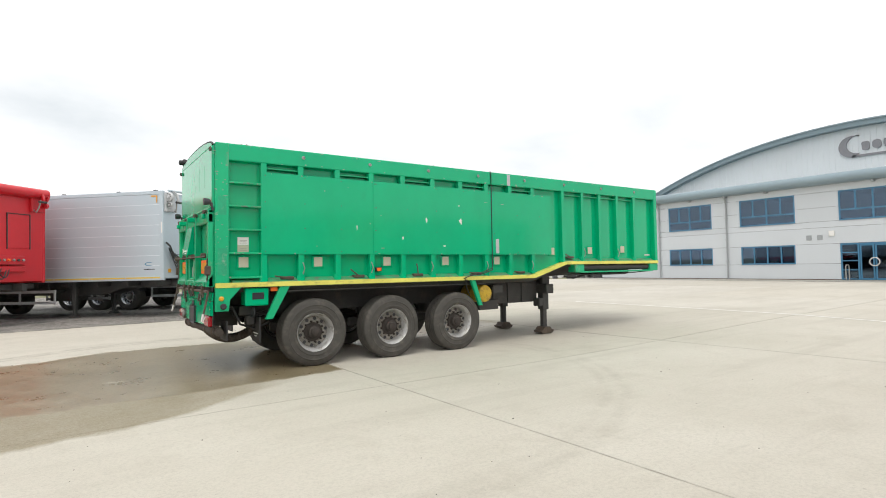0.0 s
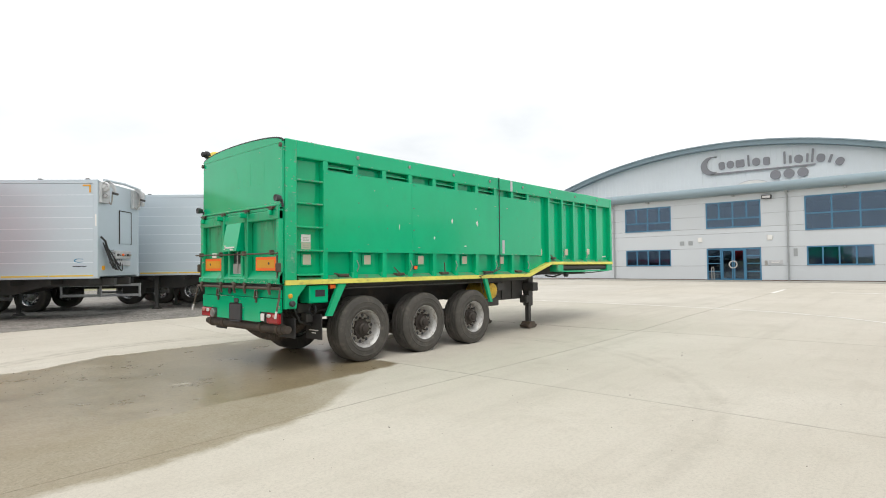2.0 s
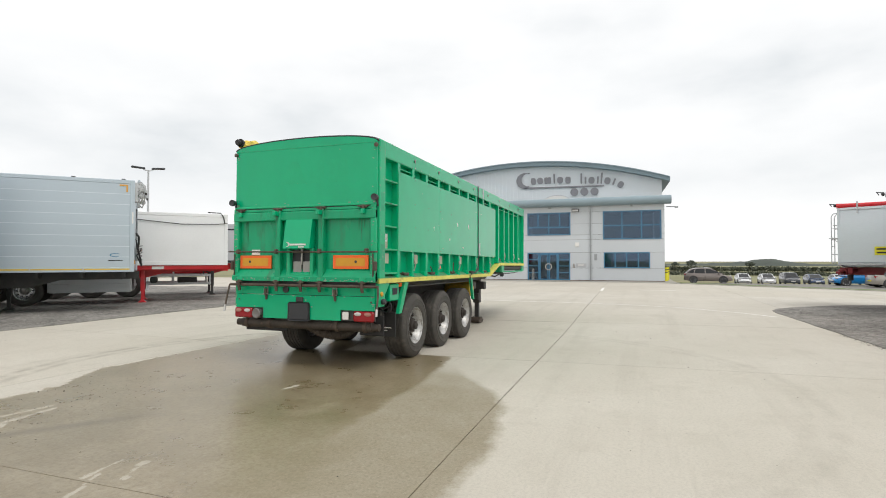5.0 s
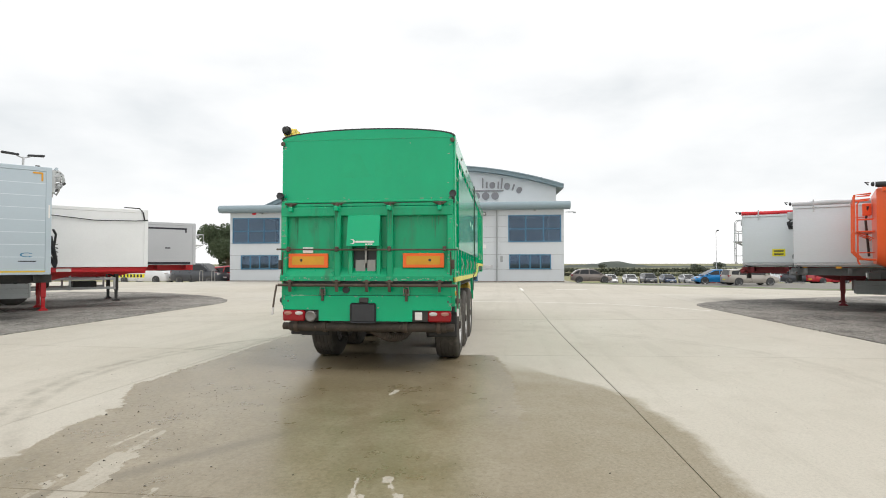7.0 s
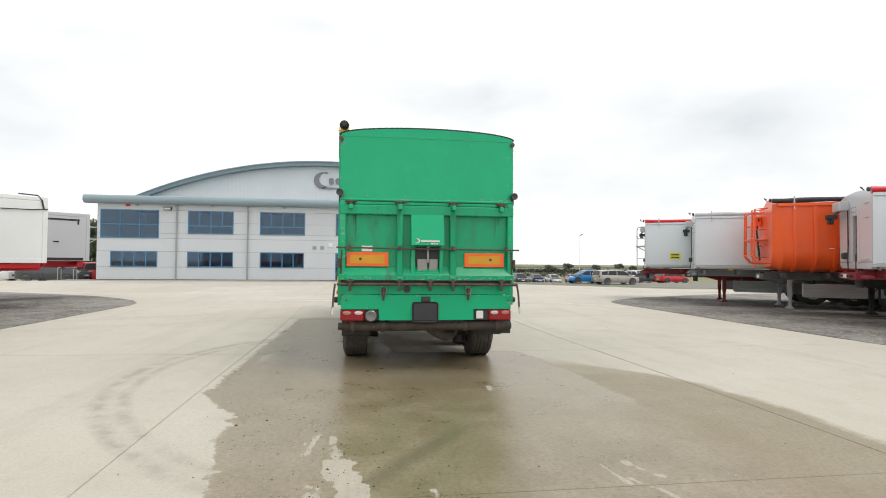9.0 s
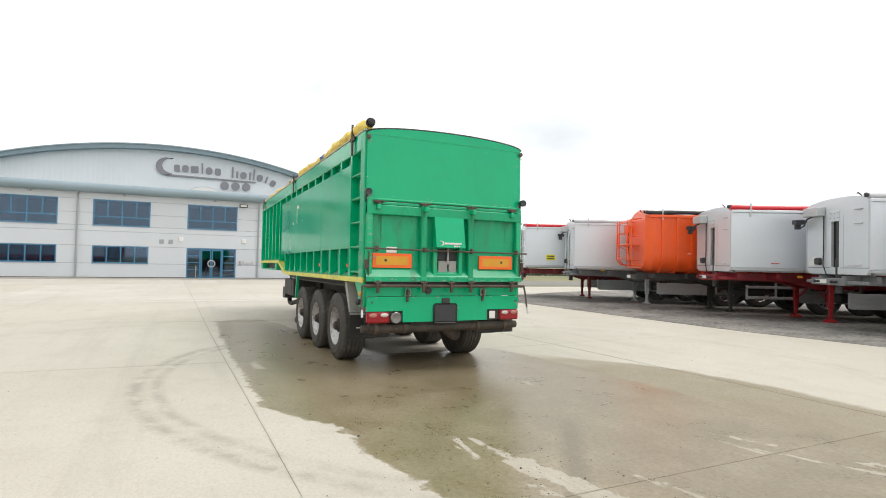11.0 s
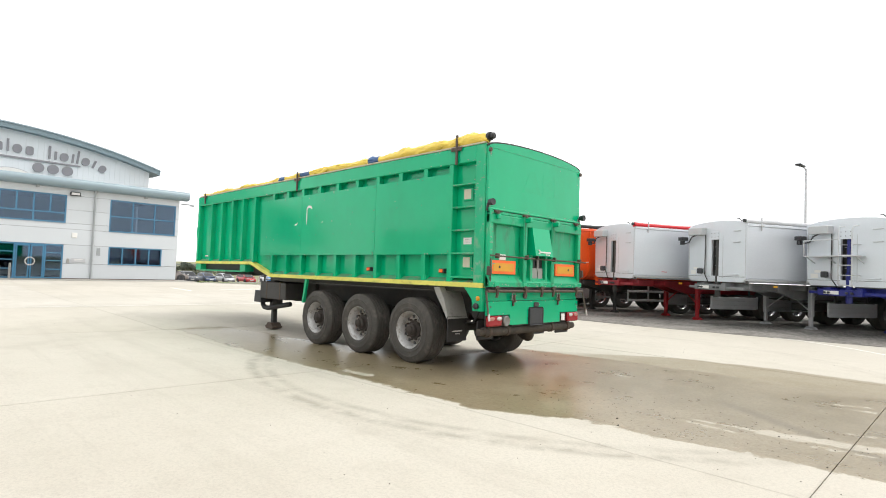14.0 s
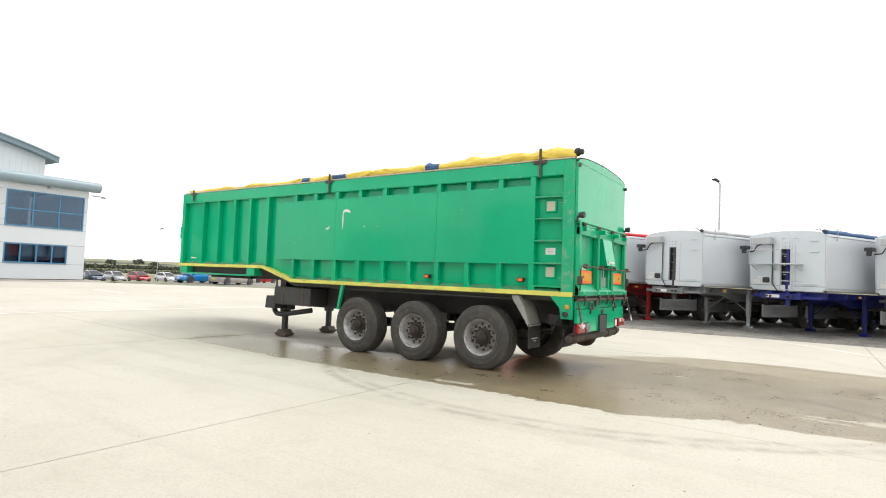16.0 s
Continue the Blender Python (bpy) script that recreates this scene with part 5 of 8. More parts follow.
for s, y0, y1 in ((1, 0.88, 1.205), (-1, -1.205, -0.88)):
    bm = bmesh.new()
    box(bm, -0.085, -0.02, y0, y1, 0.685, 0.835, 0.02)
    lamp = part("tail_lamp", bm, REDLAMP, trailer, "red combination tail lamp")
    inner, outer = (y0 + 0.08, y1 - 0.085) if s > 0 else (y1 - 0.08, y0 + 0.085)
    for nm, cy, m_ in (("reversing_lens", inner, CLEARLAMP), ("indicator_lens", outer, INDIC)):
        bm = bmesh.new()
        lathe(bm, [(1.0, -0.084), (1.0, -0.092), (0.75, -0.096)], 20, "x")
        bmesh.ops.transform(bm, matrix=Matrix.Translation((0, cy, 0.797)) @ Matrix.Diagonal((1, 0.056, 0.027, 1)), verts=bm.verts)
        part(nm, bm, m_, lamp)
bm = bmesh.new()
lathe(bm, [(0.075, -0.02), (0.078, -0.09), (0.065, -0.10), (0.03, -0.092)], 24, "x", (0, 0.79, 0.755))
part("fog_lamp", bm, mat("grey_lamp_glass", (0.20, 0.195, 0.185), 0.2, 0.3), trailer, "round grey rear lamp")
boxes("marker_plate", [(-0.07, -0.06, -0.80, -0.70, 0.71, 0.82)], WHITEPLATE, trailer, 0.004)
bm = bmesh.new()
box(bm, -0.085, -0.065, -0.15, 0.22, 0.665, 0.945, 0.025)
pl = part("plate_holder", bm, BLACKPL, trailer, "blank black plate holder")
boxes("plate_bracket", [(-0.08, -0.06, -0.04, 0.09, 0.945, 1.02)], DARK, pl, 0.01)
# bumper beam
BUMPER = mat("grimy_bumper", (0.056, 0.045, 0.035), 0.7, 0, 0.5, 5, 30, 0.3, (0.19, 0.145, 0.10), 0.7, 0.57)
bm = bmesh.new()
lathe(bm, [(0.035, -1.24), (0.055, -1.235), (0.055, -1.13), (0.070, -1.12), (0.070, 1.14), (0.052, 1.15), (0.052, 1.24), (0.035, 1.245)], 20, "y", (0.06, 0, 0.60))
part("bumper_beam", bm, BUMPER, trailer, "rusty round bumper beam")
boxes("bumper_bracket", [(0.02, 0.18, y - 0.03, y + 0.03, 0.62, 1.2) for y in (0.5, -0.5)], DARK, trailer, 0.01)
for y in (-1.02, -0.55, 0.62, 1.04):
    bm = bmesh.new()
    lathe(bm, [(0.071, y - 0.03), (0.084, y - 0.024), (0.084, y + 0.024), (0.071, y + 0.03)], 20, "y", (0.06, 0, 0.60))
    part("bumper_collar", bm, RUST, trailer)
for a, b in ((0.80, 1.17), (-1.26, -0.86)):
    bm = bmesh.new()
    box(bm, 0.15, 0.17, a, b, 0.47, 0.76, 0.009)
    part("bumper_flap", bm, RUBBER, trailer, "black rubber flap behind the bumper beam")
boxes("side_guard_plate", [(0.02, 0.5, -0.44, 0.46, 0.62, 1.16)], DARK, trailer)

# ---- rolled tarpaulin on the nearside rail ----
bm = bmesh.new()
rows = []
for i in range(241):
    x = 0.0 + 10.2 * i / 240
    r = 0.036 + 0.046 * max(0.0, 1 - x / 7.5) + 0.020 * noise.noise((x * 1.9, 0, 0)) + 0.010 * noise.noise((x * 6.1, 4, 0))
    r *= min(1.0, 0.62 + x / 0.7)
    rows.append(((x, 1.19 + 0.02 * math.sin(x * 1.7), 3.345 + r * 0.92 + 0.022 * noise.noise((x * 1.4, 9, 0))), r))
# folds and creases of the rolled cloth
rings = rod(bm, [p for p, r in rows], [r for p, r in rows], 20)
for ring, (p, r) in zip(rings, rows):
    for k, v in enumerate(ring):
        d = v.co - Vector(p)
        a = math.atan2(d.z, d.y)
        f = 0.34 * noise.noise((p[0] * 5.0 + a * 1.2, a * 0.9, 1.0)) + 0.55 * abs(noise.noise((p[0] * 8.0 - a * 2.4, a * 1.5, 5.0))) - 0.12
        v.co += d * f
for f in bm.faces:
    x = f.calc_center_median().x
    f.material_index = 1 if any(a < x < b for a, b in ((2.52, 2.80), (4.72, 5.10), (5.80, 6.02))) else 0
tarp = part("tarpaulin", bm, [YELLOW_TARP, BLUE_TARP], trailer, "rolled yellow tarpaulin with blue bands", smooth=38)
bm = bmesh.new()
box(bm, 0.02, 10.3, 1.05, 1.262, 3.322, 3.348, 0.006)
part("tarpaulin_rail", bm, mat("cream_rail", (0.55, 0.5, 0.36), 0.6, 0, 0.15, 3, 30, 0.05, (0.2, 0.12, 0.06), 0.7, 0.55), trailer, "cream capping rail with rust spots")
bm = bmesh.new()
lathe(bm, [(0.03, -0.10), (0.045, -0.09), (0.045, -0.03), (0.062, -0.035), (0.066, -0.005), (0.058, 0.02), (0.05, 0.03)], 20, "x", (0.0, 1.19, 3.425))
part("tarpaulin_spool", bm, RUBBER, trailer, "black spool end of the tarpaulin roll")
for x in (0.56, 5.15, 9.9):
    bm = bmesh.new()
    box(bm, x - 0.02, x + 0.02, 1.263, 1.29, 3.06 if x < 9 else 3.12, 3.52 - x * 0.012, 0.005)
    box(bm, x - 0.10, x + 0.12, 1.264, 1.282, 3.27, 3.33, 0.008)
    part("tarpaulin_stop", bm, RUST, trailer, "rusty tarpaulin stop bar")

# strap on the offside
bm = bmesh.new()
rod(bm, [(5.06, -1.262, 3.33), (5.06, -1.264, 2.3), (5.06, -1.264, 1.6), (5.05, -1.27, 1.42)], 0.009, 6)
rod(bm, [(5.05, -1.27, 1.46), (4.8, -1.29, 1.38), (4.45, -1.285, 1.30), (4.36, -1.27, 1.27)], 0.009, 6)
rod(bm, [(5.05, -1.275, 1.42), (4.75, -1.29, 1.34), (4.5, -1.27, 1.33)], 0.012, 6)
rod(bm, [(4.40, -1.275, 1.28), (4.42, -1.27, 1.1), (4.5, -1.26, 0.95)], 0.007, 6)
part("strap", bm, RUBBER, trailer, "black strap and hose down the side")
boxes("patch", [(5.16, 5.24, -1.2585, -1.2568, 1.74, 2.02), (5.48, 5.56, -1.2535, -1.2508, 2.94 + 0.15, 3.31)], GALV, trailer, 0, "bare metal repair patches")
for x, z, w, h in ((3.56, 2.33, 0.022, 0.05), (4.31, 2.34, 0.035, 0.045), (3.07, 2.0, 0.02, 0.03), (3.94, 1.87, 0.04, 0.012), (4.33, 2.30, 0.018, 0.03), (4.28, 2.62, 0.012, 0.014), (2.2, 2.16, 0.01, 0.05)):
    bm = bmesh.new()
    prism(bm, [(x - w, z + h * 0.4), (x - w * 0.2, z - h), (x + w * 0.5, z - h * 0.7), (x + w, z + h * 0.2), (x + w * 0.3, z + h), (x - w * 0.4, z + h * 0.5)], "y", -1.2582, -1.2565)
    part("scar", bm, WHITEPLATE, trailer, "pale paint scar")
for pts in ([(4.755, 2.34), (4.742, 2.34), (4.728, 2.50), (4.735, 2.64), (4.70, 2.675), (4.62, 2.67), (4.56, 2.64), (4.55, 2.67), (4.60, 2.715), (4.70, 2.725), (4.752, 2.68), (4.758, 2.55)], [(5.20, 2.33), (5.13, 2.345), (5.09, 2.39), (5.10, 2.395), (5.15, 2.365), (5.19, 2.37)], [(4.18, 2.36), (4.165, 2.36), (4.16, 2.385), (4.175, 2.38)]):
    bm = bmesh.new()
    prism(bm, pts, "y", 1.2565, 1.2582)
    part("scar", bm, WHITEPLATE, trailer, "pale paint scar")
# paint chips and scuffs on edges and posts
CHIP = mat("bare_primer_chip", (0.26, 0.33, 0.27), 0.6, 0, 0.2, 6, 40, 0, (0.2, 0.13, 0.08), 0.8, 0.5)


def chips(n, seed, spot):
    r = random.Random(seed)
    bm = bmesh.new()
    for _ in range(n):
        c, u, v = spot(r)
        su, sv = r.uniform(0.004, 0.022) * (2.2 if r.random() < 0.15 else 1), r.uniform(0.003, 0.012)
        m_ = r.randint(4, 6)
        bm.faces.new([bm.verts.new(Vector(c) + Vector(u) * su * math.cos(6.283 * k / m_) * r.uniform(0.6, 1.2) + Vector(v) * sv * math.sin(6.283 * k / m_) * r.uniform(0.6, 1.2)) for k in range(m_)])
    ob = part("chipped_paint", bm, CHIP, trailer, smooth=0)
    tagged(ob, kind="stuff")


UX, UY, UZ = (1, 0, 0), (0, 1, 0), (0, 0, 1)
for s in (-1, 1):
    chips(90, 11 + s, lambda r: ((r.uniform(0.02, 10.3), s * 1.2506, r.choice((3.10, 3.30, 3.31)) + r.gauss(0, 0.012)), UX, UZ))
    chips(45, 21 + s, lambda r: ((r.choice((0.02, 0.17, 0.1)) + r.gauss(0, 0.02), s * 1.2566, r.uniform(1.3, 3.2)), UX, UZ))
    chips(40, 31 + s, lambda r: ((r.uniform(0.7, 6.6), s * 1.2567, r.choice((1.725, 2.93, r.uniform(1.8, 2.9)))), UX, UZ))
    chips(40, 41 + s, lambda r: ((r.uniform(0.2, 0.64), s * 1.2436, r.choice((2.76, 2.42, 2.075, 1.73)) + r.gauss(0, 0.003)), UX, UZ))
chips(45, 51, lambda r: ((-0.0456, r.choice((-1.2, 1.2, r.uniform(-1.2, 1.2))) + r.gauss(0, 0.015), r.choice((2.41, 2.43, r.uniform(2.4, 3.2)))), UY, UZ))
chips(60, 61, lambda r: ((-0.1156, r.uniform(-1.2, 1.2), r.uniform(1.26, 1.31)), UY, UZ))
chips(70, 71, lambda r: ((-0.0906, r.choice((-1.19, 1.19)) + r.gauss(0, 0.018), r.uniform(1.28, 2.34)), UY, UZ))
chips(40, 81, lambda r: ((-0.0606, r.choice((r.uniform(-1.2, 1.2), -1.19, 1.19)), r.choice((1.04, 1.035, r.uniform(0.86, 1.04)))), UY, UZ))
# dirt runs below the hinges and clamps of the tailgate
RUN = mat("dirt_run", (0.02, 0.24, 0.11), 0.7, 0, 0.3, 8, 40, 0.05, (0.05, 0.12, 0.06), 0.7, 0.5)
rd = random.Random(91)
for y in (1.08, 0.40, -0.35, -1.05):
    for k in range(3):
        yy_, top, ln, wd = y + rd.uniform(-0.05, 0.05), 2.16 if abs(y) > 0.6 else 2.30, rd.uniform(0.12, 0.45), rd.uniform(0.006, 0.016)
        x_ = -0.0225 if abs(y) > 0.6 else -0.1175
        if abs(y) > 0.6:
            yy_ = y - math.copysign(rd.uniform(0.02, 0.12), y)
        else:
            yy_ = y + rd.uniform(-0.03, 0.03)
        bm = bmesh.new()
        bm.faces.new([bm.verts.new((x_, yy_ + u * wd, top - v * ln)) for u, v in ((-1, 0), (1, 0), (0.7, 0.5), (0.15, 1.0), (-0.2, 0.9), (-0.8, 0.45))])
        part("dirt_run", bm, RUN, gate, smooth=0)
# grubby panel of wear on the rear posts
for s in (-1, 1):
    boxes("worn_patch", [(0.03, 0.16, min(s * 1.2565, s * 1.2572), max(s * 1.2565, s * 1.2572), 1.42, 1.80), (0.04, 0.15, min(s * 1.2565, s * 1.2572), max(s * 1.2565, s * 1.2572), 2.28, 2.55)], mat("scuffed_grey_green", (0.02, 0.38, 0.19), 0.5, 0, 0.2, 5, 40, 0.05, (0.34, 0.38, 0.32), 0.75, 0.55), trailer)
# flap stop roundels at the upper corners
for s in (-1, 1):
    bm = bmesh.new()
    lathe(bm, [(0.03, -0.05), (0.032, -0.075), (0.02, -0.08)], 12, "x", (0, s * 1.225, 3.22))
    part("corner_roller", bm, RUST, flap)

# sockets, plates, levers along the sides
for x, z in ((0.41, 1.60), (1.56, 1.60), (2.80, 1.60), (4.02, 1.60), (5.25, 1.60), (6.78, 1.79), (7.98, 1.81), (9.12, 1.84)):
    pk = boxes("inspection_pocket", [(x - 0.10, x + 0.10, -1.165, -1.139, z - 0.10, z + 0.10)], GREEN, trailer, 0.012)
    boxes("pocket_plate", [(x - 0.07, x + 0.07, -1.172, -1.164, z - 0.075, z + 0.075)], CREAMPLATE, pk, 0.004, "cream square plate")
for x, z in ((0.41, 2.62), (0.40, 1.60)):
    pk = boxes("inspection_pocket", [(x - 0.10, x + 0.10, 1.139, 1.165, z - 0.10, z + 0.10)], GREEN, trailer, 0.012)
    boxes("pocket_plate", [(x - 0.07, x + 0.07, 1.164, 1.172, z - 0.075, z + 0.075)], CREAMPLATE, pk, 0.004, "cream square plate")
nl = boxes("notice_label", [(0.33, 0.49, -1.146, -1.139, 1.855, 1.97)], WHITEPLATE, trailer, 0, "white notice label above a yellow one")
boxes("yellow_label", [(0.33, 0.49, -1.146, -1.139, 1.75, 1.852)], CREAMPLATE, nl)
boxes("print_bar", [(0.36, 0.46, -1.148, -1.145, z, z + 0.006) for z in (1.88, 1.90, 1.92)] + [(0.36, 0.46, -1.148, -1.145, z, z + 0.006) for z in (1.775, 1.80)], GREYPL, nl)
nl = boxes("notice_label", [(0.33, 0.49, 1.139, 1.146, 1.87, 1.97)], WHITEPLATE, trailer, 0, "white notice label")
boxes("print_bar", [(0.36, 0.46, 1.145, 1.148, z, z + 0.006) for z in (1.89, 1.915, 1.94)], GREYPL, nl)
boxes("small_print", [(10.0, 10.2, -1.146, -1.139, 1.70, 1.73)], WHITEPLATE, trailer)
boxes("small_print", [(9.85, 10.05, 1.139, 1.146, 1.70, 1.73)], WHITEPLATE, trailer)
for x, s in ((2.62, -1), (0.88, 1), (2.70, 1)):
    ml = boxes("side_marker", [(x - 0.055, x + 0.055, min(s * 1.135, s * 1.215), max(s * 1.135, s * 1.215), 1.43, 1.50)], BLACKPL, trailer, 0.006)
    boxes("amber_lens", [(x - 0.04, x + 0.04, min(s * 1.214, s * 1.226), max(s * 1.214, s * 1.226), 1.44, 1.49)], REFL, ml, 0.004)
for x, t in ((0.95, 8), (2.15, 35), (3.3, 78), (4.62, 5), (5.75, 6), (7.2, 20)):
    bm = bmesh.new()
    z = 1.36 if x < 6 else 1.66
    dx, dz = 0.2 * math.cos(radians(t)), 0.2 * math.sin(radians(t))
    rod(bm, [(x + 0.1, -1.215, z), (x + 0.1 - dx, -1.235, z + dz)], 0.011, 8)
    box(bm, x, x + 0.2, -1.225, -1.139, z - 0.025, z + 0.02, 0.008)
    part("tarpaulin_ratchet", bm, RUST, trailer, "rusty side ratchet lever")
for x in (1.28, 2.46, 3.66, 4.93, 6.12, 7.7, 8.86):
    bm = bmesh.new()
    z = 1.50 if x < 7 else 1.76
    rod(bm, [(x, -1.252, z - 0.09), (x + 0.02, -1.275, z), (x, -1.252, z + 0.09)], 0.008, 6)
    part("rope_hook", bm, STEEL, trailer)
boxes("tool_box", [(0.42, 0.76, -1.22, -0.95, 0.955, 1.215)], GREEN, trailer, 0.015, "green tool box under the floor")
boxes("maker_plate", [(0.52, 0.69, -1.226, -1.219, 1.05, 1.15)], INK, trailer)
boxes("side_marker", [(0.80, 0.90, -1.21, -1.15, 1.16, 1.22)], REFL, trailer, 0.006)

# ---- chassis ----
for y in (0.45, -0.45):
    bm = bmesh.new()
    prism(bm, [(0.1, 0.78), (6.9, 0.82), (7.3, 1.25), (10.2, 1.28), (10.2, 1.45), (7.2, 1.45), (6.25, 1.17), (0.1, 1.17)], "y", y - 0.06, y + 0.06)
    part("chassis_beam", bm, DARK, trailer)
AX = (1.50, 2.88, 4.26)
for x in AX:
    g = local_ground(x, 0)
    bm = bmesh.new()
    rod(bm, [(x, -1.0, g + 0.53), (x, 1.0, g + 0.53)], 0.07, 14)
    for y in (0.45, -0.45):
        box(bm, x - 0.5, x + 0.12, y - 0.05, y + 0.05, g + 0.52, g + 0.66, 0.02)
        lathe(bm, [(0.13, g + 0.62), (0.15, g + 0.68), (0.15, g + 0.80), (0.12, g + 0.86)], 16, "z", (x + 0.28, y, 0))
    for y in (0.72, -0.72):
        lathe(bm, [(0.21, y - 0.06), (0.21, y + 0.06)], 20, "y", (x, 0, g + 0.53))
    part("axle", bm, DARK, trailer)
    for s in (-1, 1):
        wheel(trailer, "steel", x + (0.09 if s > 0 else 0.0), s * 1.02, local_ground(x, s) + 0.528, s, spin=x * 40 + s * 17, label="worn dusty tyre on a grey steel rim with greasy hub")
# inner wheel arches
for s in (1, -1):
    boxes("wheel_arch_plate", [(0.9, 4.95, min(s * 0.6, s * 1.18), max(s * 0.6, s * 1.18), 1.145, 1.16)], DARK, trailer)
# hoses and valves between the beams
rh = random.Random(3)
for k in range(9):
    y0 = rh.uniform(-0.9, 0.9)
    bm = bmesh.new()
    rod(bm, [(0.25, y0, 1.0), (0.5, y0 + rh.uniform(-0.2, 0.2), 0.72), (0.9, y0 + rh.uniform(-0.3, 0.3), 0.85)], 0.016, 6)
    part("air_hose", bm, RUBBER, trailer)
# ribbed hose that droops behind the bumper
bm = bmesh.new()
hose = []
for k in range(61):
    f = k / 60
    p0, p1, p2, p3 = Vector((0.10, -0.02, 0.60)), Vector((0.22, -0.30, 0.36)), Vector((0.55, -0.55, 0.30)), Vector((0.95, -0.50, 0.78))
    hose.append(p0 * (1 - f) ** 3 + 3 * p1 * f * (1 - f) ** 2 + 3 * p2 * f * f * (1 - f) + p3 * f ** 3)
rod(bm, hose, [0.066 + (0.008 if k % 2 else 0.0) for k in range(61)], 14)
part("ribbed_hose", bm, BUMPER, trailer, "grimy ribbed drain hose drooping behind the bumper")
for pts, rad in (([(0.3, -0.95, 0.95), (0.40, -1.0, 0.68), (0.62, -0.98, 0.60), (0.9, -0.8, 0.66)], 0.018), ([(0.25, -0.7, 1.05), (0.34, -0.85, 0.80), (0.5, -0.75, 0.70), (0.9, -0.6, 0.75)], 0.022), ([(0.3, 0.9, 0.95), (0.42, 0.95, 0.70), (0.7, 0.8, 0.66)], 0.018)):
    bm = bmesh.new()
    rod(bm, pts, rad, 8)
    part("hose", bm, RUBBER, trailer)
boxes("valve_block", [(0.40, 0.62, -0.95, -0.62, 0.80, 0.95), (0.48, 0.60, -1.05, -0.9, 0.66, 0.80), (0.30, 0.55, 0.55, 0.85, 0.76, 0.94)], DARK, trailer, 0.015)
bm = bmesh.new()
rod(bm, [(0.56, -1.10 + 0.085 * math.cos(a), 0.86 + 0.085 * math.sin(a)) for a in np.linspace(0, 2 * math.pi, 22)], 0.012, 6)
part("coiled_line", bm, BLACKPL, trailer)
# mudguards and flaps
bm = bmesh.new()
box(bm, 0.62, 0.645, -1.23, -0.82, 0.40, 0.78, 0.008)
fp = part("mud_flap", bm, RUBBER, trailer, "black rubber mud flap with pale print")
boxes("print_bar", [(0.612, 0.618, -1.16, -0.92, 0.53, 0.545), (0.612, 0.618, -1.09, -0.99, 0.49, 0.503)], WHITEPLATE, fp)
bm = bmesh.new()
box(bm, 0.70, 0.72, 0.78, 1.22, 0.39, 0.78, 0.008)
fp = part("mud_flap", bm, RUBBER, trailer, "black rubber mud flap with pale print")
boxes("print_bar", [(0.692, 0.698, 0.90, 1.12, 0.54, 0.555), (0.692, 0.698, 0.95, 1.05, 0.50, 0.51)], WHITEPLATE, fp)
bm = bmesh.new()
prism(bm, [(1.02, 1.21), (0.90, 1.21), (0.80, 1.05), (0.69, 0.74), (0.72, 0.735), (0.86, 0.95), (0.98, 1.12)], "y", 0.78, 1.215)
part("mudguard", bm, GREYPL, trailer, "grey plastic rear mudguard")
# tanks, boxes and landing legs
bm = bmesh.new()
lathe(bm, [(0.08, -1.16), (0.16, -1.12), (0.17, -1.05), (0.17, -0.55), (0.12, -0.5)], 20, "y", (4.98, 0, 0.96))
part("air_tank", bm, mat("dirty_yellow", (0.55, 0.36, 0.03), 0.6, 0, 0.25, 4, 30, 0.1, (0.2, 0.13, 0.04), 0.7, 0.5), trailer, "dirty yellow canister")
boxes("valve_box", [(5.2, 5.45, -1.1, -0.8, 0.95, 1.12), (5.0, 5.5, -0.9, -0.5, 0.62, 0.82)], DARK, trailer, 0.015)
boxes("cross_member", [(5.35, 6.86, -0.60, 0.60, 0.70, 1.14), (6.86, 7.08, -0.9, 0.9, 0.88, 1.08)], DARK, trailer, 0.01)
for x in (5.6, 6.0, 6.4):
    boxes("stiffener", [(x - 0.012, x + 0.012, -0.625, -0.6, 0.72, 1.12)], DARK, trailer)
boxes("gusset", [(7.05, 7.14, y - 0.05, y + 0.05, 1.05, 1.32) for y in (-0.68, 0.68)], DARK, trailer, 0.02)
boxes("battery_box", [(5.72, 6.86, 0.62, 1.12, 0.74, 1.12)], DARK, trailer, 0.015, "worn black equipment box")
boxes("box_strap", [(x - 0.02, x + 0.02, 1.115, 1.126, 0.735, 1.13) for x in (5.95, 6.55)], RUST, trailer)
bm = bmesh.new()
prism(bm, [(6.80, 0.64), (6.84, 0.91), (7.10, 0.91), (7.14, 0.64)], "y", 0.82, 1.12)
part("spare_cover", bm, BLACKPL, trailer, "black tapered plastic cover")
bm = bmesh.new()
rod(bm, [(6.97, 0.96, 1.3), (6.97, 0.96, 0.90)], 0.02, 8)
part("hanger", bm, DARK, trailer)
bm = bmesh.new()
rod(bm, [(7.0, 0.97, 0.66), (6.98, 0.97, 0.58), (6.90, 0.97, 0.52), (6.74, 0.96, 0.51), (6.3, 0.92, 0.58), (5.95, 0.85, 0.64)], 0.055, 12)
part("hose", bm, RUBBER, trailer)
LX = 6.97
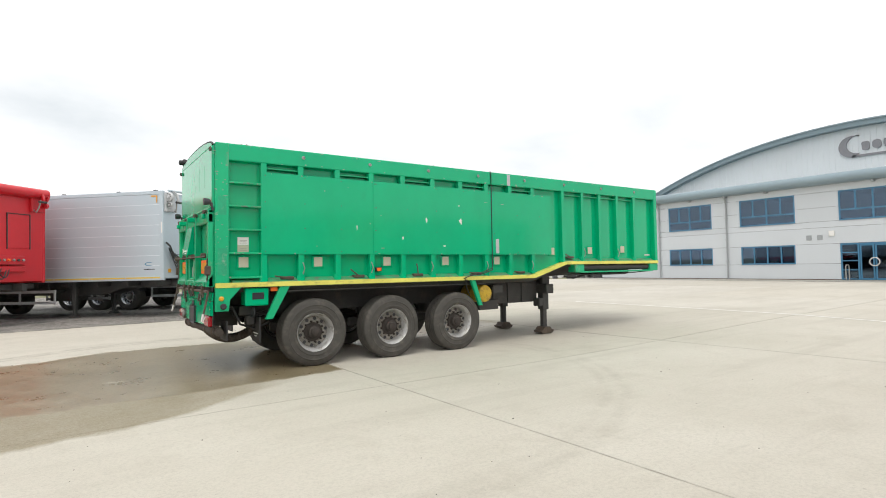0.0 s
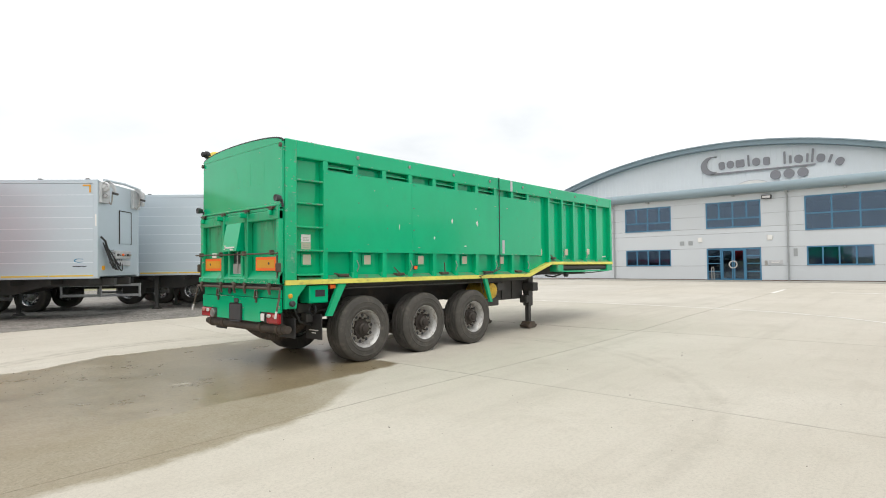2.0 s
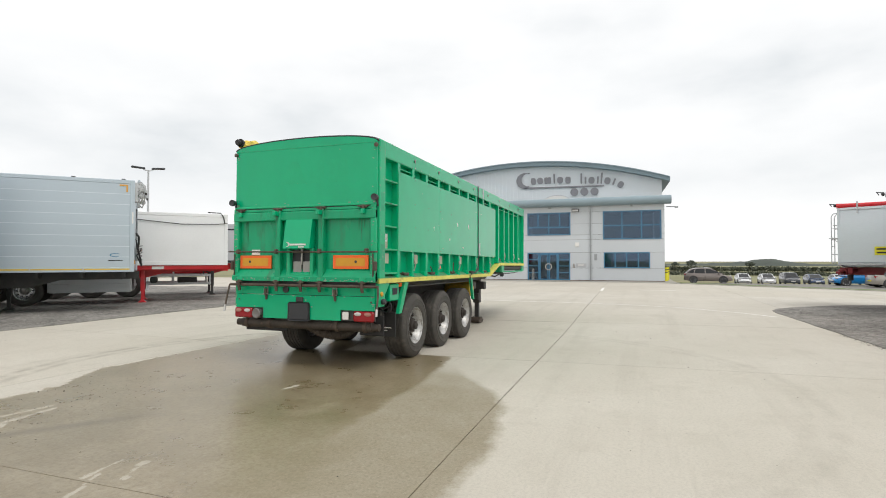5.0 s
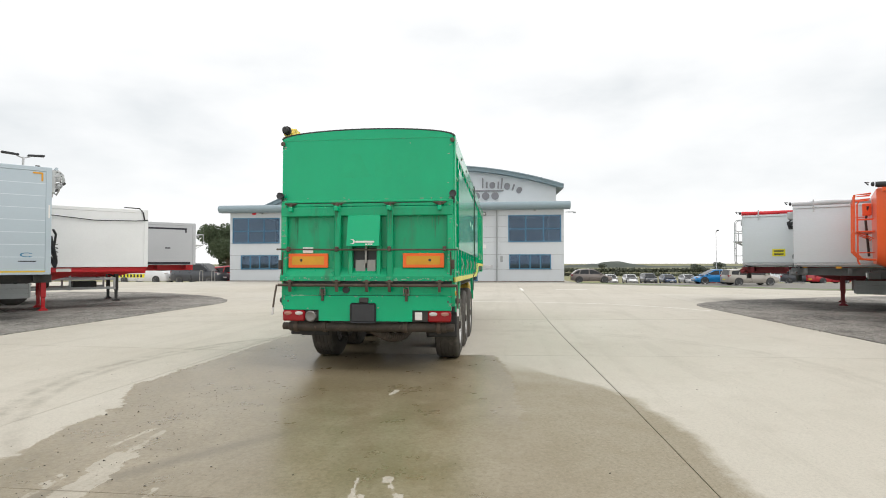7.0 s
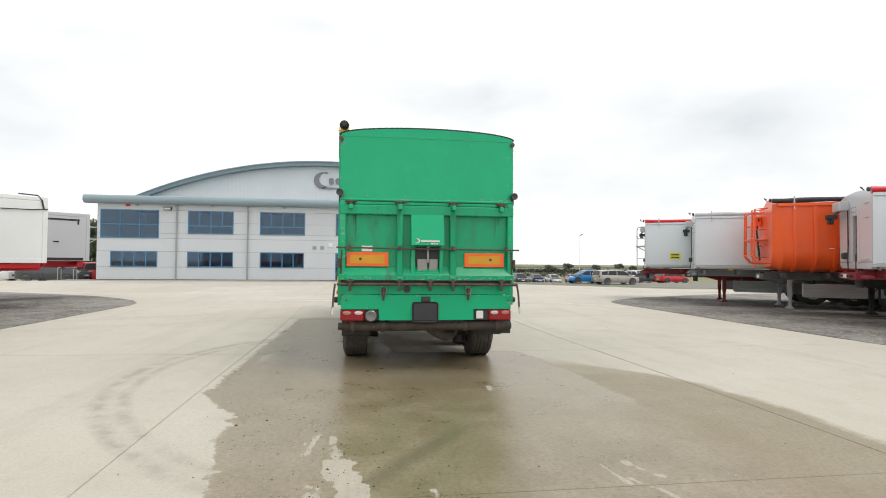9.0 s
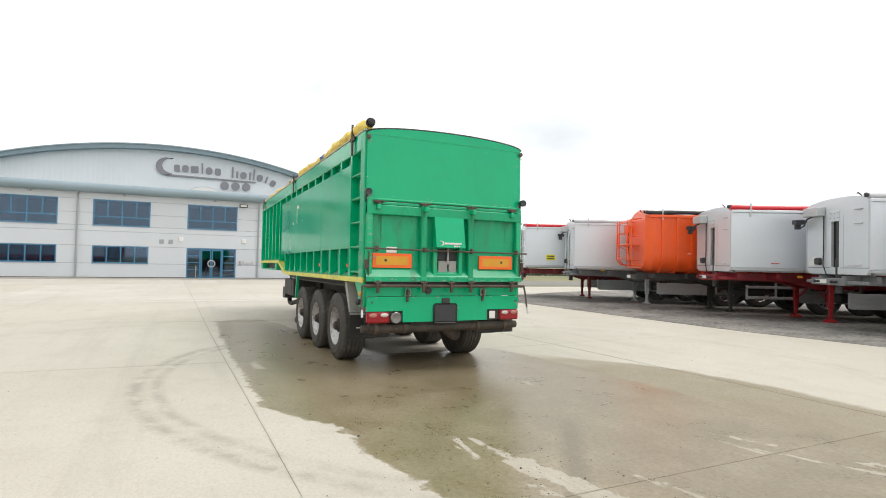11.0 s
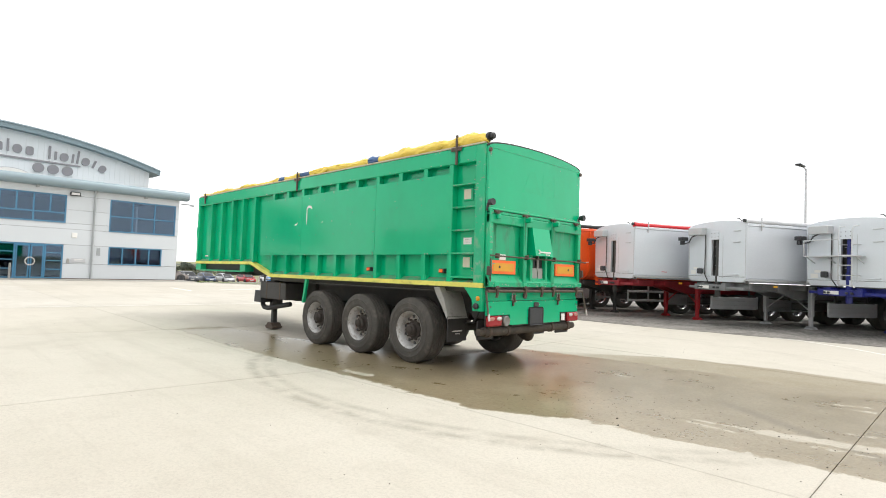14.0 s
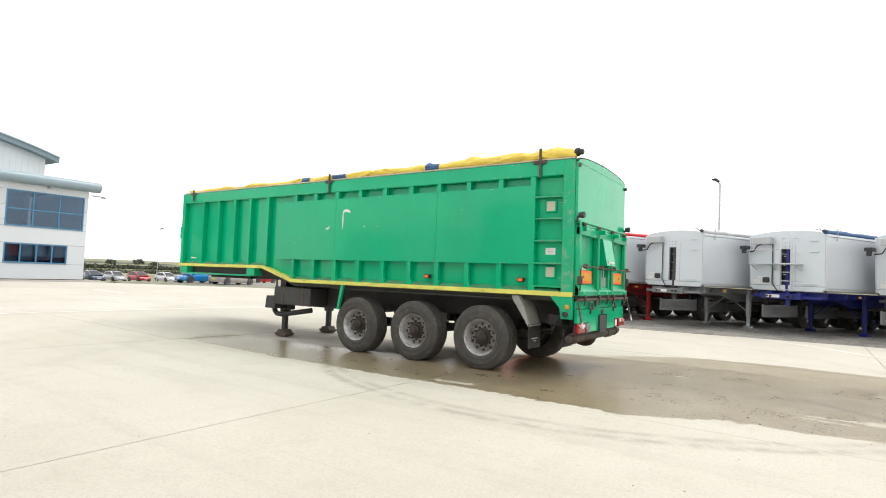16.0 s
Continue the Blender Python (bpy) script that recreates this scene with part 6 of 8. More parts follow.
for s in (-1, 1):
    y = s * 0.68
    g = local_ground(LX, y)
    bm = bmesh.new()
    box(bm, LX - 0.09, LX + 0.09, y - 0.085, y + 0.085, 0.52, 1.40, 0.012)
    leg = part("landing_leg", bm, DARK, trailer, "black telescopic landing leg with a tilting foot")
    bm = bmesh.new()
    box(bm, LX - 0.055, LX + 0.055, y - 0.055, y + 0.055, g + 0.10, 0.55, 0.01)
    part("inner_leg", bm, DARK, leg)
    bm = bmesh.new()
    prism(bm, [(LX - 0.20, g + 0.085), (LX - 0.17, g + 0.04), (LX - 0.11, g + 0.014), (LX + 0.11, g + 0.014), (LX + 0.17, g + 0.04), (LX + 0.20, g + 0.085), (LX + 0.14, g + 0.09), (LX + 0.08, g + 0.16), (LX - 0.08, g + 0.16), (LX - 0.14, g + 0.09)], "y", y - 0.12, y + 0.12)
    part("foot", bm, RUST, leg)
    boxes("gear_box", [(LX - 0.22, LX - 0.09, y - 0.10, y + 0.10, 0.60, 0.78)], DARK, leg, 0.02)
bm = bmesh.new()
rod(bm, [(LX, -0.6, 0.72), (LX, 0.6, 0.72)], 0.03, 10)
part("leg_shaft", bm, DARK, trailer)
boxes("king_pin_plate", [(8.4, 10.0, -0.6, 0.6, 1.24, 1.28)], DARK, trailer, 0.005)
# lines hanging under the front
bm = bmesh.new()
rod(bm, [(6.5, -1.0, 1.24), (7.2, -1.1, 1.30), (8.2, -1.12, 1.27), (9.4, -1.14, 1.285), (10.25, -1.12, 1.32)], 0.012, 6)
rod(bm, [(7.4, -0.9, 1.24), (7.6, -1.0, 1.2), (7.9, -1.05, 1.26)], 0.02, 6)
part("air_line", bm, RUBBER, trailer)
bm = bmesh.new()
lathe(bm, [(0.04, -1.13), (0.06, -1.11), (0.06, -1.04), (0.03, -1.02)], 14, "y", (8.1, 0, 1.25))
part("air_coupling", bm, BLACKPL, trailer)


# ---- parked trailers ----
def running_gear(t, d_axles, kind, chassis, d_leg, leg_col, top=1.2, width=0.45, guard=None, guard_kind="panel", hub_label=""):
    """Chassis beams, axles with wheels, landing legs and side guards; the headboard is at x = 0 and the trailer runs back along -x."""
    last = d_axles[-1]
    for y in (width, -width):
        bm = bmesh.new()
        prism(bm, [(0.1, top - 0.22), (-2.0, top - 0.24), (-2.8, top - 0.46), (-last - 1.2, top - 0.42), (-last - 1.2, top), (0.1, top)], "y", y - 0.07, y + 0.07)
        part("chassis_beam", bm, chassis, t)
    for d in [0.3 + 1.1 * k for k in range(int(last / 1.1) + 1)]:
        boxes("cross_member", [(-d - 0.05, -d + 0.05, -1.1, 1.1, top - 0.16, top - 0.01)], chassis, t)
    for d in d_axles:
        bm = bmesh.new()
        rod(bm, [(-d, -0.95, 0.53), (-d, 0.95, 0.53)], 0.07, 10)
        for y in (width, -width):
            box(bm, -d - 0.1, -d + 0.45, y - 0.05, y + 0.05, 0.5, 0.8)
        part("axle", bm, DARK, t)
        for s in (-1, 1):
            wheel(t, kind, -d, s * 1.02, 0.535, s, spin=d * 31)
    for s in (-1, 1):
        y = s * 0.86
        bm = bmesh.new()
        box(bm, -d_leg - 0.07, -d_leg + 0.07, y - 0.065, y + 0.065, 0.42, top - 0.02, 0.01)
        leg = part("landing_leg", bm, leg_col, t)
        bm = bmesh.new()
        box(bm, -d_leg - 0.05, -d_leg + 0.05, y - 0.05, y + 0.05, 0.06, 0.45, 0.008)
        part("inner_leg", bm, leg_col, leg)
        bm = bmesh.new()
        prism(bm, [(-d_leg - 0.14, 0.012), (-d_leg + 0.14, 0.012), (-d_leg + 0.12, 0.04), (-d_leg + 0.05, 0.10), (-d_leg - 0.05, 0.10), (-d_leg - 0.12, 0.04)], "y", y - 0.13, y + 0.13)
        part("foot", bm, leg_col, leg)
        bm = bmesh.new()
        rod(bm, [(-d_leg, y * 0.98, 0.95), (-d_leg - 0.75, y * 0.7, top - 0.1)], 0.03, 8)
        part("leg_brace", bm, leg_col, leg)
        bm = bmesh.new()
        rod(bm, [(-d_leg, y * 0.9, 0.62), (-d_leg - 0.02, y * 0.1, top - 0.3)], 0.022, 8)
        part("leg_brace", bm, leg_col, leg)
    if guard:
        a, b = guard
        for s in (-1, 1):
            y = s * 1.19
            if guard_kind == "panel":
                bm = bmesh.new()
                for k in range(3):
                    box(bm, -b, -a, y - 0.02, y + 0.02, 0.43 + 0.15 * k, 0.43 + 0.15 * k + 0.146, 0.006)
                box(bm, -b - 0.06, -b + 0.0, y - 0.03, y + 0.03, 0.45, 0.9, 0.01)
                box(bm, -a, -a + 0.06, y - 0.03, y + 0.03, 0.45, 0.9, 0.01)
                g = part("side_guard", bm, ALU_DARK, t, "grey aluminium side guard panel")
            else:
                bm = bmesh.new()
                for z in (0.5, 0.86):
                    box(bm, -b, -a, y - 0.018, y + 0.018, z, z + 0.09, 0.006)
                for x in (-a - 0.04, -(a + b) / 2, -b + 0.04):
                    box(bm, x - 0.035, x + 0.035, y - 0.025, y + 0.012, 0.48, top - 0.1 if x != -a - 0.04 else 0.96, 0.006)
                g = part("side_guard", bm, GALV, t, "grey side guard rails")
            for x in (-a - 0.3, -b + 0.3):
                bm = bmesh.new()
                box(bm, x - 0.03, x + 0.03, min(s * 0.5, y - s * 0.02), max(s * 0.5, y - s * 0.02), 0.86, 0.93)
                box(bm, x - 0.03, x + 0.03, min(y - s * 0.06, y - s * 0.02), max(y - s * 0.06, y - s * 0.02), 0.85, top - 0.02)
                part("guard_bracket", bm, DARK, g)
    for s in (-1, 1):
        for d in d_axles:
            bm = bmesh.new()
            pts = [(-d + 0.60 * math.cos(a), 0.535 + 0.60 * math.sin(a)) for a in np.linspace(0.35, math.pi - 0.35, 12)]
            qts = [(-d + 0.585 * math.cos(a), 0.535 + 0.585 * math.sin(a)) for a in np.linspace(math.pi - 0.35, 0.35, 12)]
            prism(bm, pts + qts, "y", min(s * 0.83, s * 1.2), max(s * 0.83, s * 1.2))
            part("mudguard", bm, BLACKPL, t)
    bm = bmesh.new()
    lathe(bm, [(0.10, -0.9), (0.16, -0.86), (0.16, 0.1), (0.1, 0.14)], 16, "y", (-d_axles[0] + 0.95, 0, 0.72))
    part("air_tank", bm, DARK, t)
    bm = bmesh.new()
    box(bm, -d_leg - 1.4, -d_leg - 0.6, -0.4, 0.4, 0.55, 0.8, 0.02)
    part("battery_box", bm, DARK, t)


def roll(t, x0, x1, y, z, material, label, r=0.075):
    bm = bmesh.new()
    rr = random.Random(int(x1 * 100) + len(label))
    n = 26
    rings = rod(bm, [(x0 + (x1 - x0) * i / n, y + rr.uniform(-0.008, 0.008), z + rr.uniform(-0.01, 0.01)) for i in range(n + 1)], [r + rr.uniform(-0.012, 0.012) for i in range(n + 1)], 12)
    ob = part("tarpaulin_roll", bm, material, t, label, smooth=60)
    bm = bmesh.new()
    lathe(bm, [(0.03, x0 + 0.02), (0.055, x0 + 0.03), (0.055, x0 + 0.07), (0.03, x0 + 0.09)], 14, "x", (0, y, z + 0.02))
    rod(bm, [(x0 + 0.14, y, z), (x0 + 0.2, y - 0.05, z + 0.08), (x0 + 0.12, y - 0.2, z + 0.08)], 0.014, 6)
    part("roll_gear", bm, BLACKPL, ob)
    for x in np.linspace(x0 - 0.55, x1 + 0.6, 4):
        bm = bmesh.new()
        box(bm, x - 0.02, x + 0.02, y + r * 0.7, y + r * 0.7 + 0.025, z - 0.26, z + 0.12, 0.004)
        box(bm, x - 0.10, x + 0.04, y + r * 0.7 - 0.01, y + r * 0.7 + 0.02, z - 0.14, z - 0.11, 0.004)
        part("roll_stop", bm, GALV, ob)


def front_ladder(t, material, platform=True):
    lad = None
    for y in (0.03, 0.41):
        bm = bmesh.new()
        rod(bm, [(0.10, y, 3.14), (0.30, y, 3.12), (0.36, y, 3.02), (0.36, y, 2.5), (0.36, y, 1.52), (0.32, y, 1.44)], 0.016, 8)
        lad = part("ladder" if lad is None else "stringer", bm, material, t if lad is None else lad)
    for z in (1.47, 1.75, 2.03, 2.31):
        bm = bmesh.new()
        rod(bm, [(0.355, 0.03, z), (0.355, 0.41, z)], 0.014, 8)
        part("rung", bm, material, lad)
    for y in (0.03, 0.41):
        for z in (1.75, 2.62):
            bm = bmesh.new()
            rod(bm, [(0.355, y, z), (0.02, y, z)], 0.012, 8)
            part("standoff", bm, material, lad)
    if platform:
        bm = bmesh.new()
        box(bm, 0.02, 0.40, -1.0, 0.55, 2.275, 2.31, 0.006)
        for y in (-0.95, -0.3, 0.5):
            rod(bm, [(0.03, y, 2.10), (0.34, y, 2.27)], 0.014, 6)
        part("platform", bm, material, t)
        bm = bmesh.new()
        rod(bm, [(0.02, -1.0, 2.76), (0.40, -1.0, 2.76), (0.40, 0.03, 2.76)], 0.014, 8)
        rod(bm, [(0.40, -1.0, 2.29), (0.40, -1.0, 2.76)], 0.014, 8)
        part("hand_rail", bm, material, t)


def headboard_kit(t, chassis, zb, zt):
    """Ram recess, control boxes, hoses, labels and headstock of a tipper."""
    # black paint on the recess plates puts the slot's darkness into the colour
    boxes("ram_recess", [(-0.20, -0.17, -0.30, 0.26, zb - 0.02, zt - 0.3), (-0.17, -0.062, -0.21, -0.18, zb - 0.02, zt - 0.3), (-0.17, -0.062, 0.14, 0.17, zb - 0.02, zt - 0.3)], DARK, t)
    bm = bmesh.new()
    lathe(bm, [(0.085, zb - 0.5), (0.085, zb + 0.35), (0.065, zb + 0.36), (0.065, zt - 0.5), (0.05, zt - 0.44)], 16, "z", (-0.07, 0.03, 0))
    part("tipping_ram", bm, NAVY if chassis is NAVY else DARK, t)
    boxes("ram_cover", [(0.004, 0.025, -0.19, 0.16, zt - 0.43, zt - 0.16)], ALU, t, 0.006)
    boxes("control_box", [(0.0, 0.24, -1.0, -0.4, zt - 0.26, zt - 0.02)], ALU_DARK, t, 0.015, "grey control box on the headboard")
    bm = bmesh.new()
    box(bm, 0.05, 0.3, -1.42, -1.2, zt - 0.42, zt - 0.30, 0.01)
    box(bm, 0.12, 0.26, -1.38, -1.27, zt - 0.56, zt - 0.42, 0.015)
    rod(bm, [(0.1, -0.75, zt - 0.24), (0.22, -0.85, zt - 0.32), (0.24, -0.95, zt - 0.5), (0.2, -1.18, zt - 0.52)], 0.022, 8)
    part("work_light", bm, BLACKPL, t)
    bm = bmesh.new()
    rod(bm, [(0.04, -0.42, zt - 0.25), (0.035, -0.43, zb + 0.6), (0.05, -0.42, zb + 0.2), (0.10, -0.2, zb - 0.05)], 0.016, 6)
    part("hose", bm, RUBBER, t)
    boxes("junction_box", [(0.0, 0.12, -0.72, -0.52, zb + 0.22, zb + 0.40)], BLACKPL, t, 0.03)
    boxes("notice_label", [(0.004, 0.008, -1.10, -0.86, zb + 0.2, zb + 0.33), (0.004, 0.008, -0.98, -0.78, zb + 0.36, zb + 0.44)], WHITEPLATE, t)
    boxes("head_step", [(0.005, 0.06, 0.55, 0.95, zb + 0.2, zb + 0.235)], ALU, t, 0.004)
    hs = boxes("headstock", [(-0.1, 0.16, -0.75, 0.55, zb - 0.30, zb - 0.12), (-0.05, 0.08, -1.1, 1.15, zb - 0.26, zb - 0.18)], chassis, t, 0.012)
    boxes("coupling_plate", [(0.158, 0.175, -0.55, -0.1, zb - 0.26, zb - 0.16)], WHITEPLATE, hs, 0.004)
    bm = bmesh.new()
    for y in (-0.5, -0.38, 0.15, 0.3):
        lathe(bm, [(0.03, 0.15), (0.035, 0.22), (0.02, 0.24)], 10, "x", (0, y, zb - 0.21))
    part("air_coupling", bm, BLACKPL, hs)


# sill in a darker grey than the headboard above it
SKIRT = mat("dark_headboard_sill", (0.17, 0.175, 0.18), 0.6, 0.2, 0.2, 2, 25, 0.05)
GREYCH = mat("grey_chassis_paint", (0.20, 0.205, 0.21), 0.5, 0.2, 0.2, 1.5, 20, 0.04)
DULLRED = mat("dull_red_leg", (0.40, 0.014, 0.02), 0.5, 0, 0.2, 2, 25, 0.05, (0.10, 0.02, 0.02), 0.6, 0.5)


def tipper(m, name, body_mat, chassis, roll_mat, roll_label, label, zb=1.46, zt=3.22, length=9.4, ladder=None, extras=None, guard_kind="panel", leg_col=None, rounded=False):
    t = thing(name, m, label, "trailer", "parked tipping trailers")
    if not rounded:
        bm = bmesh.new()
        bulge = [(1.205 + 0.03 * math.sin(math.pi * (0.12 + 0.78 * k / 9)), zb + 0.12 + (zt - zb - 0.12) * k / 9) for k in range(10)]
        prof = [(-1.10, zb - 0.02), (1.10, zb - 0.02)] + bulge + [(1.14, zt), (1.13, zb + 0.16), (-1.13, zb + 0.16), (-1.14, zt)] + [(-y, z) for y, z in bulge[::-1]]
        prism(bm, prof, "x", -length, 0.0)
        part("body", bm, body_mat, t, smooth=28)
        bm = bmesh.new()
        prism(bm, [(-1.22, zb + 0.1), (-0.17, zb + 0.1), (-0.17, zt - 0.42), (0.13, zt - 0.42), (0.13, zb + 0.1), (1.22, zb + 0.1), (1.245, zt)] + [(1.22 * math.cos(a), zt + 0.17 * math.sin(a)) for a in np.linspace(0.08, math.pi - 0.08, 18)] + [(-1.245, zt)], "x", -0.06, 0.004)
        part("headboard", bm, body_mat, t, smooth=20)
        bm = bmesh.new()
        for s in (-1, 1):
            box(bm, -length - 0.01, 0.006, min(s * 1.17, s * 1.262), max(s * 1.17, s * 1.262), zt - 0.06, zt + 0.02, 0.01)
        part("body_rail", bm, body_mat, t)
        for s in (-1, 1):
            boxes("bottom_rail", [(-length - 0.01, 0.006, min(s * 1.18, s * 1.235), max(s * 1.18, s * 1.235), zb + 0.03, zb + 0.09)], ALU_DARK, t)
            boxes("corner_seam", [(0.004, 0.010, min(s * 1.185, s * 1.2), max(s * 1.185, s * 1.2), zb + 0.12, zt - 0.02)], ALU_DARK, t)
        boxes("fold_seam", [(0.004, 0.009, y - 0.006, y + 0.006, zb + 0.1, zt - 0.3) for y in (-0.42, 0.30)], ALU_DARK, t)
        boxes("step_rung", [(0.004, 0.05, 0.75, 1.0, z, z + 0.02) for z in (zt - 0.55, zt - 0.2)], ALU_DARK, t, 0.004)
        boxes("lock_plate", [(0.004, 0.016, -0.1, 0.06, zt - 0.36 + 0.05 * k, zt - 0.34 + 0.05 * k) for k in range(3)], DARK, t)
        for a, b in ((-1.2, -0.2), (0.16, 1.2)):
            bm = bmesh.new()
            prism(bm, [(0.012, zb + 0.15), (-0.12, zb - 0.05), (-0.16, zb - 0.05), (-0.03, zb + 0.15)], "y", a, b)
            part("skirt", bm, SKIRT, t)
        bm = bmesh.new()
        for z in (zt - 0.62, zt - 0.50):
            for y in (-0.16, -0.02, 0.12):
                lathe(bm, [(0.012, 0.024), (0.010, 0.034)], 8, "x", (0, y, z + 0.28))
        part("cover_bolts", bm, DARK, t)
        boxes("recess_step", [(-0.165, -0.14, -0.17, 0.13, zb + 0.5 + 0.3 * k, zb + 0.52 + 0.3 * k) for k in range(3)], ALU, t)
        # cover frame bows under the rolled sheet
        bm = bmesh.new()
        prism(bm, [(1.2 * math.cos(a), zt + 0.16 * math.sin(a)) for a in np.linspace(0.05, math.pi - 0.05, 14)] + [(1.16 * math.cos(a), zt - 0.02 + 0.16 * math.sin(a)) for a in np.linspace(math.pi - 0.05, 0.05, 14)], "x", -length + 0.1, -length + 0.16)
        part("rear_bow", bm, ALU_DARK, t)
    else:
        def bowl(k, n=8):
            w, r = 1.2 + k, 0.55
            right_ = [(w - r + (r + 0) * math.cos(a), zb + r - k + r * math.sin(a)) for a in np.linspace(-math.pi / 2, 0, n)]
            return [(w, zt)] + right_[::-1] + [(-y, z) for y, z in right_] + [(-w, zt)]
        bm = bmesh.new()
        o, i = bowl(0.0), bowl(-0.05)
        prism(bm, o + i[::-1], "x", -length, -0.25)
        part("body", bm, body_mat, t, smooth=40)
        bm = bmesh.new()
        fr = bowl(0.0)
        a = [bm.verts.new((-0.25, y, z)) for y, z in fr]
        b = [bm.verts.new((0.0, y * 0.86, zb + 0.1 + (z - zb) * 0.95)) for y, z in fr]
        n = len(fr)
        for k in range(n - 1):
            bm.faces.new((a[k], a[k + 1], b[k + 1], b[k]))
        bm.faces.new(b)
        part("headboard", bm, body_mat, t, smooth=50)
        bm = bmesh.new()
        prism(bm, [(1.05, zt - 0.05)] + [(1.05 * math.cos(q), zt + 0.26 * math.sin(q)) for q in np.linspace(0.05, math.pi - 0.05, 16)] + [(-1.05, zt - 0.05)], "x", -0.22, -0.12)
        part("cover_bow", bm, body_mat, t)
        for x in np.arange(-0.55, -length + 0.3, -0.5):
            bm = bmesh.new()
            o2, i2 = bowl(0.055), bowl(0.0)
            prism(bm, o2 + i2[::-1], "x", x - 0.05, x + 0.05)
            part("body_rib", bm, body_mat, t, smooth=40)
        bm = bmesh.new()
        for s in (-1, 1):
            box(bm, -length, -0.1, min(s * 1.16, s * 1.27), max(s * 1.16, s * 1.27), zt - 0.09, zt + 0.01, 0.012)
        part("body_rail", bm, body_mat, t)
        boxes("body_bracket", [(-2.1, -1.9, 1.1, 1.24, zb - 0.25, zb + 0.12)], body_mat, t, 0.02)
    roll(t, 0.02, -length + 0.1, 1.19, zt + 0.085, roll_mat, roll_label)
    if not rounded:
        headboard_kit(t, chassis, zb, zt)
    else:
        boxes("headstock", [(-0.1, 0.16, -0.75, 0.55, zb - 0.30, zb - 0.12)], DARK, t, 0.012)
        boxes("coupling_plate", [(0.158, 0.175, -0.5, -0.1, zb - 0.26, zb - 0.16)], WHITEPLATE, t, 0.004)
        bm = bmesh.new()
        rod(bm, [(0.1, -0.5, zt - 0.3), (0.15, -0.6, zt - 0.7), (0.1, -0.4, zb + 0.3)], 0.03, 8)
        part("hose", bm, RUBBER, t)
        boxes("control_box", [(0.02, 0.22, -0.85, -0.5, zt - 0.55, zt - 0.22)], body_mat, t, 0.02)
        for y in (-0.95, -0.62, 0.45, 0.95):
            bm = bmesh.new()
            rod(bm, [(0.10, y, zt - 0.1), (0.44, y, zt - 0.12), (0.46, y, zb + 0.42), (0.30, y, zb + 0.22), (0.02, y, zb + 0.2)], 0.024, 8)
            part("frame_bar", bm, body_mat, t)
        for z in (zb + 0.45, zb + 0.95, zt - 0.2):
            bm = bmesh.new()
            rod(bm, [(0.455, -0.95, z), (0.455, 0.95, z)], 0.022, 8)
            part("frame_bar", bm, body_mat, t)
    if ladder:
        front_ladder(t, ladder)
    running_gear(t, (6.0, 7.3, 8.6), "alloy", chassis, 3.0, leg_col or chassis, zb - 0.06, guard=(3.35, 5.35), guard_kind=guard_kind)
    return t


HEAD = 61.0


def row_pose(x, y):
    return pose(x + 1.09, y - 0.61, 0, 0, 0, HEAD)


s1 = tipper(row_pose(15.2, -1.3), "tipping_trailer", ALU, DKRED, REDP, "rolled red tarpaulin", "silver aluminium tipper with red rolled cover and front ladder", ladder=GALV, zb=1.38)
boxes("yellow_plate", [(-1.35, -0.95, 1.248, 1.256, 1.72, 1.98)], YELPLATE, s1, 0, "yellow plate with unreadable dark print")
boxes("print_bar", [(-1.30, -1.0, 1.256, 1.259, 1.88, 1.93), (-1.30, -1.0, 1.256, 1.259, 1.77, 1.82)], INK, s1)
s2 = tipper(row_pose(11.9, -1.45), "tipping_trailer", ALU, GREYCH, GREYP, "rolled grey tarpaulin", "silver aluminium tipper with a rolled grey cover", leg_col=GALV, zb=1.38)
s3 = tipper(row_pose(8.2, -1.55), "tipping_trailer", ORANGEP, DARK, RUBBER, "rolled black tarpaulin", "bright orange rounded steel tipper with orange ladder frame", ladder=ORANGEP, rounded=True, guard_kind="rail", zt=3.32, zb=1.36)
boxes("print_bar", [(-1.6, -1.38, 1.246, 1.254, 1.985, 2.01)], WHITEPLATE, s3)
# dark red chassis here: shade under the body put into the red
s4 = tipper(row_pose(4.9, -1.45), "tipping_trailer", ALU, DKRED, REDP, "rolled red tarpaulin", "silver aluminium tipper with red cover, its red chassis coloured darker for shade", leg_col=DULLRED)
boxes("print_bar", [(-1.35, -1.12, 1.222, 1.233, 1.69, 1.71)], REDP, s4)
s5 = tipper(row_pose(1.4, -1.55), "tipping_trailer", ALU, GREYCH, GREYP, "rolled grey tarpaulin", "silver aluminium tipper on a grey chassis with bright legs", leg_col=GALV)
s6 = tipper(row_pose(-2.0, -1.9), "tipping_trailer", ALU, NAVY, BLUE_TARP, "rolled blue tarpaulin", "silver aluminium tipper on a navy chassis with ladder", ladder=GALV)
s7 = tipper(row_pose(-5.45, -2.25), "tipping_trailer", ALU, DARK, GREYP, "rolled grey tarpaulin", "silver aluminium tipper on a black chassis")
for tt in (s2, s5, s7):
    boxes("side_sign", [(-1.2, -1.06, 1.21, 1.235, 1.31, 1.37)], AMBER, tt, 0.004)
for tt in (s1, s4, s6):
    boxes("side_sign", [(-2.0, -1.86, 1.21, 1.235, 1.29, 1.35)], AMBER, tt, 0.004)


# walking-floor trailers and plain boxes on the other side
SEAM = mat("bright_plank_seam", (0.72, 0.77, 0.82), 0.3, 0.3, 0.05, 0.5, 20, 0)


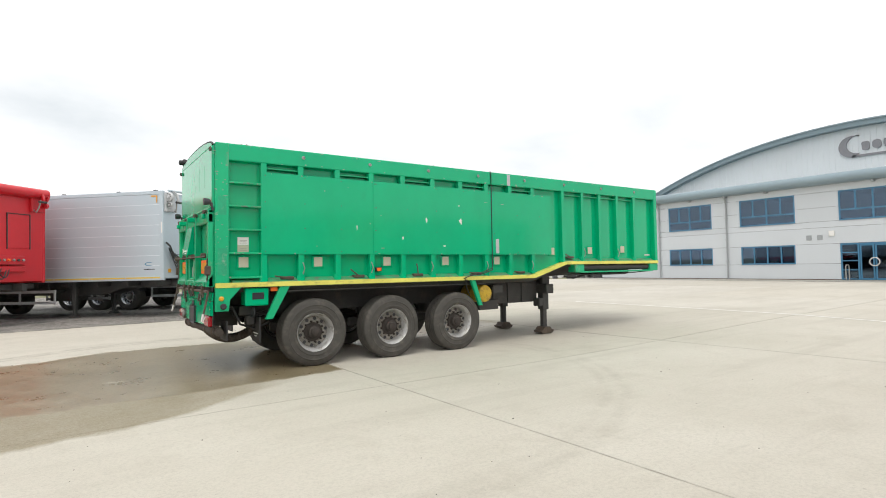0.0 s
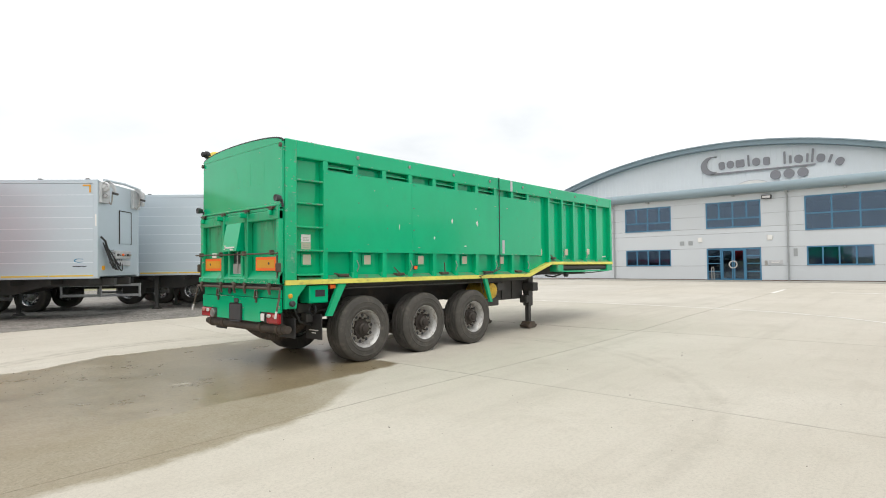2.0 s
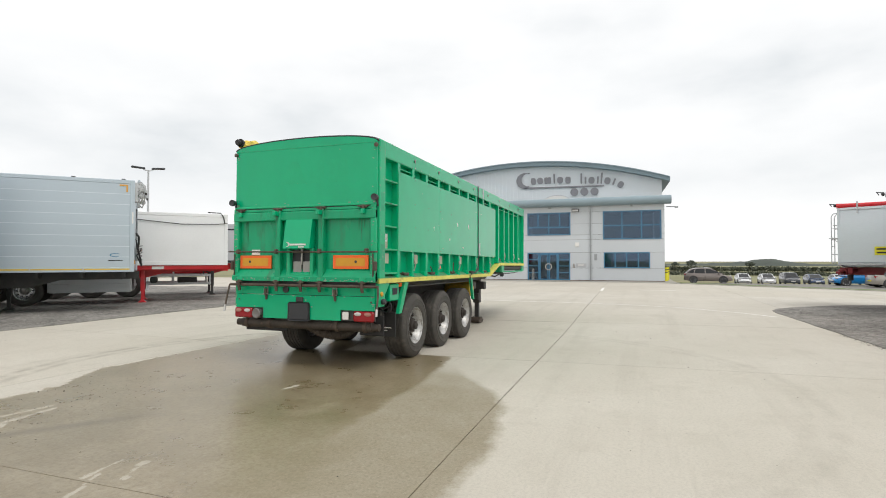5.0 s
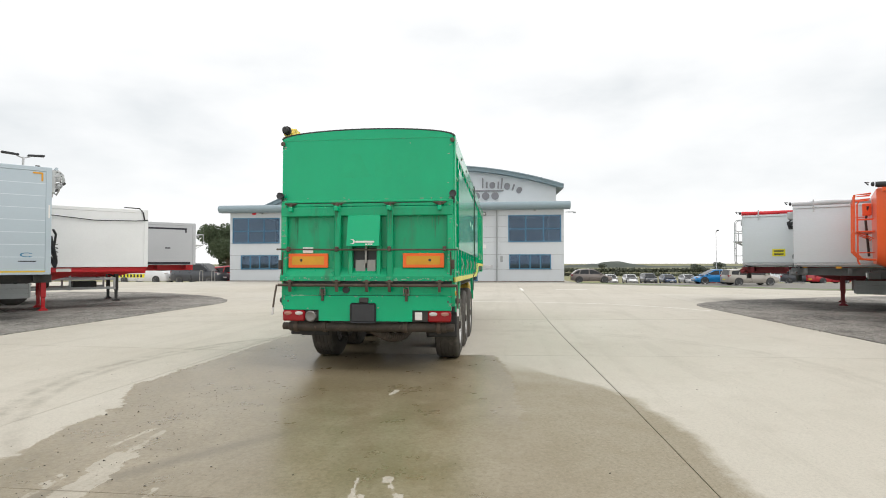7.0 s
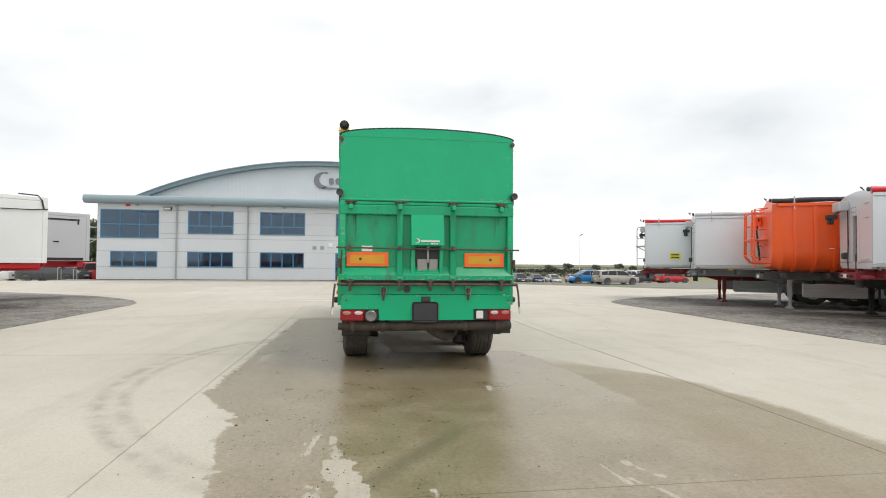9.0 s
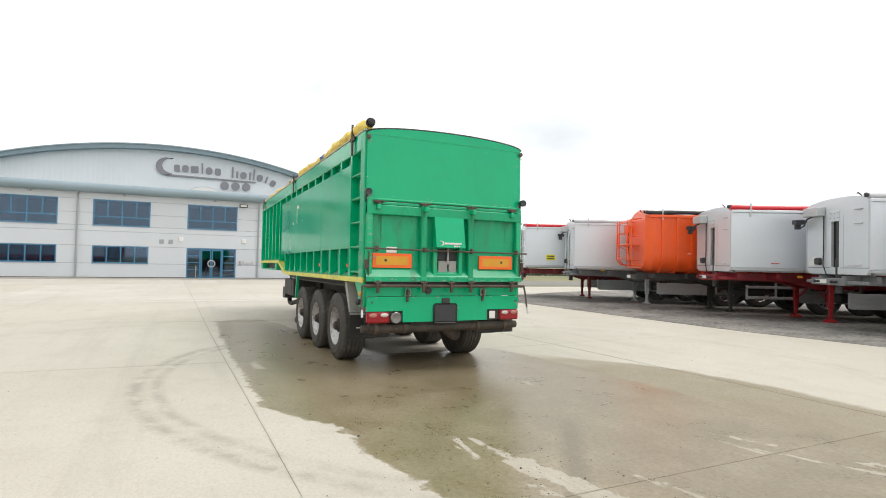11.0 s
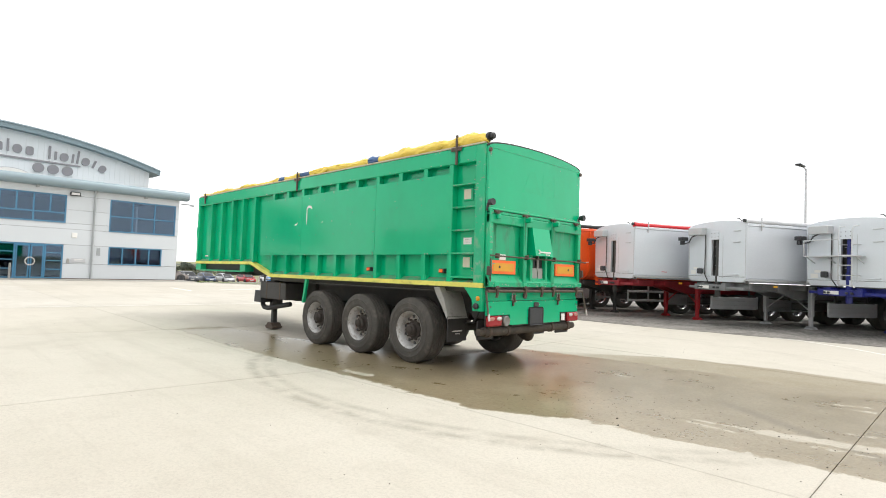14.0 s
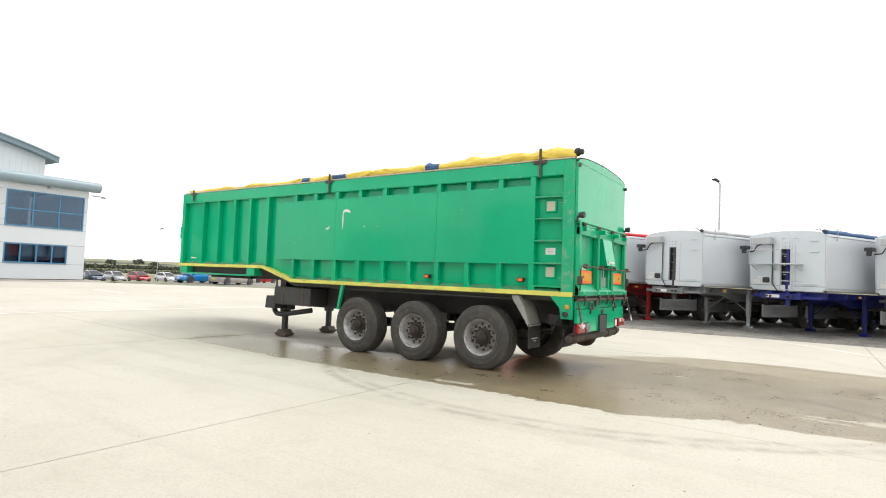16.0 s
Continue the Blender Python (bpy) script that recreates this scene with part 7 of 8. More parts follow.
def box_trailer(m, name, body_mat, chassis, label, zb, zt, length, planks=8, gear=True, strip=True, guard=(3.9, 6.6), guard_kind="rail", axles=(7.6, 8.9, 10.2), leg=3.5, kind="steel", leg_col=None):
    t = thing(name, m, label, "trailer", "parked box trailers")
    bm = bmesh.new()
    box(bm, -length, 0.0, -1.2, 1.2, zb + 0.02, zt - 0.03)
    part("body", bm, body_mat, t)
    h = (zt - 0.12 - zb - 0.10) / planks
    for s in (-1, 1):
        for k in range(planks):
            bm = bmesh.new()
            z = zb + 0.10 + k * h
            prism(bm, [(s * 1.2, z + 0.001), (s * 1.239, z + 0.0006), (s * 1.240, z + 0.002), (s * 1.240, z + h - 0.002), (s * 1.239, z + h - 0.0006), (s * 1.2, z + h - 0.001)], "x", -length + 0.08, -0.10)
            part("side_plank", bm, body_mat, t, smooth=0)
        for k in range(1, planks):
            z = zb + 0.10 + k * h
            boxes("plank_seam", [(-length + 0.08, -0.10, min(s * 1.238, s * 1.2425), max(s * 1.238, s * 1.2425), z - 0.007, z + 0.007)], SEAM, t)
        boxes("top_rail", [(-length, 0.0, min(s * 1.16, s * 1.25), max(s * 1.16, s * 1.25), zt - 0.12, zt)], body_mat, t, 0.012)
        boxes("bottom_rail", [(-length, 0.0, min(s * 1.14, s * 1.248), max(s * 1.14, s * 1.248), zb - 0.04, zb + 0.10)], body_mat, t, 0.008)
        boxes("corner_post", [(-0.12, 0.012, min(s * 1.15, s * 1.256), max(s * 1.15, s * 1.256), zb - 0.04, zt)], body_mat, t, 0.012)
        if strip:
            boxes("reflective_strip", [(-length + 0.2 + k * 1.3, -length + 1.46 + k * 1.3, min(s * 1.249, s * 1.253), max(s * 1.249, s * 1.253), zb + 0.025, zb + 0.065) for k in range(int((length - 0.2) / 1.3))], mat("yellow_reflective", (0.75, 0.52, 0.04), 0.4, 0, 0.1, 4, 30, 0), t, 0, "yellow reflective strip")
            boxes("reflective_corner", [(-0.40, -0.18, min(s * 1.251, s * 1.254), max(s * 1.251, s * 1.254), zt - 0.19, zt - 0.15), (-0.22, -0.18, min(s * 1.251, s * 1.254), max(s * 1.251, s * 1.254), zt - 0.38, zt - 0.19)], AMBER, t)
    if gear:
        gm = body_mat if body_mat is REDP else GALV
        for s in (-1, 1):
            def ys(a, b):
                return (min(s * a, s * b), max(s * a, s * b))
            cg = boxes("cover_gear", [(0.0, 0.09, *ys(0.72, 1.19), zt - 0.66, zt - 0.06)], gm, t, 0.012, "pressed cover gear housing on the headboard")
            for px, pz, r in ((0.13, zt - 0.20, 0.15), (0.17, zt - 0.46, 0.085)):
                bm = bmesh.new()
                lathe(bm, [(r * 0.5, s * 1.06), (r, s * 1.08), (r, s * 1.15), (r * 0.86, s * 1.165), (r * 0.8, s * 1.15), (r * 0.35, s * 1.15), (r * 0.3, s * 1.175), (0.01, s * 1.178)], 22, "y", (px, 0, pz))
                part("gear_drum", bm, gm, cg)
                for k in range(8):
                    a = k * math.pi / 4
                    bm = bmesh.new()
                    lathe(bm, [(0.011, s * 1.16), (0.009, s * 1.176)], 6, "y", (px + r * 0.66 * math.cos(a), 0, pz + r * 0.66 * math.sin(a)))
                    part("bolt", bm, DARK, cg)
            bm = bmesh.new()
            prism(bm, [(0.05, zt - 0.02), (0.16, zt + 0.02), (0.30, zt - 0.12), (0.34, zt - 0.30), (0.30, zt - 0.40), (0.26, zt - 0.36), (0.27, zt - 0.26), (0.22, zt - 0.16), (0.14, zt - 0.10), (0.05, zt - 0.12)], "y", *ys(0.86, 0.93))
            part("gear_arm", bm, gm, cg)
            bm = bmesh.new()
            rod(bm, [(0.31, s * 0.74, zt - 0.37), (0.31, s * 1.0, zt - 0.37)], 0.035, 10)
            part("arm_roller", bm, DARK, cg)
            bm = bmesh.new()
            rod(bm, [(0.08, s * 0.78, zt - 0.60), (0.15, s * 0.80, zt - 0.68), (0.20, s * 0.84, zt - 0.56), (0.24, s * 0.88, zt - 0.30)], 0.022, 8)
            part("gear_strut", bm, STEEL, cg)
        bm = bmesh.new()
        if body_mat is REDP:
            prism(bm, [(0.0, zt)] + [(0.16 + 0.14 * math.cos(a), zt - 0.10 + 0.14 * math.sin(a)) for a in np.linspace(1.5, -1.5, 9)] + [(0.0, zt - 0.26)], "y", -1.15, 1.15)
        else:
            rod(bm, [(0.12, -1.12, zt - 0.0), (0.14, 0.0, zt + 0.04), (0.12, 1.12, zt - 0.0)], 0.04, 10)
        part("cover_roll", bm, body_mat, t)
        boxes("top_clamp", [(x - 0.05, x + 0.05, -1.22, -1.12, zt - 0.01, zt + 0.035) for x in (-0.3, -1.6, -3.6, -6.0, -9.0)], DARK, t, 0.01)
        boxes("hatch_door", [(0.0, 0.02, 0.0, 0.7, zb + 1.0, zb + 2.0)], body_mat, t, 0.008)
        boxes("door_frame", [(0.0, 0.026, -0.03, -0.005, zb + 0.98, zb + 2.03), (0.0, 0.026, 0.705, 0.73, zb + 0.98, zb + 2.03), (0.0, 0.026, -0.005, 0.705, zb + 2.005, zb + 2.03)], DARK, t)
        rc = random.Random(int(abs(m.translation.x) * 10))
        for k in range(5):
            y0, y1, dip = -1.02 + 0.10 * k, -0.55 + 0.16 * k + rc.uniform(-0.05, 0.05), zb + 0.18 + rc.uniform(0, 0.25)
            bm = bmesh.new()
            rod(bm, [(0.04 + 0.15 * math.sin(math.pi * f), y0 + (y1 - y0) * f, (zb + 1.0 - 0.06 * k) * (1 - f) + (zb + 0.5) * f - (zb + 0.75 - dip) * math.sin(math.pi * f)) for f in np.linspace(0, 1, 13)], 0.017, 6)
            part("air_hose", bm, RUBBER, t, "black looped air hose")
        bm = bmesh.new()
        rod(bm, [(0.14 + 0.07 * math.cos(a), -0.72 + 0.07 * math.sin(a), zb + 0.34 + 0.018 * a) for a in np.linspace(0, 25, 90)], 0.010, 5)
        part("coiled_hose", bm, RUBBER, t, "black coiled air hose")
        bm = bmesh.new()
        rod(bm, [(0.06, -1.18, zb + 1.16), (0.13, -1.08, zb + 1.04), (0.12, -0.95, zb + 0.84), (0.09, -0.85, zb + 0.66)], 0.03, 8)
        part("air_hose", bm, RUBBER, t, "thick black air hose")
        cb = boxes("coupling_box", [(0.0, 0.13, -0.45, 0.45, zb + 0.52, zb + 0.78), (0.0, 0.10, -0.35, 0.5, zb + 0.30, zb + 0.48)], gm, t, 0.02)
        for k in range(6):
            bm = bmesh.new()
            lathe(bm, [(0.035, 0.12), (0.038, 0.17), (0.022, 0.18)], 12, "x", (0, -0.38 + 0.15 * k, zb + 0.65))
            part("coupling", bm, (DARK, STEEL, REFL)[k % 3] if k == 2 else (DARK, STEEL)[k % 2], cb)
        lg = boxes("print_bar", [(-0.68, -0.30, -1.2455, -1.2425, zb + 0.30, zb + 0.325)], INK, t)
        bm = bmesh.new()
        prism(bm, [(-0.5 + 0.15 * math.cos(a), zb + 0.48 + 0.06 * math.sin(a)) for a in np.linspace(0.6, 5.6, 14)] + [(-0.5 + 0.11 * math.cos(a), zb + 0.48 + 0.042 * math.sin(a)) for a in np.linspace(5.4, 0.8, 12)], "y", -1.2455, -1.2425)
        part("emblem", bm, FRAMEB, t, "small blue swoosh emblem")
        boxes("marker_light", [(0.0, 0.03, -1.0, -0.9, zb + 0.2, zb + 0.32)], AMBER, t)
        boxes("white_reflector", [(-0.06, -0.02, -1.262, -1.256, zt - 1.35, zt - 1.0)], WHITEPLATE, t)
    running_gear(t, axles, kind, chassis, leg, leg_col or chassis, zb - 0.05, guard=guard, guard_kind=guard_kind)
    return t


def left_pose(x, y):
    return pose(x + 1.25 * 0.682, y + 1.25 * 0.731, 0, 0, 0, -43)


box_trailer(left_pose(-2.65, 19.2), "box_trailer", REDP, DARK, "red walking-floor box trailer with front cover gear", 1.27, 4.05, 13.2)
box_trailer(left_pose(2.13, 19.27), "box_trailer", SILVER, DARK, "silver-blue plank-sided walking-floor trailer with hoses", 1.25, 4.06, 13.2, kind="alloy")
box_trailer(left_pose(7.1, 19.5), "box_trailer", SILVER, DARK, "silver-blue plank-sided walking-floor trailer with yellow strip", 1.25, 4.06, 13.2, kind="alloy")
tc_ = box_trailer(left_pose(11.6, 19.85), "box_trailer", WHITEP, REDP, "plain white smooth-sided tipping trailer on a red chassis", 1.42, 3.36, 9.6, planks=1, gear=False, strip=False, guard=(3.3, 5.7), guard_kind="panel", axles=(6.4, 7.65, 8.9), leg=2.9, kind="alloy")
bm = bmesh.new()
rod(bm, [(0.0, -1.27, 3.0), (-0.4, -1.275, 2.96), (-1.6, -1.275, 2.93), (-2.9, -1.275, 3.05), (-3.0, -1.275, 3.06), (-4.6, -1.275, 2.98), (-6.0, -1.275, 2.97)], 0.014, 6)
part("strap", bm, RUBBER, tc_, "black sagging strap")
bm = bmesh.new()
rod(bm, [(-0.1, -1.27, 3.0), (-0.15, -1.27, 3.25), (-0.25, -1.22, 3.40), (-0.7, -1.1, 3.42)], 0.02, 8)
part("cover_arm", bm, DARK, tc_)
boxes("side_rail", [(-9.4, -0.15, -1.19, -1.08, 1.22, 1.375)], REDP, tc_, 0.012)
boxes("side_label", [(-2.6, -2.2, -1.2, -1.17, 1.24, 1.34), (-3.6, -3.2, -1.2, -1.17, 1.24, 1.34)], WHITEPLATE, tc_)
td_ = box_trailer(left_pose(16.1, 20.75), "box_trailer", GREYP, REDP, "grey smooth-sided trailer with dark stripe and ladder", 1.48, 3.22, 9.0, planks=1, gear=False, strip=False, guard=(2.98, 6.0), axles=(6.2, 7.5, 8.8), leg=2.9, leg_col=DARK)
boxes("dark_stripe", [(-3.0, -0.35, -1.2475, -1.242, 2.93, 3.0)], INK, td_)
boxes("dark_stripe", [(-3.2, -0.2, -1.2525, -1.249, 1.46, 1.56)], INK, td_)
boxes("latch", [(-0.42, -0.36, -1.2475, -1.242, 2.8, 2.95), (-2.9, -2.7, -1.2475, -1.242, 2.12, 2.17), (-1.2, -1.0, -1.2475, -1.242, 2.12, 2.17)], INK, td_)
front_ladder(td_, GALV)


# ---- cars ----
def car_ground(x):
    return park_z(x)


def car(x, y, heading, paint, label, L=4.2, W=1.78, H=1.48, kind="hatch", zoff=0.0):
    """A parked car: lofted body, glazed cabin, lamps, bumpers and four wheels. heading: degrees, nose along local x."""
    c = thing("parked_car", pose(x, y, (car_ground(x) if y < 10 else 0.06 - 0.046 * (x - 32.3)) + zoff, 0, 0 if abs(math.cos(radians(heading))) < 0.5 else 0, heading), label, "car", "parked cars")
    belt, sill = 0.60 * H, 0.20
    st = {"hatch": [(-0.5, 0.50, 0.80), (-0.48, 0.62, 0.92), (-0.36, 0.64, 1.0), (0.0, 0.60, 1.0), (0.20, 0.58, 1.0), (0.30, 0.54, 0.98), (0.42, 0.47, 0.94), (0.48, 0.40, 0.86), (0.5, 0.34, 0.74)],
          "suv": [(-0.5, 0.52, 0.84), (-0.48, 0.64, 0.94), (-0.36, 0.65, 1.0), (0.0, 0.62, 1.0), (0.22, 0.60, 1.0), (0.34, 0.57, 0.98), (0.44, 0.52, 0.94), (0.49, 0.44, 0.88), (0.5, 0.38, 0.78)]}[kind]
    bm = bmesh.new()
    rings = []
    for fx, zb_, wf in st:
        w = W / 2 * wf
        zt_ = zb_ * H
        low = sill if abs(fx) < 0.46 else sill + 0.06
        ring = [(-w * 0.92, low), (-w, low + 0.12), (-w, zt_ - 0.14), (-w * 0.93, zt_), (w * 0.93, zt_), (w, zt_ - 0.14), (w, low + 0.12), (w * 0.92, low)]
        rings.append([bm.verts.new((fx * L, a, b)) for a, b in ring])
    for p, q in zip(rings, rings[1:]):
        for k in range(8):
            bm.faces.new((p[k], p[(k + 1) % 8], q[(k + 1) % 8], q[k]))
    bm.faces.new(rings[0])
    bm.faces.new(rings[-1])
    body = part("body", bm, paint, c, smooth=50)
    cab = [(-0.48, 0.0), (-0.36, 0.78), (-0.20, 0.96), (-0.03, 1.0), (0.05, 0.96), (0.31, 0.0)] if kind == "hatch" else [(-0.485, 0.0), (-0.45, 0.86), (-0.2, 0.99), (0.02, 1.0), (0.12, 0.94), (0.32, 0.0)]
    wb, wt = W / 2 * 0.94, W / 2 * 0.76

    def side(fx, g, s, out=0.0):
        """A point on the cabin's side at a share g of its height."""
        return (fx * L, s * (wb - (wb - wt) * g + out), belt + g * (H - belt))
    bm = bmesh.new()
    rings = []
    for fx, f in cab:
        rings.append([bm.verts.new(p) for p in ((fx * L, -wb, belt - 0.05), side(fx, f * 0.93, -1), (fx * L, -wt * 0.82, belt + f * (H - belt)), (fx * L, wt * 0.82, belt + f * (H - belt)), side(fx, f * 0.93, 1), (fx * L, wb, belt - 0.05))])
    for p, q in zip(rings, rings[1:]):
        for k in range(6):
            bm.faces.new((p[k], p[(k + 1) % 6], q[(k + 1) % 6], q[k]))
    part("roof", bm, paint, c, smooth=40)

    def pane(pts):
        """A dark pane, 12 mm thick, laid on the cabin."""
        bm = bmesh.new()
        mid = sum((Vector(p) for p in pts), Vector()) / len(pts)
        nrm = (Vector(pts[1]) - Vector(pts[0])).cross(Vector(pts[2]) - Vector(pts[0])).normalized()
        if nrm.dot(mid - Vector((0, 0, belt - 0.3))) < 0:
            nrm = -nrm
        hi = [bm.verts.new(Vector(p) + nrm * 0.012) for p in pts]
        lo = [bm.verts.new(Vector(p) - nrm * 0.02) for p in pts]
        bm.faces.new(hi)
        for i in range(len(pts)):
            bm.faces.new((hi[i], lo[i], lo[(i + 1) % len(pts)], hi[(i + 1) % len(pts)]))
        part("window", bm, CARGLASS, c, smooth=0)
    r0, r1, f4, f5 = cab[0], cab[1], cab[4], cab[5]
    for s in (-1, 1):
        for poly in ([(f5[0] - 0.035, 0.10), (f4[0] - 0.005, 0.78), (-0.05, 0.82), (-0.045, 0.10)], [(-0.065, 0.10), (-0.07, 0.82), (-0.25, 0.78), (-0.28, 0.10)], [(-0.30, 0.10), (-0.27, 0.76), (r1[0] + 0.035, 0.68), (r0[0] + 0.055, 0.16)]):
            pane([side(fx, g, s) for fx, g in poly])

    def end(p, q, k, w):
        fx, f = p[0] + (q[0] - p[0]) * k, p[1] + (q[1] - p[1]) * k
        return (fx * L, w * (wb - (wb - wt) * f) * 0.84, belt + f * (H - belt))
    for p, q in ((f5, f4), (r0, r1)):
        pane([end(p, q, 0.10, -1), end(p, q, 0.10, 1), end(p, q, 0.92, 1), end(p, q, 0.92, -1)])
    for s in (-1, 1):
        boxes("head_lamp", [(0.455 * L, 0.485 * L, min(s * 0.52, s * 0.82) * W / 1.8, max(s * 0.52, s * 0.82) * W / 1.8, 0.42 * H, 0.49 * H)], CLEARLAMP, c, 0.02)
        boxes("tail_lamp", [(-0.494 * L, -0.45 * L, min(s * 0.6, s * 0.84) * W / 1.8, max(s * 0.6, s * 0.84) * W / 1.8, 0.50 * H, 0.62 * H)], REDLAMP, c, 0.02)
        bm = bmesh.new()
        box(bm, 0.20 * L, 0.24 * L, min(s * W / 2, s * (W / 2 + 0.16)), max(s * W / 2, s * (W / 2 + 0.16)), belt, belt + 0.12, 0.02)
        part("mirror", bm, paint, c)
    boxes("grille", [(0.485 * L, 0.502 * L, -0.5, 0.5, 0.24 * H, 0.31 * H)], BLACKPL, c, 0.01)
    boxes("front_plate", [(0.498 * L, 0.507 * L, -0.26, 0.26, 0.235 * H + 0.06, 0.235 * H + 0.16)], WHITEPLATE, c, 0.003)
    boxes("rear_plate", [(-0.507 * L, -0.498 * L, -0.26, 0.26, 0.45, 0.55)], YELPLATE, c, 0.003)
    for fx in (0.31, -0.30):
        for s in (-1, 1):
            bm = bmesh.new()
            lathe(bm, [(0.36, s * (W / 2 - 0.12)), (0.36, s * (W / 2 + 0.004))], 20, "y", (fx * L, 0, 0.33))
            part("wheel_arch", bm, BLACKPL, c)
            wheel(c, "car", fx * L, s * (W / 2 - 0.085), 0.31, s, r=0.31, w=0.2, rr=0.215)
    return c


def paint(name, col):
    return mat(name, col, 0.28, 0.2, 0.05, 1, 20, 0, None, 0, 0.6, (1, 1, 1), 0.6)


P_GREY, P_WHITE, P_DARK, P_NAVY, P_BLUE, P_BEIGE, P_RED, P_SILVER = paint("grey_car_paint", (0.24, 0.205, 0.185)), paint("white_car_paint", (0.72, 0.73, 0.74)), paint("charcoal_car_paint", (0.05, 0.055, 0.065)), paint("dark_blue_car_paint", (0.06, 0.09, 0.16)), paint("bright_blue_car_paint", (0.01, 0.22, 0.55)), paint("beige_silver_car_paint", (0.40, 0.37, 0.33)), paint("red_car_paint", (0.48, 0.02, 0.03)), paint("silver_car_paint", (0.5, 0.51, 0.53))
car(50.0, -1.2, -94, P_GREY, "grey-brown hatchback parked side-on beside the office", 4.0, 1.7, 1.42)
car(80.0, -8.8, 180, P_WHITE, "white small car parked nose to the yard", 3.9, 1.68, 1.42)
car(80.0, -11.7, 180, P_WHITE, "white hatchback parked nose to the yard", 4.0, 1.7, 1.42)
car(80.0, -14.4, 180, P_DARK, "charcoal off-road car parked nose to the yard", 4.2, 1.8, 1.6, "suv")
car(80.0, -17.2, 180, P_NAVY, "dark blue hatchback parked nose to the yard", 4.0, 1.72, 1.42)
car(80.0, -20.1, 180, P_SILVER, "pale silver car parked nose to the yard", 4.0, 1.72, 1.42)
car(80.0, -23.5, 180, P_RED, "red hatchback parked in the far row", 4.0, 1.7, 1.42)
car(79.0, -27.0, 180, P_WHITE, "white hatchback parked in the far row", 4.0, 1.7, 1.42)
car(47.0, -11.9, 92, P_BLUE, "bright blue small hatchback parked side-on", 3.75, 1.66, 1.36)
car(44.0, -13.7, -86, P_BEIGE, "beige-silver people carrier parked side-on", 4.3, 1.76, 1.42, "suv")
car(58.0, -27.9, -84, P_RED, "red hatchback parked behind the tippers", 4.1, 1.75, 1.46)
car(60.0, -26.2, -120, P_DARK, "charcoal hatchback parked behind the tippers")
car(70.0, -29.5, -170, P_WHITE, "white van-like car parked far off", 4.8, 1.9, 1.9, "suv")
# vehicles beyond the office's far corner
van = car(39.6, 39.2, -95, P_WHITE, "white van with a yellow and black chequered side", 5.2, 1.9, 1.95, "suv")
boxes("chequer_strip", [(-2.3 + k * 0.34, -2.3 + k * 0.34 + 0.17, -0.966, -0.956, 0.55, 0.8) for k in range(8)], INK, van)
boxes("yellow_strip", [(-2.35, 0.5, -0.9555, -0.945, 0.52, 0.83)], YELPLATE, van)
car(38.6, 33.6, -95, P_DARK, "dark pickup-like car beside the office corner", 4.7, 1.85, 1.75, "suv")
car(40.5, 31.2, -60, P_RED, "red car half hidden by the office corner", 4.2, 1.8, 1.6, "suv")


# ---- lamp posts, bollards, trees and distance ----
def lamp_post(x, y, h, arms, label, z=0.0, thick=1.0):
    t = thing("street_lamp", pose(x, y, z), label, "street lamp")
    bm = bmesh.new()
    rod(bm, [(0, 0, 0), (0, 0, 1.2), (0, 0, h)], [0.085 * thick, 0.065 * thick, 0.045 * thick], 12)
    part("pole", bm, GALV, t)
    for a in arms:
        bm = bmesh.new()
        dx, dy = math.cos(radians(a)), math.sin(radians(a))
        rod(bm, [(0, 0, h - 0.05), (dx * 0.25, dy * 0.25, h + 0.04)], 0.03, 8)
        arm = part("arm", bm, GALV, t)
        bm = bmesh.new()
        vs = box(bm, 0.15, 0.80, -0.14, 0.14, -0.03, 0.06, 0.028)
        for v in bm.verts:
            if v.co.x < 0.3:
                v.co.y *= 0.45
        bmesh.ops.transform(bm, matrix=pose(0, 0, h + 0.06, 0, -4, a), verts=bm.verts)
        part("lamp_head", bm, BLACKPL, arm, "dark tapered lamp head")
    return t


lamp_post(16.3, 29.2, 6.35, (140, -40), "grey post with twin flat lamp heads behind trailers")
lamp_post(2.73, -15.75, 7.3, (75,), "grey post with one lamp head behind tippers")
lamp_post(70.0, -20.6, 6.9, (180,), "thin grey lamp post in the far car park", park_z(70.0), 0.6)

# barriers by the office
sheet("side_path", [(35.36, 2.3), (44.0, 2.3), (44.0, 3.28), (35.36, 2.98)], -0.9, 0.0, KERB, "narrow concrete path beside the office", "pavement")
for x, y in ((38.3, 2.84), (39.3, 2.74), (40.3, 2.62)):
    t = thing("bollard", pose(x, y, 0.0), "yellow bollard with black bands by the office corner", "bollard", "bollards")
    for z0, z1, m_ in ((0.0, 0.62, YELPLATE), (0.624, 0.69, BLACKPL), (0.694, 0.80, YELPLATE), (0.804, 0.87, BLACKPL), (0.874, 1.0, YELPLATE)):
        bm = bmesh.new()
        lathe(bm, [(0.10, z0), (0.10, z1 - 0.004), (0.09, z1)], 14, "z")
        part("band", bm, m_, t)
hoop = bmesh.new()
rod(hoop, [(0, -0.22, 0.0), (0, -0.22, 0.75), (0, -0.14, 0.85), (0, 0.14, 0.85), (0, 0.22, 0.75), (0, 0.22, 0.0)], 0.025, 10)
hoop_me = finish(hoop, "hoop_barrier", STEEL)
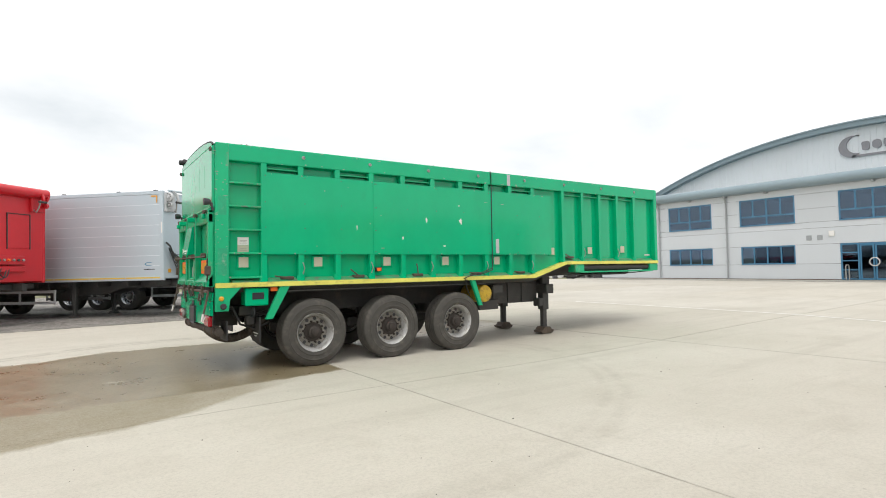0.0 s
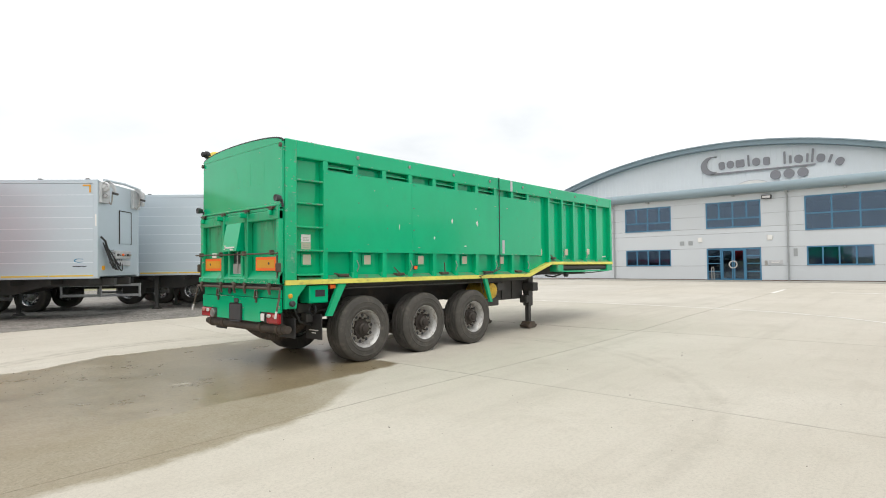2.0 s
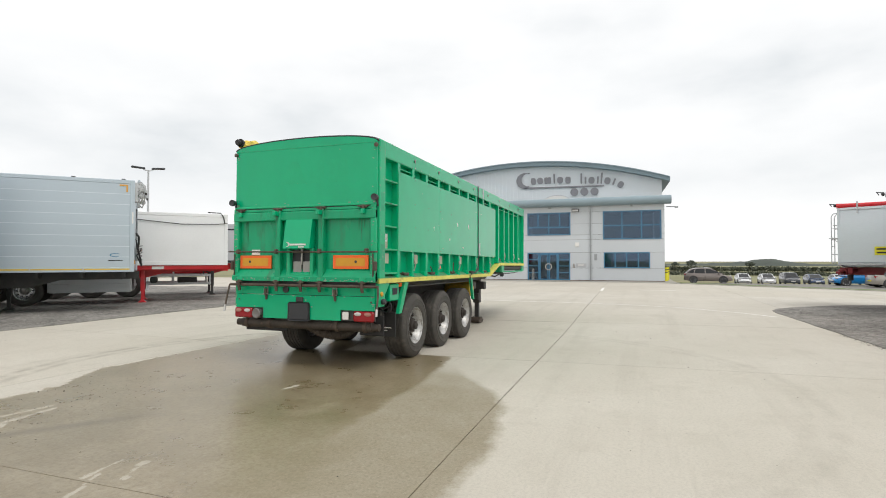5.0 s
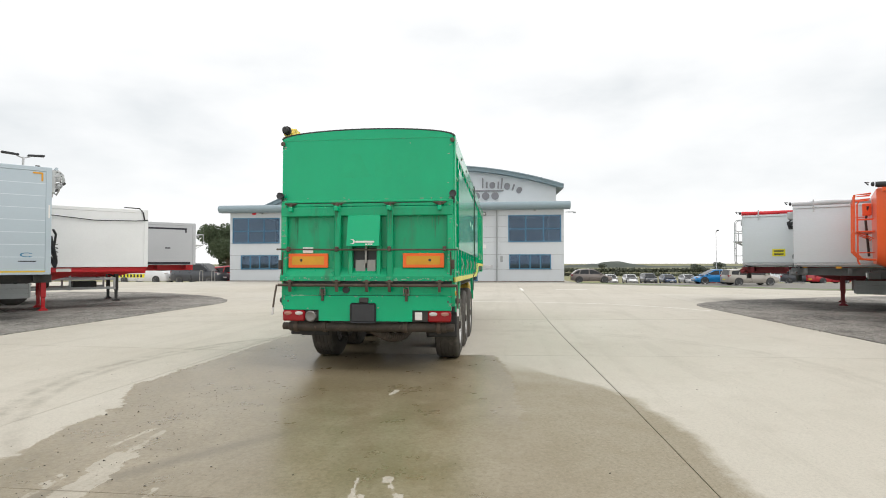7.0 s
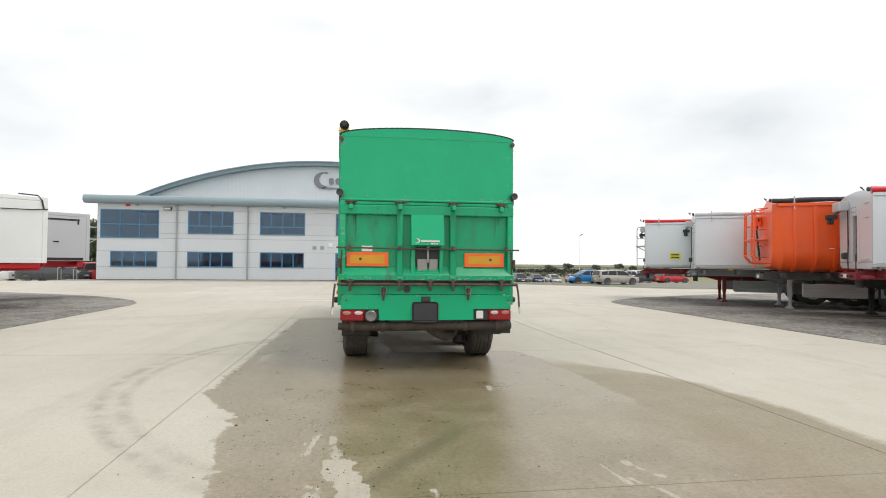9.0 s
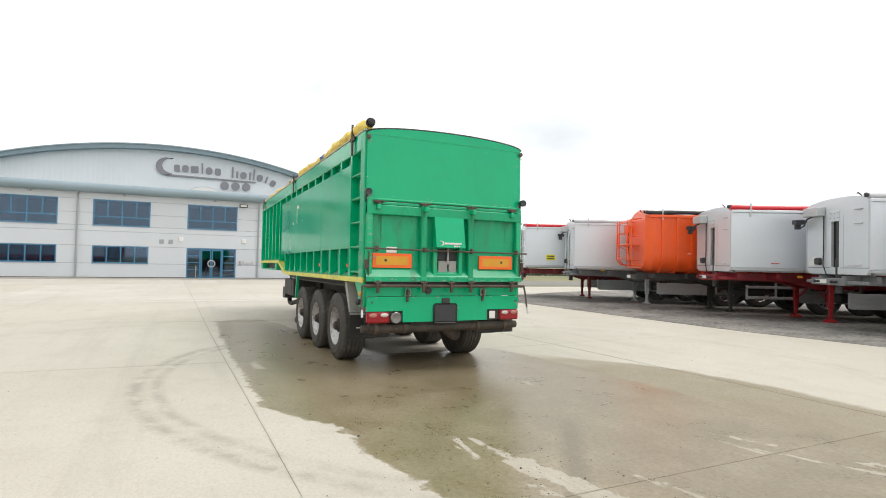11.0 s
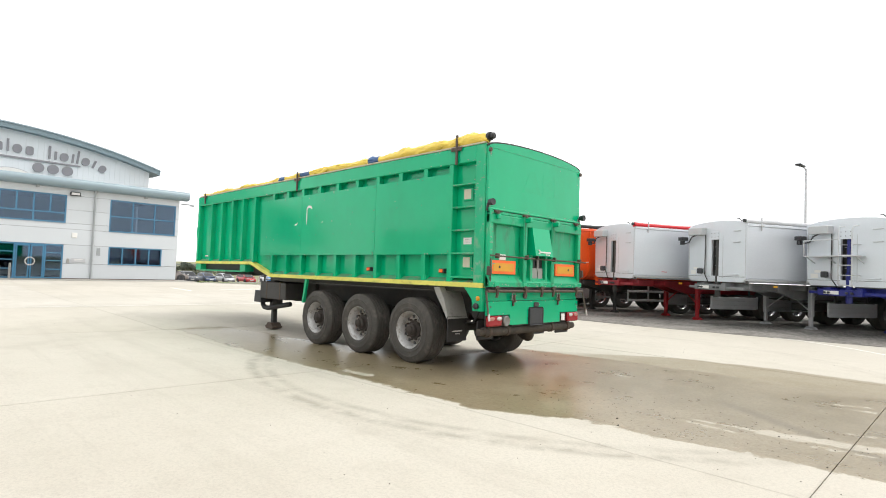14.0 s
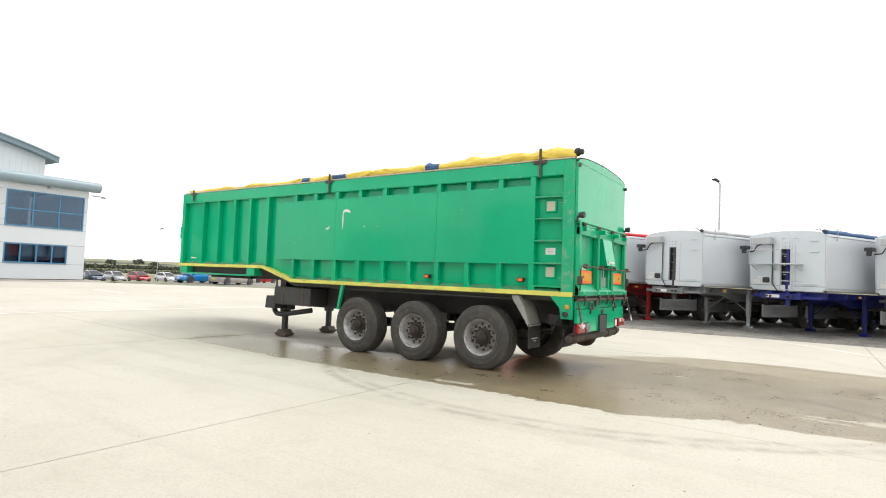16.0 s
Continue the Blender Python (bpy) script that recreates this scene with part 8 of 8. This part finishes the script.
for x, y, r in ((34.2, 12.0, 90), (41.6, 2.55, 90), (34.6, 30.2, 90), (34.6, 31.2, 90)):
    h = part("hoop_barrier", hoop_me, None, None, "", pose(x, y, 0.0 if x > 40 else 0.08, 0, 0, r))
    tagged(h, "steel hoop barrier set in the paving", "barrier", "hoop barriers")

# a small camera arm on the office corner
boxes("security_camera", [(34.75, 35.05, 2.35, 2.95, 5.22, 5.26), (34.7, 34.85, 2.2, 2.42, 5.14, 5.24)], PIPEG, office, 0.01)


def leaf_clump(n, spread, size, seed):
    """Many small leaf cards turned every way, as one mesh."""
    r = random.Random(seed)
    bm = bmesh.new()
    for _ in range(n):
        d = Vector((r.gauss(0, 1), r.gauss(0, 1), r.gauss(0, 1))).normalized() * (r.random() ** 0.45)
        c = Vector((d.x * spread[0], d.y * spread[1], d.z * spread[2]))
        q = Euler((r.uniform(0, 6.3), r.uniform(0, 6.3), r.uniform(0, 6.3))).to_matrix()
        s = size * r.uniform(0.6, 1.4)
        vs = [bm.verts.new(c + q @ Vector(p)) for p in ((-s, 0, 0), (0, -s * 0.5, 0.12 * s), (s, 0, 0), (0, s * 0.5, 0.12 * s))]
        bm.faces.new(vs)
    return bm


def tree(x, y, z, h, crown, seed, label, leaves=2600, size=0.16, leaf=None):
    r = random.Random(seed)
    t = thing("tree", pose(x, y, z), label, "tree")
    bm = bmesh.new()
    rod(bm, [(0, 0, 0), (0.05, 0.02, h * 0.3), (0.1, -0.05, h * 0.55), (0.0, 0.0, h * 0.85)], [h * 0.035, h * 0.028, h * 0.02, h * 0.006], 10)
    tips = []
    for k in range(9):
        a, e = k * 2.4 + r.uniform(-0.3, 0.3), r.uniform(0.25, 0.9)
        b = Vector((0.05, 0, h * r.uniform(0.28, 0.6)))
        tip = b + Vector((math.cos(a) * crown * 0.75, math.sin(a) * crown * 0.75, h * 0.3 * e))
        rod(bm, [b, (b + tip) / 2 + Vector((0, 0, 0.2)), tip], [h * 0.014, h * 0.009, h * 0.003], 6)
        tips.append(tip)
    part("trunk", bm, BARK, t)
    bm = leaf_clump(leaves // 3, (crown * 0.7, crown * 0.7, h * 0.28), size, seed)
    bmesh.ops.translate(bm, verts=bm.verts, vec=(0, 0, h * 0.68))
    for k, tip in enumerate(tips):
        b2 = leaf_clump(leaves // 13, (crown * 0.42, crown * 0.42, h * 0.15), size, seed + k + 1)
        me = bpy.data.meshes.new("clump")
        bmesh.ops.translate(b2, verts=b2.verts, vec=tip)
        b2.to_mesh(me)
        b2.free()
        bm.from_mesh(me)
        bpy.data.meshes.remove(me)
    part("crown", bm, leaf or LEAF, t, smooth=0)
    return t


tree(65.0, 45.0, -1.6, 8.9, 3.6, 5, "dark green dense broad tree behind the office", 14000, 0.17)
for k, (x, y, h) in enumerate(((300, -95, 4.2), (310, -101, 3.4), (330, -118, 5.0), (360, -150, 4.4), (370, -172, 5.2), (365, -180, 4.0), (380, -215, 5), (380, -60, 4), (420, -30, 5), (430, -20, 4.0), (390, -250, 5.4))):
    tree(x, y, -4.3, h * 1.2, h * 0.62, 20 + k, "distant grey-green field tree on the skyline", 700, 0.5, LEAF_FAR)

# hedges and far woods: rough belts of leaf cards
def belt(name, p, q, width, height, z, n, size, seed, material, label, cat):
    r = random.Random(seed)
    bm = bmesh.new()
    for i in range(n):
        f = r.random()
        hh = height * (0.75 + 0.35 * noise.noise((f * 40, seed, 0)))
        c = Vector((p[0] + (q[0] - p[0]) * f + r.uniform(-width, width), p[1] + (q[1] - p[1]) * f + r.uniform(-width, width), z + hh * r.random() ** 0.7))
        m = Euler((r.uniform(0, 6.3), r.uniform(0, 6.3), r.uniform(0, 6.3))).to_matrix()
        s = size * r.uniform(0.6, 1.3)
        bm.faces.new([bm.verts.new(c + m @ Vector(v)) for v in ((-s, 0, 0), (0, -s * 0.6, 0.1 * s), (s, 0, 0), (0, s * 0.6, 0.1 * s))])
    return tagged(part(name, bm, material, smooth=0), label, cat, kind="stuff")


belt("hedge", (210, 90), (190, -190), 2.0, 1.5, -3.6, 9000, 0.5, 2, HEDGE, "dark field hedge far behind the cars", "hedge")
belt("hedge", (330, 60), (300, -320), 4.0, 2.6, -4.3, 9000, 0.9, 3, HEDGE, "distant hedge on the skyline", "hedge")
belt("hedge", (-60, 120), (60, 150), 2.0, 3.0, -1.6, 5000, 0.6, 4, HEDGE, "dark hedge beyond the gravel", "hedge")
belt("hedge", (-60, -75), (70, -90), 2.0, 2.4, -1.6, 5000, 0.6, 5, HEDGE, "dark hedge beyond the tippers", "hedge")

# low wooded hill on the skyline
bm = bmesh.new()
N = 120
prev = None
for i in range(N + 1):
    y = 40 - 420 * i / N
    f = math.exp(-((y + 136) / 24.0) ** 2) * 4.6 + math.exp(-((y + 110) / 45.0) ** 2) * 1.8 + 0.9 + 0.8 * noise.noise((y * 0.11, 0, 0)) + 0.5 * noise.noise((y * 0.5, 3, 0))
    cur = [bm.verts.new(p) for p in ((660, y, -6.0), (690, y, -4.0 + f * 0.6), (715, y, -4.0 + f), (800, y, -6.0))]
    if prev:
        for k in range(3):
            bm.faces.new((prev[k], cur[k], cur[k + 1], prev[k + 1]))
    prev = cur
tagged(part("hill", bm, HILLM), "low wooded hill on the far skyline", "hill", kind="structure")

# ---- loose grit on the yard ----
r = random.Random(77)
bm = bmesh.new()
for k in range(620):
    if k < 330:
        x, y = r.uniform(-3.6, 0.4), r.gauss(10.7, 0.55)
    else:
        x, y = r.uniform(-4, 12), r.uniform(2, 17)
    s = r.uniform(0.0025, 0.0085) * (1.8 if r.random() < 0.06 else 1.0)
    z = gz(x, y)
    a = r.uniform(0, 6.28)
    base = [bm.verts.new((x + s * math.cos(a + q) * r.uniform(0.6, 1.3), y + s * math.sin(a + q) * r.uniform(0.6, 1.3), z + 0.001)) for q in (0, 1.57, 3.14, 4.71)]
    tip = bm.verts.new((x, y, z + s * r.uniform(0.5, 1.0)))
    for i in range(4):
        bm.faces.new((base[i], base[(i + 1) % 4], tip))
tagged(part("grit", bm, mat("dark_grit", (0.07, 0.06, 0.05), 0.9, 0, 0.3, 9, 40, 0), smooth=0), "loose dark grit scattered on the concrete", "grit", kind="stuff")
# stones along the gravel edges
r = random.Random(78)
bm = bmesh.new()
for k in range(9000):
    if k % 2:
        x = r.uniform(-9, 12.8)
        y = (0.85 if x > 6 else 0.85 - (6 - x) * 0.17) - abs(r.gauss(0, 1.3)) - 0.04
    else:
        x = r.uniform(-6, 12.8)
        y = 18.0 + abs(r.gauss(0, 1.6)) + 0.08
    s = r.uniform(0.005, 0.014)
    a = r.uniform(0, 6.28)
    base = [bm.verts.new((x + s * math.cos(a + q) * r.uniform(0.6, 1.3), y + s * math.sin(a + q) * r.uniform(0.6, 1.3), 0.006)) for q in (0, 1.26, 2.51, 3.77, 5.03)]
    top = [bm.verts.new((v.co.x * 0.6 + x * 0.4, v.co.y * 0.6 + y * 0.4, 0.012 + s * r.uniform(0.4, 0.9))) for v in base]
    for i in range(5):
        bm.faces.new((base[i], base[(i + 1) % 5], top[(i + 1) % 5], top[i]))
    bm.faces.new(top)
stone = mat("gravel_stones", (0.23, 0.215, 0.195), 0.9, 0, 0.4, 3, 30, 0.1)
tagged(part("gravel_stones", bm, stone, smooth=0), "loose grey stones along the gravel edge", "gravel", kind="stuff")
